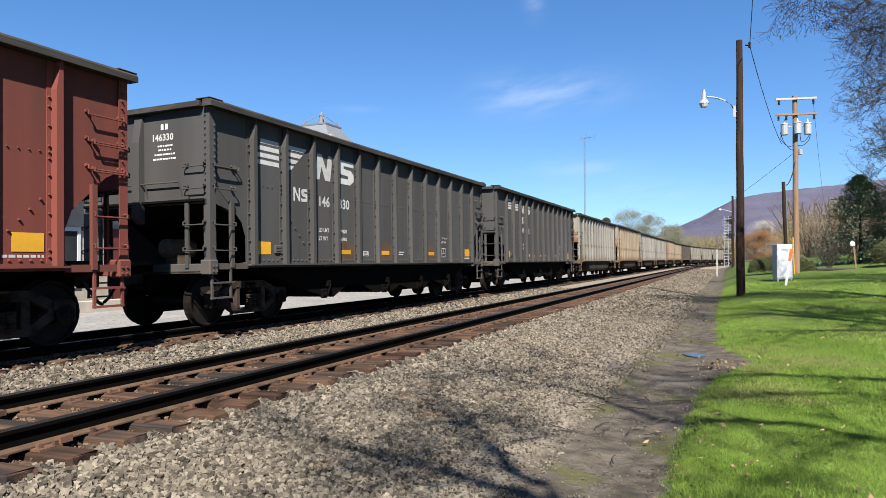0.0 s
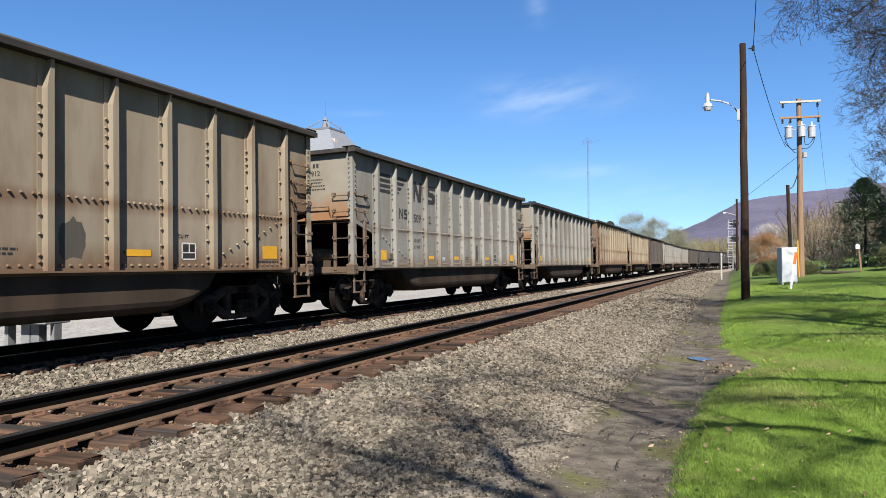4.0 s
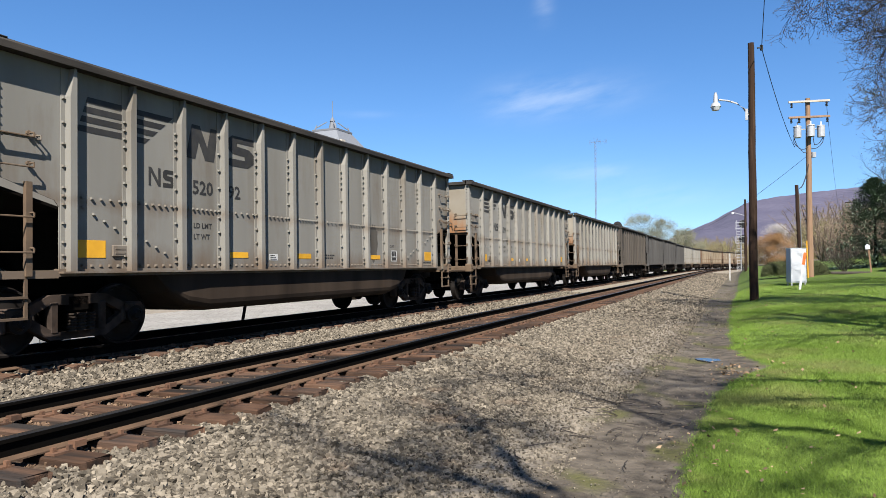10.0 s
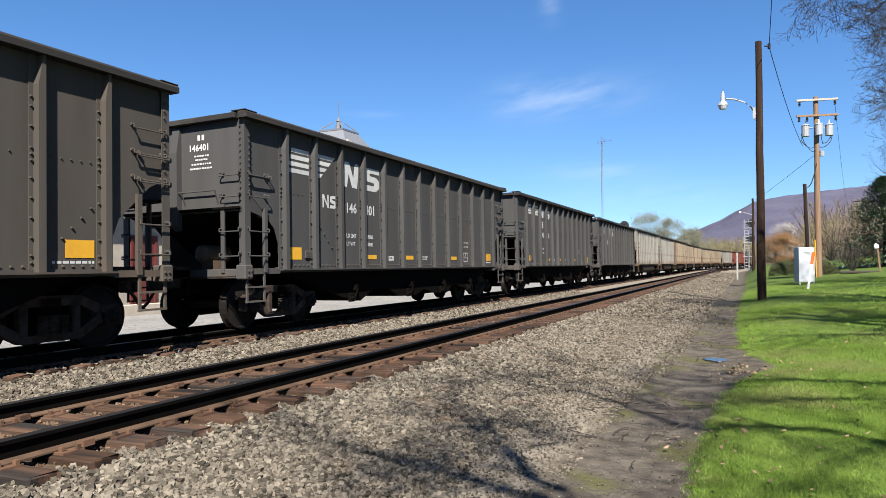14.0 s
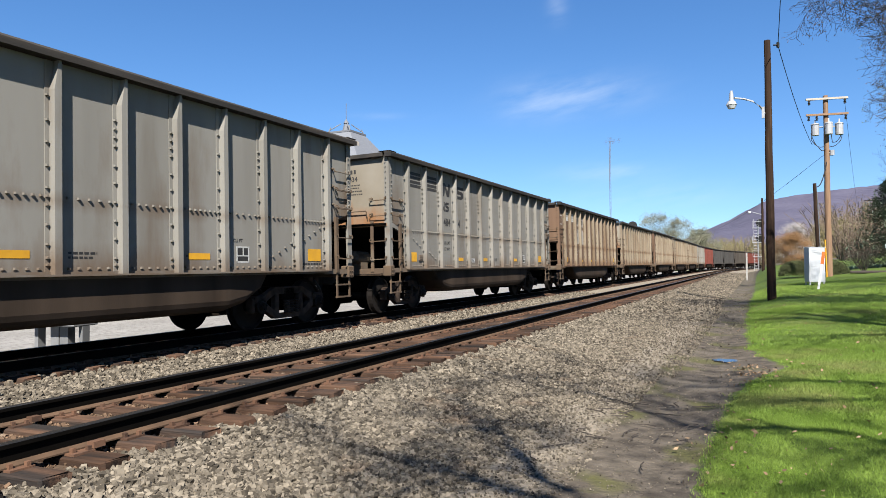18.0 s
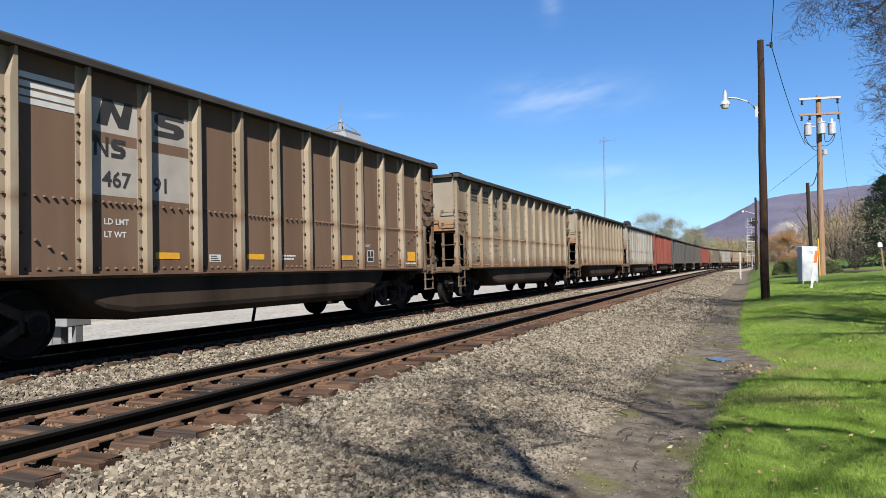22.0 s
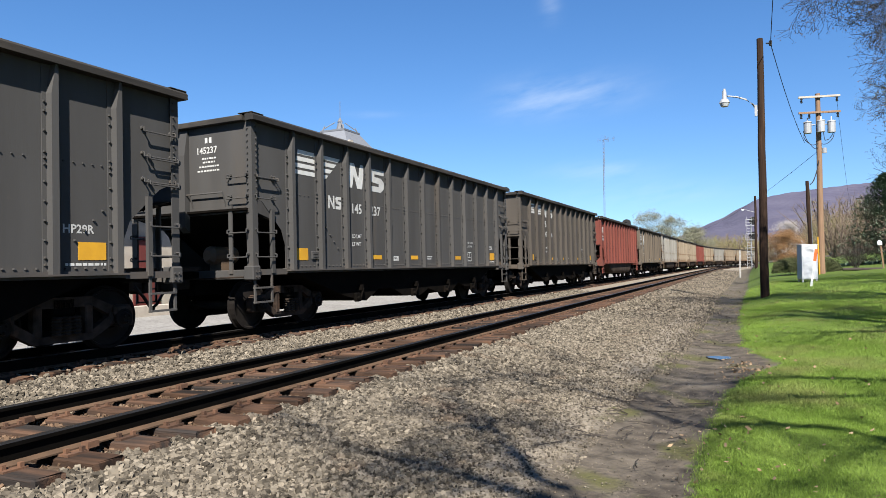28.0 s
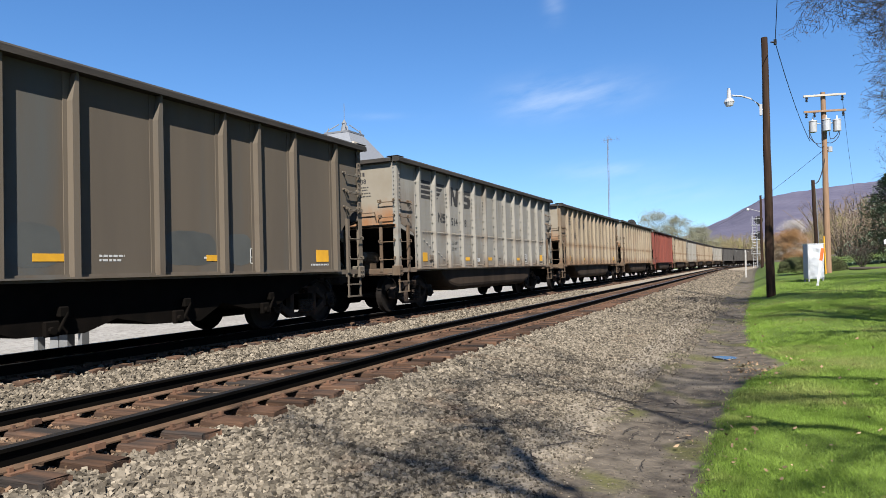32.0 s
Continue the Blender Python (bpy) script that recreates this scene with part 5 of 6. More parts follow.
part("painted_band", bm, black_mark, cars[29], "dark bar in place of the brand name")
for i, tx in ((29, "507728"), (30, "301224")):
    me = numerals[tx].copy()
    me.materials.clear()
    me.materials.append(white_mark)
    part("end_number", me, None, cars[i], at=Matrix(((0.20, 0, 0, 0.35), (0, 0, -1, -HALF + 0.048), (0, 0.20, 0, 3.36), (0, 0, 0, 1))))
bm = bmesh.new()
prism(bm, [(POSTS[7] + 0.16, 1.28), (POSTS[7] + 0.36, 1.28), (POSTS[7] + 0.36, 1.72), (POSTS[7] + 0.16, 1.72)], "x", SHEET + 0.001, SHEET + 0.004)
part("placard", bm, white_mark, cars[29], "white paper placard")


SURGE = [(0, 0.0), (4, -0.05), (7.5, -0.01), (10.6, 0.05), (13.2, -0.14), (16, 0.04), (18, 0.28), (20, 0.48), (22, 0.34), (23.4, 0.43), (24.5, -0.06), (26.5, -0.09), (28, -0.01), (30, 0.16), (31, 0.54), (32, 0.84)]


def run(t):
    """Metres that the train has rolled at t seconds; the drawbars' play makes it surge a little."""
    lag = 0.0
    for (a, va), (b, vb) in zip(SURGE, SURGE[1:]):
        if a <= t <= b:
            lag = va + (vb - va) * ease(t, a, b)
    return SPEED * t + 0.001167 * t * t - lag


def car_pose(i, t):
    """Where car i stands at t seconds: its two trucks ride the far track."""
    mid = 0.257 + PITCH * i - run(t)
    x0, y0, _ = along(mid - 5.2, FAR)
    x1, y1, _ = along(mid + 5.2, FAR)
    a = math.atan2(x1 - x0, y1 - y0)
    return Matrix.Translation(((x0 + x1) / 2, (y0 + y1) / 2, RAIL_TOP + FAR_LIFT + CANT * 0.7525)) @ Matrix.Rotation(-a, 4, "Z") @ Matrix.Rotation(CANT / 2, 4, "Y")


def motions():
    for i, car in enumerate(cars):
        walk(car, [(t / 2, car_pose(i, t / 2)) for t in range(65)])
    # every wheel turns alike, rolling on a tread of 0.457 m
    first = wheels[0]
    walk(first, [(k / FPS, Matrix.Rotation(run(k / FPS) / WHEEL_R, 4, "X")) for k in range(32 * FPS + 1)])
    for w in wheels[1:]:
        w.rotation_mode = "QUATERNION"
        w.animation_data_create()
        w.animation_data.action = first.animation_data.action
        w.animation_data.action_slot = first.animation_data.action_slot

# ---- trees ----


def tube(verts, faces, pts, radii, sides):
    base = len(verts)
    for i, (p, r) in enumerate(zip(pts, radii)):
        d = (pts[min(i + 1, len(pts) - 1)] - pts[max(i - 1, 0)]).normalized()
        a = d.orthogonal().normalized()
        b = d.cross(a)
        for k in range(sides):
            w = 2 * math.pi * k / sides
            verts.append(p + (a * math.cos(w) + b * math.sin(w)) * r)
    for i in range(len(pts) - 1):
        for k in range(sides):
            q, k2 = base + i * sides, (k + 1) % sides
            faces.append((q + k, q + k2, q + sides + k2, q + sides + k))


def grow(rnd, start, way, length, radius, level, top, out, tips, low=0.38):
    """One branch and all that it carries."""
    verts, faces = out
    steps = 5 if level < 2 else 3
    pts, p, d = [start], start.copy(), way.normalized()
    for i in range(steps):
        d = (d + Vector((rnd.gauss(0, 1), rnd.gauss(0, 1), rnd.gauss(0, 0.7) + (0.14 if level else 0.1))) * (0.10 + 0.05 * level)).normalized()
        p = p + d * (length / steps)
        pts.append(p)
    radii = [max(0.004, radius * (1 - 0.72 * i / steps)) for i in range(steps + 1)]
    tube(verts, faces, pts, radii, (9, 6, 4, 3, 3)[min(level, 4)])
    if level >= top:
        tips.append((pts[-1], d))
        return
    count = (11, 8, 7, 5)[min(level, 3)]
    for k in range(count):
        f = rnd.uniform(low if level == 0 else 0.2, 1.0)
        j = min(int(f * steps), steps - 1)
        q = pts[j].lerp(pts[j + 1], f * steps - j)
        side = d.orthogonal().normalized()
        side.rotate(Matrix.Rotation(rnd.uniform(0, 2 * math.pi), 3, d))
        nd = (d * rnd.uniform(0.45, 0.9) + side * rnd.uniform(0.6, 1.0)).normalized()
        grow(rnd, q, nd, length * rnd.uniform(0.42, 0.66) * (1.15 - 0.4 * f), radius * (1 - 0.6 * f) * 0.55, level + 1, top, out, tips)


def leaf_mesh(name, places, size, material, rnd, per=3):
    verts, faces = [], []
    for p in places:
        for _ in range(per):
            c = Vector(p) + Vector((rnd.gauss(0, 1), rnd.gauss(0, 1), rnd.gauss(0, 1))) * size * 1.2
            a = Vector((rnd.gauss(0, 1), rnd.gauss(0, 1), rnd.gauss(0, 1))).normalized()
            b = a.orthogonal().normalized()
            s = size * rnd.uniform(0.5, 1.1)
            k = len(verts)
            verts += [c - a * s, c + b * s * 0.45, c + a * s, c - b * s * 0.45]
            faces.append((k, k + 1, k + 2, k + 3))
    return raw(name, verts, faces, material)


bud_green = island(surf("budding_leaves", (0.19, 0.21, 0.055), (0.13, 0.16, 0.04), 2, 0.7, bump=0, vary=0), 0.7, 1.3)
bud_dark = island(surf("brown_buds", (0.10, 0.065, 0.045), (0.13, 0.09, 0.05), 2, 0.8, bump=0, vary=0), 0.7, 1.3)


def bare_tree(x, y, h, seed, label, top=4, lean=(0, 0), buds=bud_dark, share=1.0, r0=None, low=0.38):
    rnd = random.Random(seed)
    out, tips = ([], []), []
    grow(rnd, Vector((0, 0, -0.1)), Vector((lean[0], lean[1], 1.0)), h * 0.62, r0 or h * 0.024, 0, top, out, tips, low)
    tree = thing("tree", None, None, label, "tree", at=pose(x, y, height(x - drift(y), y)))
    part("trunk", raw("trunk", *out, bark, True), None, tree, "bare grey-brown trunk and branches")
    pick = [p for p, _ in tips if rnd.random() < share]
    part("crown", leaf_mesh("crown", pick, 0.035 if h < 30 else 0.1, buds, rnd, 2), None, tree, "sparse opening spring buds")
    return tree


def sprout(rnd, pts, r0, r1, per, length, out, tips, top=4, start=0.15):
    """A bowed limb along given points, set with branches and twigs."""
    pts = [Vector(p) for p in pts]
    k = len(pts) - 1
    fine = []
    for i in range(k * 4 + 1):
        f = i / 4
        j = min(int(f), k - 1)
        a, b = pts[j], pts[j + 1]
        before, after = pts[max(j - 1, 0)], pts[min(j + 2, k)]
        t = f - j
        fine.append(0.5 * (2 * a + (b - before) * t + (2 * before - 5 * a + 4 * b - after) * t * t + (3 * a - before - 3 * b + after) * t ** 3) + Vector((rnd.gauss(0, 1), rnd.gauss(0, 1), rnd.gauss(0, 1))) * r0 * 0.35)
    m = len(fine) - 1
    tube(*out, fine, [r0 + (r1 - r0) * i / m for i in range(m + 1)], 7)
    for _ in range(per):
        f = rnd.uniform(start, 1.0)
        i = min(int(f * m), m - 1)
        d = (fine[i + 1] - fine[i]).normalized()
        side = d.orthogonal().normalized()
        side.rotate(Matrix.Rotation(rnd.uniform(0, 2 * math.pi), 3, d))
        grow(rnd, fine[i], (d * rnd.uniform(0.5, 1.1) + side * rnd.uniform(0.5, 1.0)), length * rnd.uniform(0.6, 1.2), max(0.012, (r0 + (r1 - r0) * f) * 0.45), 2, top, out, tips)


def limbed_tree(x, y, trunk, limbs, label, seed, buds=bud_dark, share=0.8, bud_size=0.03):
    """A tree with a bowed trunk and a few long spreading limbs; all points in the world."""
    rnd = random.Random(seed)
    out, tips = ([], []), []
    o = Vector((x, y, height(x, y)))
    sprout(rnd, [Vector(p) - o for p in trunk[0]], trunk[1], trunk[2], 6, 1.6, out, tips, start=0.6)
    for pts, r0, r1, per, length in limbs:
        sprout(rnd, [Vector(p) - o for p in pts], r0, r1, per, length, out, tips)
    tree = thing("tree", None, None, label, "tree", at=Matrix.Translation(o))
    part("trunk", raw("trunk", *out, bark, True), None, tree, "bare grey-brown trunk and branches")
    pick = [p for p, _ in tips if rnd.random() < share]
    part("crown", leaf_mesh("crown", pick, bud_size, buds, rnd, 2), None, tree, "sparse opening spring buds")
    return tree


limbed_tree(6.4, 21.5, (((6.4, 21.5, 0.2), (6.3, 21.5, 4.0), (6.5, 21.4, 9.0), (6.3, 21.6, 14.0)), 0.26, 0.06), (
    (((6.35, 21.5, 5.5), (5.2, 21.2, 8.6), (3.9, 20.8, 10.2), (2.8, 20.5, 9.9), (1.7, 20.2, 9.2)), 0.075, 0.014, 42, 1.5),
    (((6.4, 21.5, 6.8), (5.2, 21.5, 9.8), (4.0, 21.4, 11.2), (2.9, 21.2, 11.3), (2.1, 21.0, 10.7)), 0.07, 0.014, 40, 1.5),
    (((6.35, 21.5, 4.6), (5.3, 21.2, 7.2), (4.3, 20.9, 8.7), (3.5, 20.7, 8.6), (2.9, 20.5, 8.1)), 0.06, 0.012, 34, 1.2),
    (((6.35, 21.5, 3.6), (5.4, 21.3, 5.6), (4.6, 21.1, 6.6), (3.7, 21.0, 6.2)), 0.05, 0.010, 40, 1.2),
    (((6.3, 21.5, 3.0), (5.4, 21.4, 4.3), (4.6, 21.2, 4.9), (3.9, 21.0, 4.8)), 0.04, 0.008, 30, 1.0),
    (((6.35, 21.5, 5.0), (5.4, 21.6, 7.4), (4.5, 21.6, 8.2), (3.6, 21.5, 7.6)), 0.05, 0.010, 40, 1.3)),
    "tall bare maple with spreading limbs over the lawn", 71)


def over(x, y, z):
    """The place at height z that stands between the sun and the ground at x, y."""
    return x + sun_way.x / sun_way.z * z, y + sun_way.y / sun_way.z * z, z


limbed_tree(6.9, -8.6, (((6.9, -8.6, 0), (6.6, -8.4, 3.0), (6.3, -8.0, 6.5), (6.4, -7.6, 11.5)), 0.26, 0.07), (
    ((over(3.55, -2.4, 6.5), over(1.2, 1.0, 7.6), over(-0.6, 3.9, 8.4), over(-1.17, 4.64, 8.7), over(-1.47, 4.94, 8.9), over(-1.9, 5.5, 9.2), over(-2.25, 6.02, 9.5), over(-2.45, 6.13, 9.7), over(-2.7, 6.08, 10.0), over(-2.95, 5.7, 10.4)), 0.095, 0.022, 17, 1.2),
    ((over(-0.9, 4.3, 8.5), over(-1.33, 4.58, 8.9), over(-1.75, 4.60, 9.2), over(-2.1, 4.73, 9.4), over(-2.5, 4.78, 9.7), over(-3.2, 5.0, 10.1), over(-3.95, 5.4, 10.6)), 0.06, 0.018, 19, 1.15),
    ((over(-2.25, 6.02, 9.5), over(-2.5, 6.5, 10.0), over(-3.0, 7.0, 10.6), over(-3.6, 7.4, 11.2)), 0.03, 0.010, 14, 1.2)),
    "bare maple with long limbs over the path", 72)
limbed_tree(9.4, -1.6, (((9.4, -1.6, 0), (9.2, -1.4, 4.0), (9.1, -1.2, 8.0), (9.2, -1.0, 13.0)), 0.27, 0.07), (
    ((over(5.6, 5.4, 8.0), over(3.2, 6.2, 9.0), over(1.7, 6.75, 9.6), over(1.1, 6.94, 9.9), over(0.54, 7.3, 10.2), over(0.0, 7.38, 10.4), over(-0.42, 7.14, 10.6), over(-1.17, 7.69, 11.0), over(-1.82, 8.36, 11.3), over(-2.45, 8.5, 11.6), over(-3.45, 9.0, 12.0), over(-4.3, 9.5, 12.4)), 0.10, 0.02, 20, 1.2),
    ((over(3.2, 6.2, 9.0), over(2.2, 8.6, 10.2), over(1.45, 9.05, 10.8), over(0.65, 8.85, 11.2), over(-0.2, 8.5, 11.6), over(-0.85, 8.15, 12.0), over(-1.8, 8.8, 12.4)), 0.06, 0.014, 16, 1.2),
    ((over(5.3, 5.9, 8.6), over(3.4, 9.6, 10.5), over(1.63, 10.12, 11.3), over(0.88, 10.08, 11.6), over(0.2, 10.14, 11.9), over(-0.57, 9.7, 12.2), over(-1.2, 9.55, 12.5), over(-1.9, 10.25, 12.8), over(-2.7, 10.6, 13.2)), 0.08, 0.016, 20, 1.3),
    ((over(1.1, 6.94, 9.9), over(0.6, 6.2, 10.4), over(0.28, 5.43, 10.8), over(-0.2, 5.3, 11.2)), 0.035, 0.010, 14, 1.0)),
    "bare maple with wide limbs beside the lawn", 74)
bare_tree(9.8, 24.5, 18.5, 3, "tall bare maple with opening buds on the lawn", 4, (-0.02, 0.0), r0=0.3, low=0.3)
bare_tree(8.6, 10.5, 22.0, 19, "tall bare maple shading the middle of the lawn", 4, (0, 0), r0=0.34, low=0.45)
bare_tree(12.0, 9.0, 23.0, 23, "tall bare maple at the lawn's far side", 4, (0, 0), r0=0.34, low=0.45)
limbed_tree(9.0, 33.0, (((9.0, 33.0, 0.3), (8.9, 33.0, 5.0), (9.2, 33.1, 12.0)), 0.2, 0.05), (
    (((8.9, 33.0, 6.0), (7.6, 33.0, 9.6), (6.4, 33.0, 11.3), (5.2, 33.0, 11.5)), 0.06, 0.012, 22, 1.2),
    (((8.9, 33.0, 5.0), (7.6, 33.2, 7.2), (6.4, 33.2, 8.4), (5.3, 33.2, 8.2)), 0.06, 0.012, 20, 1.2),
    (((8.9, 33.0, 3.8), (7.6, 33.1, 5.6), (6.6, 33.1, 6.4), (5.6, 33.1, 6.3)), 0.05, 0.012, 12, 1.0)),
    "maple farther along the lawn with yellow-green buds", 73, bud_green, 0.5, 0.03)
bare_tree(12.0, 52.0, 13.0, 8, "bare tree behind the spruce", 4, (0, 0), bud_green, 0.3)


def leafy_tree(x, y, h, r, colour, label, seed, z0=None, n=900, leaf=0.3, squash=1.0, crown_low=0.25):
    """A far tree in young leaf or blossom: trunk, limbs and a ragged crown of small clumps."""
    rnd = random.Random(seed)
    out, tips = ([], []), []
    grow(rnd, Vector((0, 0, -0.2)), Vector((0, 0, 1)), h * 0.6, h * 0.02, 0, 2, out, tips)
    z = height(x - drift(y), y) if z0 is None else z0
    tree = thing("tree", None, None, label, "tree", at=pose(x, y, z))
    part("trunk", raw("trunk", *out, bark, True), None, tree)
    places = []
    for _ in range(64):
        a, q = rnd.uniform(0, 2 * math.pi), rnd.random() ** 0.6
        zz = rnd.uniform(crown_low, 1.0)
        wide = r * math.sin(math.pi * min(1.0, 0.12 + 0.85 * (zz - crown_low) / (1 - crown_low))) ** 0.6
        places.append((Vector((math.cos(a) * q * wide, math.sin(a) * q * wide, zz * h)), rnd.uniform(0.09, 0.19) * r))
    pts = [c + Vector((rnd.gauss(0, 1), rnd.gauss(0, 1), rnd.gauss(0, 0.8))) * s for c, s in places for _ in range(n // 64)]
    part("crown", leaf_mesh("crown", pts, leaf, colour, rnd, 2), None, tree)
    return tree


blossom = island(surf("white_blossom", (0.40, 0.375, 0.35), (0.30, 0.28, 0.26), 1, 0.8, bump=0, vary=0, spec=0.05), 0.8, 1.15)
rusty = island(surf("rust_brown_foliage", (0.25, 0.135, 0.055), (0.17, 0.095, 0.042), 1, 0.8, bump=0, vary=0), 0.7, 1.3)
pale_green = island(surf("young_green_foliage", (0.190, 0.190, 0.125), (0.145, 0.145, 0.098), 1, 0.8, bump=0, vary=0), 0.7, 1.3)
grey_twig = island(surf("bare_twigs", (0.20, 0.150, 0.110), (0.15, 0.112, 0.084), 0.05, 0.9, bump=0, vary=0, c3=(0.21, 0.19, 0.075), scale3=0.02, low=0.45, high=0.6), 0.65, 1.3)
spruce_green = island(surf("spruce_needles", (0.115, 0.170, 0.110), (0.170, 0.225, 0.150), 2, 0.8, bump=0, vary=0, spec=0.05), 0.6, 1.35)
hedge_green = island(surf("clipped_yew", (0.050, 0.060, 0.022), (0.070, 0.080, 0.030), 3, 0.7, bump=0, vary=0), 0.6, 1.3)


def bearing(px_angle, dist):
    """A place at a compass angle to the right of the rails, that far from the eye."""
    return math.sin(radians(px_angle)) * dist, math.cos(radians(px_angle)) * dist


for ang, dist, h, r, colour, label, seed, n, leaf in (
        (2.55, 120, 7.6, 2.6, blossom, "white blossoming tree at the wood's edge", 21, 7000, 0.08),
        (2.35, 96, 5.4, 2.3, rusty, "low rust-brown tree beside the line", 22, 9000, 0.075),
        (-7.6, 190, 14.6, 6.5, pale_green, "far tree in thin young leaf behind the train", 23, 7500, 0.14),
        (-6.0, 190, 13.2, 5.5, pale_green, "far tree in thin young leaf behind the train", 25, 7500, 0.14),
        (-4.1, 215, 11.5, 5.5, pale_green, "pale-green far tree behind the train", 24, 8000, 0.16)):
    leafy_tree(*bearing(ang, dist), h, r, colour, label, seed, z0=0.0, n=n, leaf=leaf)


def far_woods():
    """Bare scrub and woods along the foot of the hill."""
    rnd = random.Random(77)
    verts, faces = [], []
    for i in range(620):
        a = rnd.uniform(-6.0, 16.0)
        d = rnd.uniform(125, 320) if a < 4 else rnd.uniform(85, 260)
        if a < 0.3:
            d = rnd.uniform(250, 420)
        x, y = bearing(a, d)
        h = rnd.uniform(4.5, 8.5) * (1.0 if a > 3 else 0.8) * d / 150 * (1.5 if a > 4.5 else 1.0)
        z0 = height(x - drift(y), y) * 0.5
        base = Vector((x, y, z0))
        lim = []
        for k in range(7):
            w = Vector((rnd.gauss(0, 0.28), rnd.gauss(0, 0.28), 1.0))
            e = base + w * h * rnd.uniform(0.6, 1.0)
            s = base.lerp(e, rnd.uniform(0, 0.3)) if k else base
            tube(verts, faces, [s, e], [h * 0.012, h * 0.003], 3)
            lim.append((s, e))
        for k in range(150):
            s, e = rnd.choice(lim)
            p = s.lerp(e, rnd.uniform(0.15, 1.0))
            v = Vector((rnd.gauss(0, 0.5), rnd.gauss(0, 0.5), rnd.uniform(0.1, 0.8))).normalized() * h * rnd.uniform(0.08, 0.2)
            o = v.orthogonal().normalized() * h * 0.0042
            q = len(verts)
            verts += [p - o, p + o, p + v]
            faces.append((q, q + 1, q + 2))
    return tagged(new("far_woods", raw("far_woods", verts, faces, grey_twig)), "leafless grey-brown woods and scrub below the hill", "woods", kind="stuff")


far_woods()


def ridge():
    """The long wooded mountain that closes the valley."""
    # distance haze is put into the forest's colour as a purple-blue tint
    m = surf("haze_tinted_forest", (0.105, 0.10, 0.145), (0.08, 0.076, 0.118), 0.012, 1.0, bump=0.6, grain=0.05, vary=0, c3=(0.12, 0.108, 0.14), scale3=0.004, dist=8)
    line = [(-30, 0.15), (-8.0, 1.0), (-5.0, 2.15), (-3.4, 2.85), (-2.0, 3.45), (-0.6, 4.25), (0.8, 4.9), (2.5, 5.15), (5.0, 5.4), (8.0, 5.6), (12, 5.9), (25, 6.5), (50, 5.5), (75, 3.0)]
    verts, faces = [], []
    cols = np.linspace(-30, 75, 260)
    for a in cols:
        top = 0
        for (a0, e0), (a1, e1) in zip(line, line[1:]):
            if a0 <= a <= a1:
                top = e0 + (e1 - e0) * (a - a0) / (a1 - a0)
        for k in range(13):
            f = k / 12
            d = 1500 + 900 * f
            x, y = bearing(a, d)
            crest = 2400 * math.tan(radians(top)) * (1 + 0.012 * noise.noise((a * 1.3, 0, 0)) + 0.008 * noise.noise((a * 5, 0, 0)))
            z = crest * (f ** 1.15) * (1 + 0.10 * noise.noise((a * 0.5, f * 3, 1)) * (1 - f) * f * 4)
            verts.append((x, y, z - 6 * (1 - f)))
    for i in range(len(cols) - 1):
        for k in range(12):
            q = i * 13 + k
            faces.append((q, q + 13, q + 14, q + 1))
    return tagged(new("mountain", raw("mountain", verts, faces, m, True)), "long wooded mountain ridge in the distance, tinted purple-blue for haze", "mountain", kind="structure")


ridge()


def spruce(x, y, h, r, seed):
    rnd = random.Random(seed)
    tree = thing("spruce", None, None, "dense dark-green spruce on the lawn", "tree", group="spruces on the lawn", at=pose(x, y, height(x, y)))
    bm = bmesh.new()
    rod(bm, (0, 0, -0.1), (0, 0, h * 0.95), h * 0.022, 8, 0.02)
    part("trunk", bm, bark, tree)
    verts, faces = [], []
    for i in range(760):
        f = rnd.random() ** 1.15
        z = 0.15 + f * (h - 0.2)
        reach = r * (1 - f) ** 0.75 * rnd.uniform(0.75, 1.12) + 0.12
        a = rnd.uniform(0, 2 * math.pi)
        dirv = Vector((math.cos(a), math.sin(a), 0.16 - 0.25 * (1 - f)))
        for k in range(34):
            g = rnd.uniform(0.35, 1.0)
            p = Vector((0, 0, z)) + dirv * reach * g + Vector((rnd.gauss(0, 0.06), rnd.gauss(0, 0.06), rnd.gauss(0, 0.05))) * (1 + reach * 0.5)
            v = (dirv + Vector((rnd.gauss(0, 0.6), rnd.gauss(0, 0.6), rnd.gauss(0.1, 0.3)))).normalized() * rnd.uniform(0.14, 0.32)
            o = v.cross(Vector((0, 0, 1))).normalized() * 0.045
            q = len(verts)
            verts += [p - o, p + o, p + v]
            faces.append((q, q + 1, q + 2))
    part("crown", raw("crown", verts, faces, spruce_green), None, tree, "tiers of drooping dark needles")
    return tree


spruce(8.6, 54.5, 6.1, 3.6, 31)
spruce(11.2, 52.0, 6.6, 3.6, 32)


def clipped(name, x, y, rx, ry, h, label, seed, dome=2.6):
    """A clipped evergreen: a woody core under a skin of small leaves."""
    rnd = random.Random(seed)
    bush = thing(name, None, None, label, name.replace("_", " "), at=pose(x, y, height(x, y)))
    bm = bmesh.new()
    for i in range(7):
        rod(bm, (rnd.uniform(-.5, .5) * rx, rnd.uniform(-.4, .4) * ry, -0.05), (rnd.uniform(-.7, .7) * rx, rnd.uniform(-.6, .6) * ry, h * 0.7), 0.025, 5, 0.01)
    part("stem_clump", bm, bark, bush)
    pts = []
    for i in range(int(5200 * rx)):
        u, v = rnd.uniform(-1, 1), rnd.uniform(-1, 1)
        if abs(u) ** dome + abs(v) ** dome > 1:
            continue
        edge = (1 - (abs(u) ** dome + abs(v) ** dome)) ** 0.35
        f = rnd.random() ** 0.45
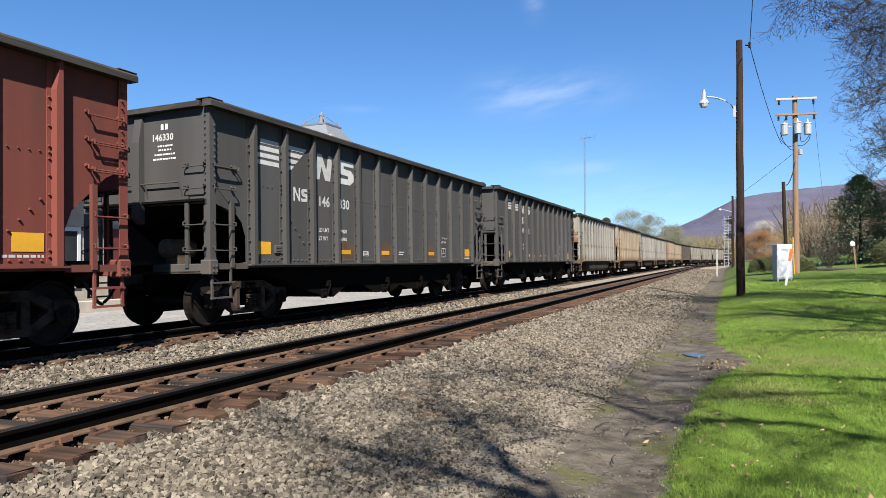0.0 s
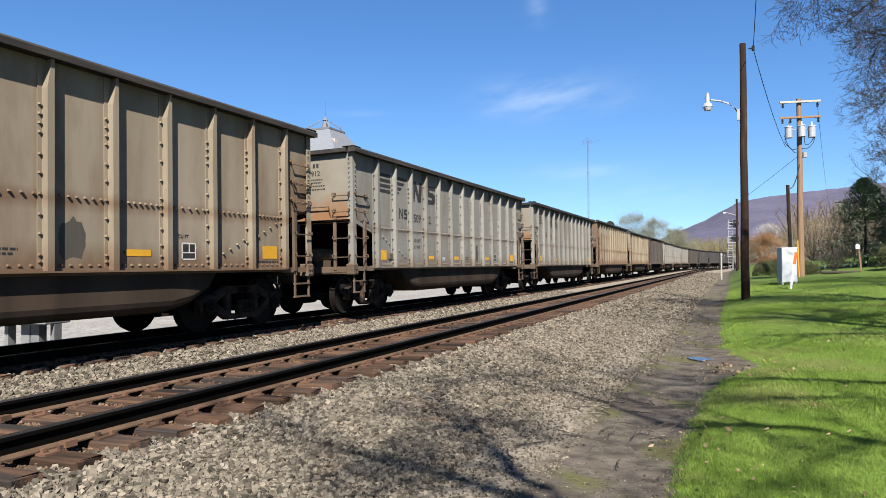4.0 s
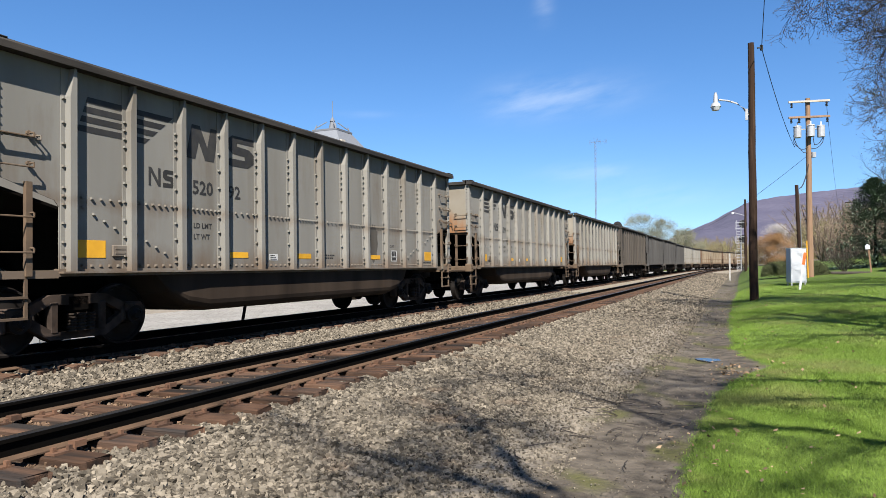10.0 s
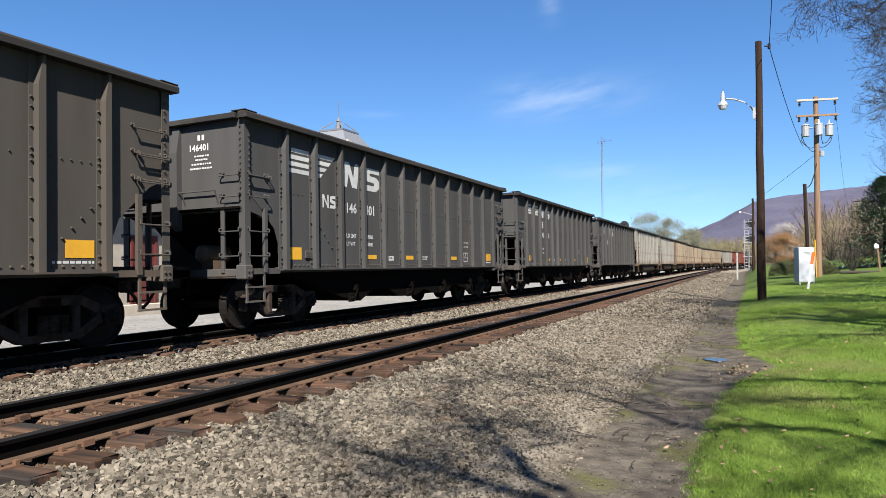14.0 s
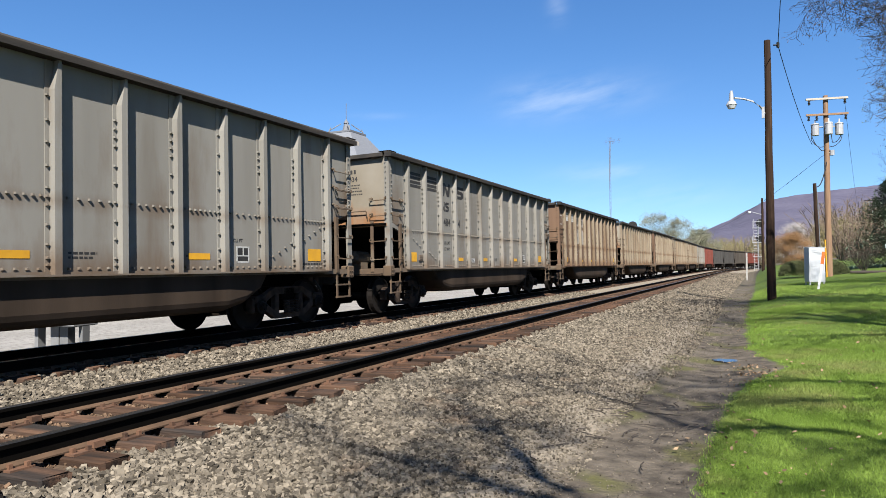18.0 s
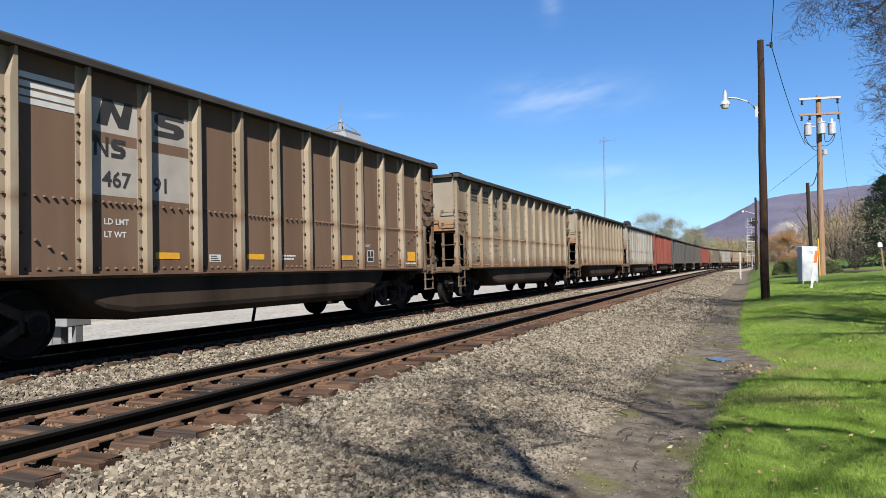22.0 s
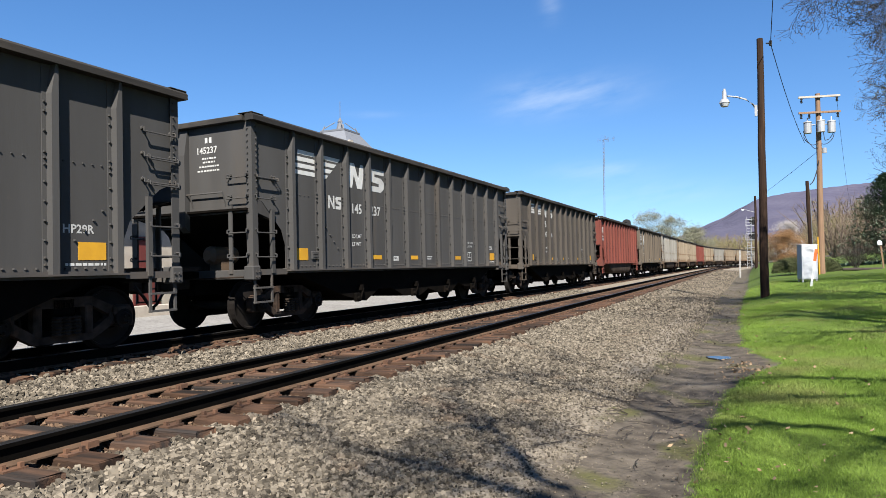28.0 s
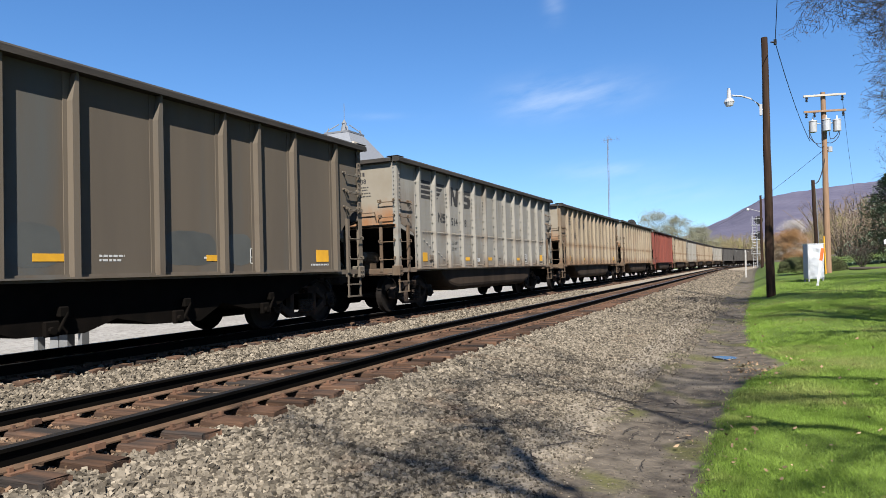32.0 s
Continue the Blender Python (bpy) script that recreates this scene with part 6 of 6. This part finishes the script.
        pts.append((u * rx, v * ry, max(0.04, edge * h * f)))
    part("foliage", leaf_mesh("foliage", pts, 0.055, hedge_green, rnd, 2), None, bush)
    return bush


clipped("hedge", 3.1, 47.0, 1.85, 0.8, 0.95, "low clipped dark-green hedge behind the cabinet", 41, 4)
clipped("yew_bush", 8.9, 44.5, 1.35, 1.2, 1.5, "rounded clipped yew on the lawn", 42)


def twig_shrub(x, y, h, seed):
    rnd = random.Random(seed)
    out, tips = ([], []), []
    for k in range(9):
        a = k * 0.7
        grow(rnd, Vector((0, 0, 0)), Vector((math.cos(a) * 0.8, math.sin(a) * 0.8, 1)), h * 0.8, 0.025, 1, 3, out, tips)
    sh = thing("shrub", None, None, "leafless grey twiggy shrub in a log-edged bed", "shrub", at=pose(x, y, height(x, y)))
    part("stem_clump", raw("stem_clump", *out, bark), None, sh)
    return sh


twig_shrub(5.7, 46.5, 1.5, 51)


def edging_log(x, y):
    bm = bmesh.new()
    rod(bm, (-1.0, 0, 0.06), (1.0, 0.15, 0.06), 0.09, 9)
    return thing("edging_log", bm, bark, "old log edging the shrub bed", "log", at=pose(x, y, height(x, y)))


edging_log(5.8, 44.6)

# ---- poles, wires and trackside things ----


def wire(name, pts, r, parent=None, sag=0.0, label="", n=14):
    """A hanging cable between the given places."""
    path = []
    for a, b in zip(pts, pts[1:]):
        a, b = Vector(a), Vector(b)
        for i in range(n):
            f = i / n
            path.append(a.lerp(b, f) - Vector((0, 0, 4 * sag * f * (1 - f))))
    path.append(Vector(pts[-1]))
    verts, faces = [], []
    tube(verts, faces, path, [r] * len(path), 5)
    me = raw(name, verts, faces, cable_black)
    if parent:
        return part(name, me, None, parent, label)
    return tagged(new(name, me), label, "cable")


def tapered_pole(bm, h, r0, r1, seed):
    rnd = random.Random(seed)
    rings = []
    for i in range(13):
        f = i / 12
        r = r0 + (r1 - r0) * f
        ox, oy = rnd.gauss(0, 0.008), rnd.gauss(0, 0.008)
        rings.append([bm.verts.new((ox + r * math.cos(a), oy + r * math.sin(a), -0.3 + f * (h + 0.3))) for a in np.linspace(0, 2 * math.pi, 14, endpoint=False)])
    for a, b in zip(rings, rings[1:]):
        for k in range(14):
            bm.faces.new((a[k], a[(k + 1) % 14], b[(k + 1) % 14], b[k]))
    bm.faces.new(rings[-1])
    bm.faces.new(rings[0][::-1])


def street_light_pole(x, y, h):
    base = height(x, y)
    pole = thing("street_lamp", None, None, "dark creosoted wooden pole with a curved street-lamp arm", "street lamp", at=pose(x, y, base))
    bm = bmesh.new()
    tapered_pole(bm, h, 0.165, 0.115, 1)
    part("pole", bm, pole_wood, pole)
    # the arm reaches over the path, square to the view
    z = h * 0.745
    dx, dy = -math.cos(radians(24)), -math.sin(radians(24))
    pts = [Vector((dx * d, dy * d, z + e)) for d, e in ((0.15, -0.28), (0.3, -0.02), (0.6, 0.2), (0.95, 0.3), (1.3, 0.33))]
    verts, faces = [], []
    tube(verts, faces, pts, [0.035] * 5, 8)
    arm = part("lamp_arm", raw("lamp_arm", verts, faces, galv, True), None, pole, "curved galvanised arm")
    bm = bmesh.new()
    box(bm, -0.05, 0.05, -0.05, 0.05, -0.42, 0.02)
    part("bracket", bm, galv, pole, at=Matrix.Translation((dx * 0.2, dy * 0.2, z - 0.05)))
    bm = bmesh.new()
    rod(bm, (0, 0, -0.02), (0, 0, 0.32), 0.09, 12, 0.07)
    rod(bm, (0, 0, -0.16), (0, 0, -0.02), 0.2, 14, 0.14)
    rod(bm, (0, 0, 0.32), (0, 0, 0.4), 0.05, 8)
    head = part("lamp_head", bm, galv, pole, "grey luminaire housing", Matrix.Translation((dx * 1.42, dy * 1.42, z + 0.22)))
    bm = bmesh.new()
    rod(bm, (0, 0, -0.3), (0, 0, -0.16), 0.13, 14, 0.19)
    glass = surf("prismatic_lens", (0.6, 0.62, 0.62), (0.45, 0.47, 0.48), 20, 0.25, bump=0.3)
    part("lens", bm, glass, head, "ribbed clear lens")
    bm = bmesh.new()
    rod(bm, (0.12, 0, 0), (0.3, 0.05, 0), 0.03, 7)
    rod(bm, (0.28, 0.05, -0.1), (0.28, 0.05, 0.1), 0.055, 9)
    part("insulator", bm, cable_black, pole, at=Matrix.Translation((0.1, 0, h - 0.22)))
    return Vector((x + 0.38, y, base + h - 0.25))


LAMP_TOP = street_light_pole(0.465, 28.7, 10.15)


def transformer_pole(x, y, h):
    base = height(x, y)
    pole = thing("utility_pole", None, None, "pale wooden utility pole with two crossarms and three transformers", "utility pole", at=pose(x, y, base, rz=12))
    bm = bmesh.new()
    tapered_pole(bm, h, 0.185, 0.13, 2)
    part("pole", bm, new_wood, pole)
    for i, z in enumerate((h - 0.22, h - 1.15)):
        bm = bmesh.new()
        box(bm, -1.12, 1.12, -0.25, -0.15, z - 0.06, z + 0.06, 0.008)
        arm = part("crossarm", bm, new_wood if i else pale_arm, pole)
        for dx in ((-0.95, 0.95) if i == 0 else (-0.98, -0.55, 0.98)):
            bm = bmesh.new()
            rod(bm, (dx, -0.2, z - 0.34), (dx, -0.2, z - 0.06), 0.045, 8)
            for k in range(3):
                rod(bm, (dx, -0.2, z - 0.32 + k * 0.09), (dx, -0.2, z - 0.29 + k * 0.09), 0.075, 9)
            part("insulator", bm, cable_black, arm)
    for dx, dy in ((-0.62, -0.1), (0.02, -0.38), (0.66, -0.1)):
        bm = bmesh.new()
        rod(bm, (dx, dy, h - 2.35), (dx, dy, h - 1.72), 0.21, 16)
        rod(bm, (dx, dy, h - 1.72), (dx, dy, h - 1.66), 0.235, 16, 0.2)
        can = part("transformer", bm, galv, pole, "pale grey cylindrical transformer")
        bm = bmesh.new()
        rod(bm, (dx, dy, h - 1.66), (dx, dy, h - 1.42), 0.05, 8, 0.03)
        part("bushing", bm, white_paint, can)
        bm = bmesh.new()
        rod(bm, (dx * 0.3, dy * 0.3, h - 1.85), (dx, dy, h - 1.85), 0.035, 6)
        part("bracket", bm, galv, can)
    wire("cable", [(-0.82, -0.15, h - 1.8), (-0.85, -0.15, h - 2.6), (-0.1, -0.15, h - 2.95)], 0.02, pole, 0.25)
    wire("cable", [(-0.85, -0.1, h - 2.2), (-0.5, -0.15, h - 3.0), (-0.1, -0.15, h - 3.2)], 0.02, pole, 0.15)
    wire("cable", [(0.86, -0.1, h - 1.9), (0.7, -0.15, h - 2.7), (0.1, -0.15, h - 3.0)], 0.02, pole, 0.15)
    wire("cable", [(0.2, -0.2, h - 2.3), (0.3, -0.2, h - 2.8), (0.86, -0.1, h - 2.1)], 0.02, pole, 0.2)
    bm = bmesh.new()
    rod(bm, (0.25, -0.1, h - 3.55), (0.25, -0.1, h - 3.25), 0.13, 10)
    rod(bm, (0.1, -0.1, h - 3.4), (0.25, -0.1, h - 3.4), 0.03, 6)
    part("meter_can", bm, galv, pole)
    return Vector((x, y, base))


TP = transformer_pole(3.76, 44.7, 10.65)


def stub_pole(x, y, h):
    pole = thing("utility_pole", None, None, "short dark weathered pole with a cable riser", "utility pole", at=pose(x, y, height(x, y), ry=-1.5))
    bm = bmesh.new()
    tapered_pole(bm, h, 0.11, 0.095, 3)
    part("pole", bm, pole_wood, pole)
    bm = bmesh.new()
    rod(bm, (0.12, -0.05, 0), (0.11, -0.05, h - 0.5), 0.022, 7)
    part("conduit", bm, mast_grey, pole)
    bm = bmesh.new()
    rod(bm, (0.38, -0.1, -0.2), (0.38, -0.1, 2.2), 0.04, 8)
    part("guy_marker", bm, yellow_mark, pole, "yellow guy-wire guard")
    return Vector((x, y, height(x, y) + h))


SP = stub_pole(3.2, 44.0, 5.5)
wire("overhead_cable", [LAMP_TOP, TP + Vector((-0.75, -0.3, 7.75))], 0.015, None, 0.35, "black service cable between the poles")
wire("overhead_cable", [LAMP_TOP, (0.9, 14.0, 14.0), (1.1, -12.0, 14.5)], 0.014, None, 0.2, "black service cable leaving the lamp pole overhead")
wire("overhead_cable", [TP + Vector((-0.1, 0, 7.2)), (-9.0, 120.0, 6.5)], 0.012, None, 0.9, "thin line running on beyond the poles")
wire("overhead_cable", [TP + Vector((0.95, -0.2, 10.1)), (13.0, 110.0, 9.5)], 0.010, None, 0.9, "thin line running on beyond the poles")
wire("overhead_cable", [TP + Vector((0.1, 0, 7.4)), SP - Vector((0, 0, 0.2))], 0.03, None, 0.5, "slack cable down to the short pole")


def cabinet(x, y):
    cab = thing("signal_cabinet", None, None, "white-painted steel equipment cabinet on short legs", "cabinet", at=pose(x, y, height(x, y), rz=20))
    bm = bmesh.new()
    box(bm, -0.37, 0.37, -0.28, 0.28, 0.12, 1.80, 0.02)
    part("body", bm, white_paint, cab)
    bm = bmesh.new()
    box(bm, -0.33, 0.33, -0.3, -0.282, 0.18, 1.74, 0.006)
    door = part("door", bm, white_paint, cab)
    bm = bmesh.new()
    box(bm, 0.22, 0.26, -0.33, -0.3, 0.9, 1.05)
    part("handle", bm, galv, door)
    for k in range(4):
        bm = bmesh.new()
        box(bm, -0.14, 0.14, -0.308, -0.302, 1.45 + 0.04 * k, 1.465 + 0.04 * k)
        part("louver", bm, galv, door)
    for sx in (-0.32, 0.32):
        for sy in (-0.22, 0.22):
            bm = bmesh.new()
            box(bm, sx - 0.03, sx + 0.03, sy - 0.03, sy + 0.03, -0.05, 0.12)
            part("leg", bm, galv, cab)
    bm = bmesh.new()
    box(bm, -0.4, 0.4, -0.3, 0.3, 1.80, 1.83, 0.01)
    part("roof", bm, white_paint, cab)
    return cab


cabinet(2.50, 37.0)


def marker_stake(x, y, h, lean, label, mat=white_paint, tip=True):
    st = thing("marker_stake", None, None, label, "marker stake", at=pose(x, y, height(x, y), ry=lean))
    bm = bmesh.new()
    box(bm, -0.045, 0.045, -0.012, 0.012, -0.1, h)
    part("stake", bm, mat, st)
    if tip:
        bm = bmesh.new()
        box(bm, -0.06, 0.06, -0.02, 0.02, h * 0.68, h + 0.02)
        part("marker_sleeve", bm, orange_mark, st, "orange reflective sleeve")
    return st


marker_stake(2.36, 33.0, 1.62, 8, "leaning white marker stake with an orange top")


def birdhouse(x, y):
    b = thing("birdhouse", None, None, "small white birdhouse on a grey wooden stake", "birdhouse", at=pose(x, y, height(x, y), ry=-5))
    bm = bmesh.new()
    box(bm, -0.04, 0.04, -0.04, 0.04, -0.1, 1.35)
    part("stake", bm, new_wood, b)
    bm = bmesh.new()
    prism(bm, [(-0.11, 0), (0.11, 0), (0.11, 0.2), (0, 0.3), (-0.11, 0.2)], "y", -0.1, 0.1)
    part("house", bm, white_paint, b, at=Matrix.Translation((-0.05, 0, 1.32)))
    return b


birdhouse(6.95, 45.5)


post_paint = surf("weathered_post_paint", (0.36, 0.35, 0.33), (0.26, 0.25, 0.235), 6, 0.8, bump=0.1)


def whistle_post(x, y):
    p = thing("whistle_post", None, None, "slim white-painted trackside post", "post", at=pose(x, y, height(x, y)))
    bm = bmesh.new()
    box(bm, -0.075, 0.075, -0.075, 0.075, -0.2, 2.62, 0.01)
    part("post", bm, post_paint, p)
    return p


whistle_post(-0.97, 70.0)


def signal_mast(x, y, h, label, cage=True, heads=2):
    s = thing("railway_signal", None, None, label, "railway signal", at=pose(x, y, height(x, y)))
    bm = bmesh.new()
    rod(bm, (0, 0, -0.2), (0, 0, h), 0.07, 9)
    part("mast", bm, galv, s)
    for i in range(heads):
        z = h - 0.55 - i * 2.3
        bm = bmesh.new()
        rod(bm, (0.35, -0.12, z), (0.35, -0.09, z), 0.62, 18)
        hd = part("target", bm, cable_black, s, "round black signal target")
        for k in range(3):
            bm = bmesh.new()
            a = math.pi / 2 + k * 2.094
            rod(bm, (0.35 + 0.3 * math.cos(a), -0.36, z + 0.3 * math.sin(a)), (0.35 + 0.3 * math.cos(a), -0.12, z + 0.3 * math.sin(a)), 0.11, 10)
            part("lens_hood", bm, cable_black, hd)
    if cage:
        for sx in (-0.55, 0.1):
            bm = bmesh.new()
            box(bm, sx - 0.025, sx + 0.025, -0.3, -0.25, 0, h + 0.1)
            part("ladder_stile", bm, galv, s)
        for k in range(int(h / 0.45)):
            bm = bmesh.new()
            box(bm, -0.55, 0.1, -0.3, -0.26, 0.3 + k * 0.45, 0.36 + k * 0.45)
            part("rung", bm, galv, s)
        for k in range(3):
            bm = bmesh.new()
            z = h - 0.4 - k * 2.2
            box(bm, -0.75, 0.75, -0.45, 0.4, z - 0.95, z - 0.88)
            for sx in (-0.75, 0.72):
                box(bm, sx, sx + 0.03, -0.45, -0.42, z - 0.9, z + 0.1)
            box(bm, -0.75, 0.75, -0.45, -0.42, z + 0.05, z + 0.1)
            part("platform", bm, galv, s)
    return s


signal_mast(0.05, 113.0, 7.9, "tall galvanised railway signal with ladder and caged platforms")
signal_mast(-15.6, 92.0, 7.6, "railway signal standing behind the train", False, 1)


def plain_pole(x, y, h, r, label, lamp=False):
    p = thing("utility_pole", None, None, label, "utility pole", at=pose(x, y, height(x - drift(y), y)))
    bm = bmesh.new()
    tapered_pole(bm, h, r, r * 0.7, int(y))
    part("pole", bm, pole_wood, p)
    if lamp:
        bm = bmesh.new()
        rod(bm, (0, 0, h - 1.9), (-1.25, -0.3, h - 1.5), 0.03, 6)
        part("lamp_arm", bm, galv, p)
        bm = bmesh.new()
        bmesh.ops.create_icosphere(bm, subdivisions=2, radius=0.15, matrix=Matrix.Translation((-1.35, -0.3, h - 1.6)))
        part("globe", bm, white_paint, p, "white street-lamp globe", smooth=True)
    else:
        bm = bmesh.new()
        box(bm, -1.1, 1.1, -0.1, 0.0, h - 0.35, h - 0.22)
        part("crossarm", bm, pole_wood, p)
    return p


plain_pole(0.55, 84.0, 8.3, 0.16, "brown wooden pole with a small globe lamp", True)
plain_pole(14.2, 105.0, 7.6, 0.16, "far wooden pole with a crossarm beyond the trees")




def radio_tower(x, y, h):
    tw = thing("radio_tower", None, None, "slender guyed lattice radio mast with antennas", "radio tower", at=pose(x, y, 0))
    legs = [Vector((0.18 * math.cos(a), 0.18 * math.sin(a), 0)) for a in (0, 2.094, 4.189)]
    for l0 in legs:
        bm = bmesh.new()
        rod(bm, l0, l0 + Vector((0, 0, h)), 0.03, 5)
        part("leg", bm, mast_grey, tw)
    for f in range(3):
        bm = bmesh.new()
        a, b = legs[f], legs[(f + 1) % 3]
        for k in range(int(h / 0.8)):
            z = k * 0.8
            p, q = (a, b) if k % 2 else (b, a)
            rod(bm, p + Vector((0, 0, z)), q + Vector((0, 0, z + 0.8)), 0.014, 4)
        part("lacing", bm, mast_grey, tw)
    for dx, z, n in ((-0.9, h - 0.2, 3), (0.9, h - 0.2, 3), (0.0, h + 0.3, 4), (2.2, h - 0.1, 3)):
        bm = bmesh.new()
        rod(bm, (0, 0, z), (dx, 0, z), 0.025, 5)
        for k in range(n):
            rod(bm, (dx - 0.3 + 0.25 * k, 0, z - 0.5), (dx - 0.3 + 0.25 * k, 0, z + 0.5), 0.018, 4)
        part("antenna", bm, mast_grey, tw)
    bm = bmesh.new()
    rod(bm, (0.5, -0.3, 5.5), (0.5, -0.3, 9.0), 0.12, 7)
    part("side_antenna", bm, mast_grey, tw)
    return tw


radio_tower(-28.3, 143.0, 28.0)

# ---- beyond the train ----


def station(x0, x1, y0, y1):
    """Old station house across the lot: only its tower roof stands above the cars."""
    st = thing("station_house", None, None, "old station house with a slate tower roof and finial", "building", at=pose(0, 0, -0.3))
    for name, a in (("front", (x1 - 0.3, x1, y0, y1)), ("back", (x0, x0 + 0.3, y0, y1)), ("side", (x0 + 0.3, x1 - 0.3, y0, y0 + 0.3)), ("side", (x0 + 0.3, x1 - 0.3, y1 - 0.3, y1))):
        bm = bmesh.new()
        box(bm, *a, 0, 4.6)
        part("wall", bm, brick_wall, st)
    bm = bmesh.new()
    r0, r1 = x0 - 0.8, x1 + 0.8
    m = (x0 + x1) / 2
    pts = [bm.verts.new(p) for p in ((r0, y0 - 0.8, 4.6), (r1, y0 - 0.8, 4.6), (r1, y1 + 0.8, 4.6), (r0, y1 + 0.8, 4.6), (m, y0 + 4, 7.2), (m, y1 - 4, 7.2))]
    for f in ((0, 1, 4), (1, 2, 5, 4), (2, 3, 5), (3, 0, 4, 5), (3, 2, 1, 0)):
        bm.faces.new([pts[i] for i in f])
    part("roof", bm, slate, st, "grey slate hip roof")
    frame_m, pane_m = white_paint, surf("dark_window_glass", (0.03, 0.035, 0.04), (0.05, 0.055, 0.06), 1, 0.08, bump=0)
    trim_red = surf("maroon_trim", (0.16, 0.04, 0.035), (0.13, 0.035, 0.03), 2, 0.6, bump=0)
    k = 0
    yy = y0 + 1.2
    while yy < y1 - 1.6:
        bm = bmesh.new()
        door = k % 3 == 1
        z0 = 0.0 if door else 1.0
        for a in ((yy, yy + 0.12, z0, 3.0), (yy + 1.2, yy + 1.32, z0, 3.0), (yy, yy + 1.32, 3.0, 3.15), (yy, yy + 1.32, z0 - 0.12, z0)):
            box(bm, x1, x1 + 0.06, *a)
        w = part("door" if door else "window", bm, trim_red if door else frame_m, st)
        bm = bmesh.new()
        box(bm, x1 + 0.004, x1 + 0.02, yy + 0.12, yy + 1.2, z0, 3.0)
        part("panel" if door else "pane", bm, trim_red if door else pane_m, w)
        yy += 2.6
        k += 1
    # tower roof with a railed deck and finial
    cx, cy = -25.35, 37.95
    bm = bmesh.new()
    lo = [bm.verts.new((cx + a * 3.4, cy + b * 3.4, 7.6)) for a, b in ((-1, -1), (1, -1), (1, 1), (-1, 1))]
    hi = [bm.verts.new((cx + a * 0.95, cy + b * 0.95, 10.9)) for a, b in ((-1, -1), (1, -1), (1, 1), (-1, 1))]
    for i in range(4):
        bm.faces.new((lo[i], lo[(i + 1) % 4], hi[(i + 1) % 4], hi[i]))
    bm.faces.new(hi)
    bm.faces.new(lo[::-1])
    part("tower_roof", bm, slate, st, "steep grey slate tower roof")
    bm = bmesh.new()
    box(bm, cx - 3.0, cx + 3.0, cy - 3.0, cy + 3.0, 4.6, 7.6)
    part("tower", bm, brick_wall, st)
    bm = bmesh.new()
    box(bm, cx - 0.98, cx + 0.98, cy - 0.98, cy + 0.98, 10.9, 11.02)
    deck = part("deck", bm, slate, st, "dark railed roof deck")
    bm = bmesh.new()
    for sx, sy in ((-1, -1), (1, -1), (1, 1), (-1, 1)):
        rod(bm, (cx + sx * 0.85, cy + sy * 0.85, 11.02), (cx + sx * 0.75, cy + sy * 0.75, 11.35), 0.05, 6, 0.03)
        rod(bm, (cx + sx * 0.8, cy + sy * 0.8, 11.15), (cx + sx * 0.25, cy + sy * 0.25, 11.65), 0.035, 5)
    part("cresting", bm, slate, deck)
    bm = bmesh.new()
    rod(bm, (cx, cy, 11.0), (cx, cy, 11.7), 0.32, 8, 0.14)
    rod(bm, (cx, cy, 11.7), (cx, cy, 12.0), 0.2, 8, 0.03)
    rod(bm, (cx, cy, 11.9), (cx, cy, 13.1), 0.02, 5)
    part("finial", bm, slate, deck, "pale metal finial with a spike")
    bm = bmesh.new()
    box(bm, cx + 1.4, cx + 1.75, cy - 1.5, cy - 1.1, 8.8, 10.1)
    part("chimney", bm, brick_wall, st)
    return st


station(-31.0, -22.5, 15.0, 41.0)


box_grey = surf("grey_box_paint", (0.22, 0.225, 0.23), (0.16, 0.165, 0.17), 4, 0.6, bump=0.05)


def power_box(x, y):
    b = thing("equipment_box", None, None, "grey steel equipment box on posts beside the far track", "equipment box", at=pose(x, y, height(x, y), rz=10))
    bm = bmesh.new()
    box(bm, -0.65, 0.65, -0.35, 0.35, 0.62, 1.75, 0.02)
    body = part("body", bm, box_grey, b)
    for k in range(5):
        for dx in (-0.3, 0.1):
            bm = bmesh.new()
            box(bm, dx - 0.12, dx + 0.12, -0.36, -0.352, 1.35 + 0.05 * k, 1.37 + 0.05 * k)
            part("louver", bm, dark_iron, body)
    for dx, w in ((-0.6, 0.05), (-0.1, 0.11), (0.15, 0.11), (0.6, 0.05)):
        bm = bmesh.new()
        box(bm, dx - w, dx + w, -0.1, 0.1, -0.1, 0.62)
        part("post", bm, box_grey, b)
    return b


power_box(-13.9, 9.6)
marker_stake(-12.6, 14.4, 0.9, 12, "thin dark leaning rod in the far gravel", dark_iron, False)


def retaining_strip(x, y0, y1):
    bm = bmesh.new()
    box(bm, x - 0.3, x, y0, y1, -0.4, 0.15, 0.02)
    return thing("kerb_wall", bm, brick_wall, "low pale kerb wall across the lot", "kerb", at=pose(0, 0, 0))


retaining_strip(-21.0, 5.0, 60.0)

motions()
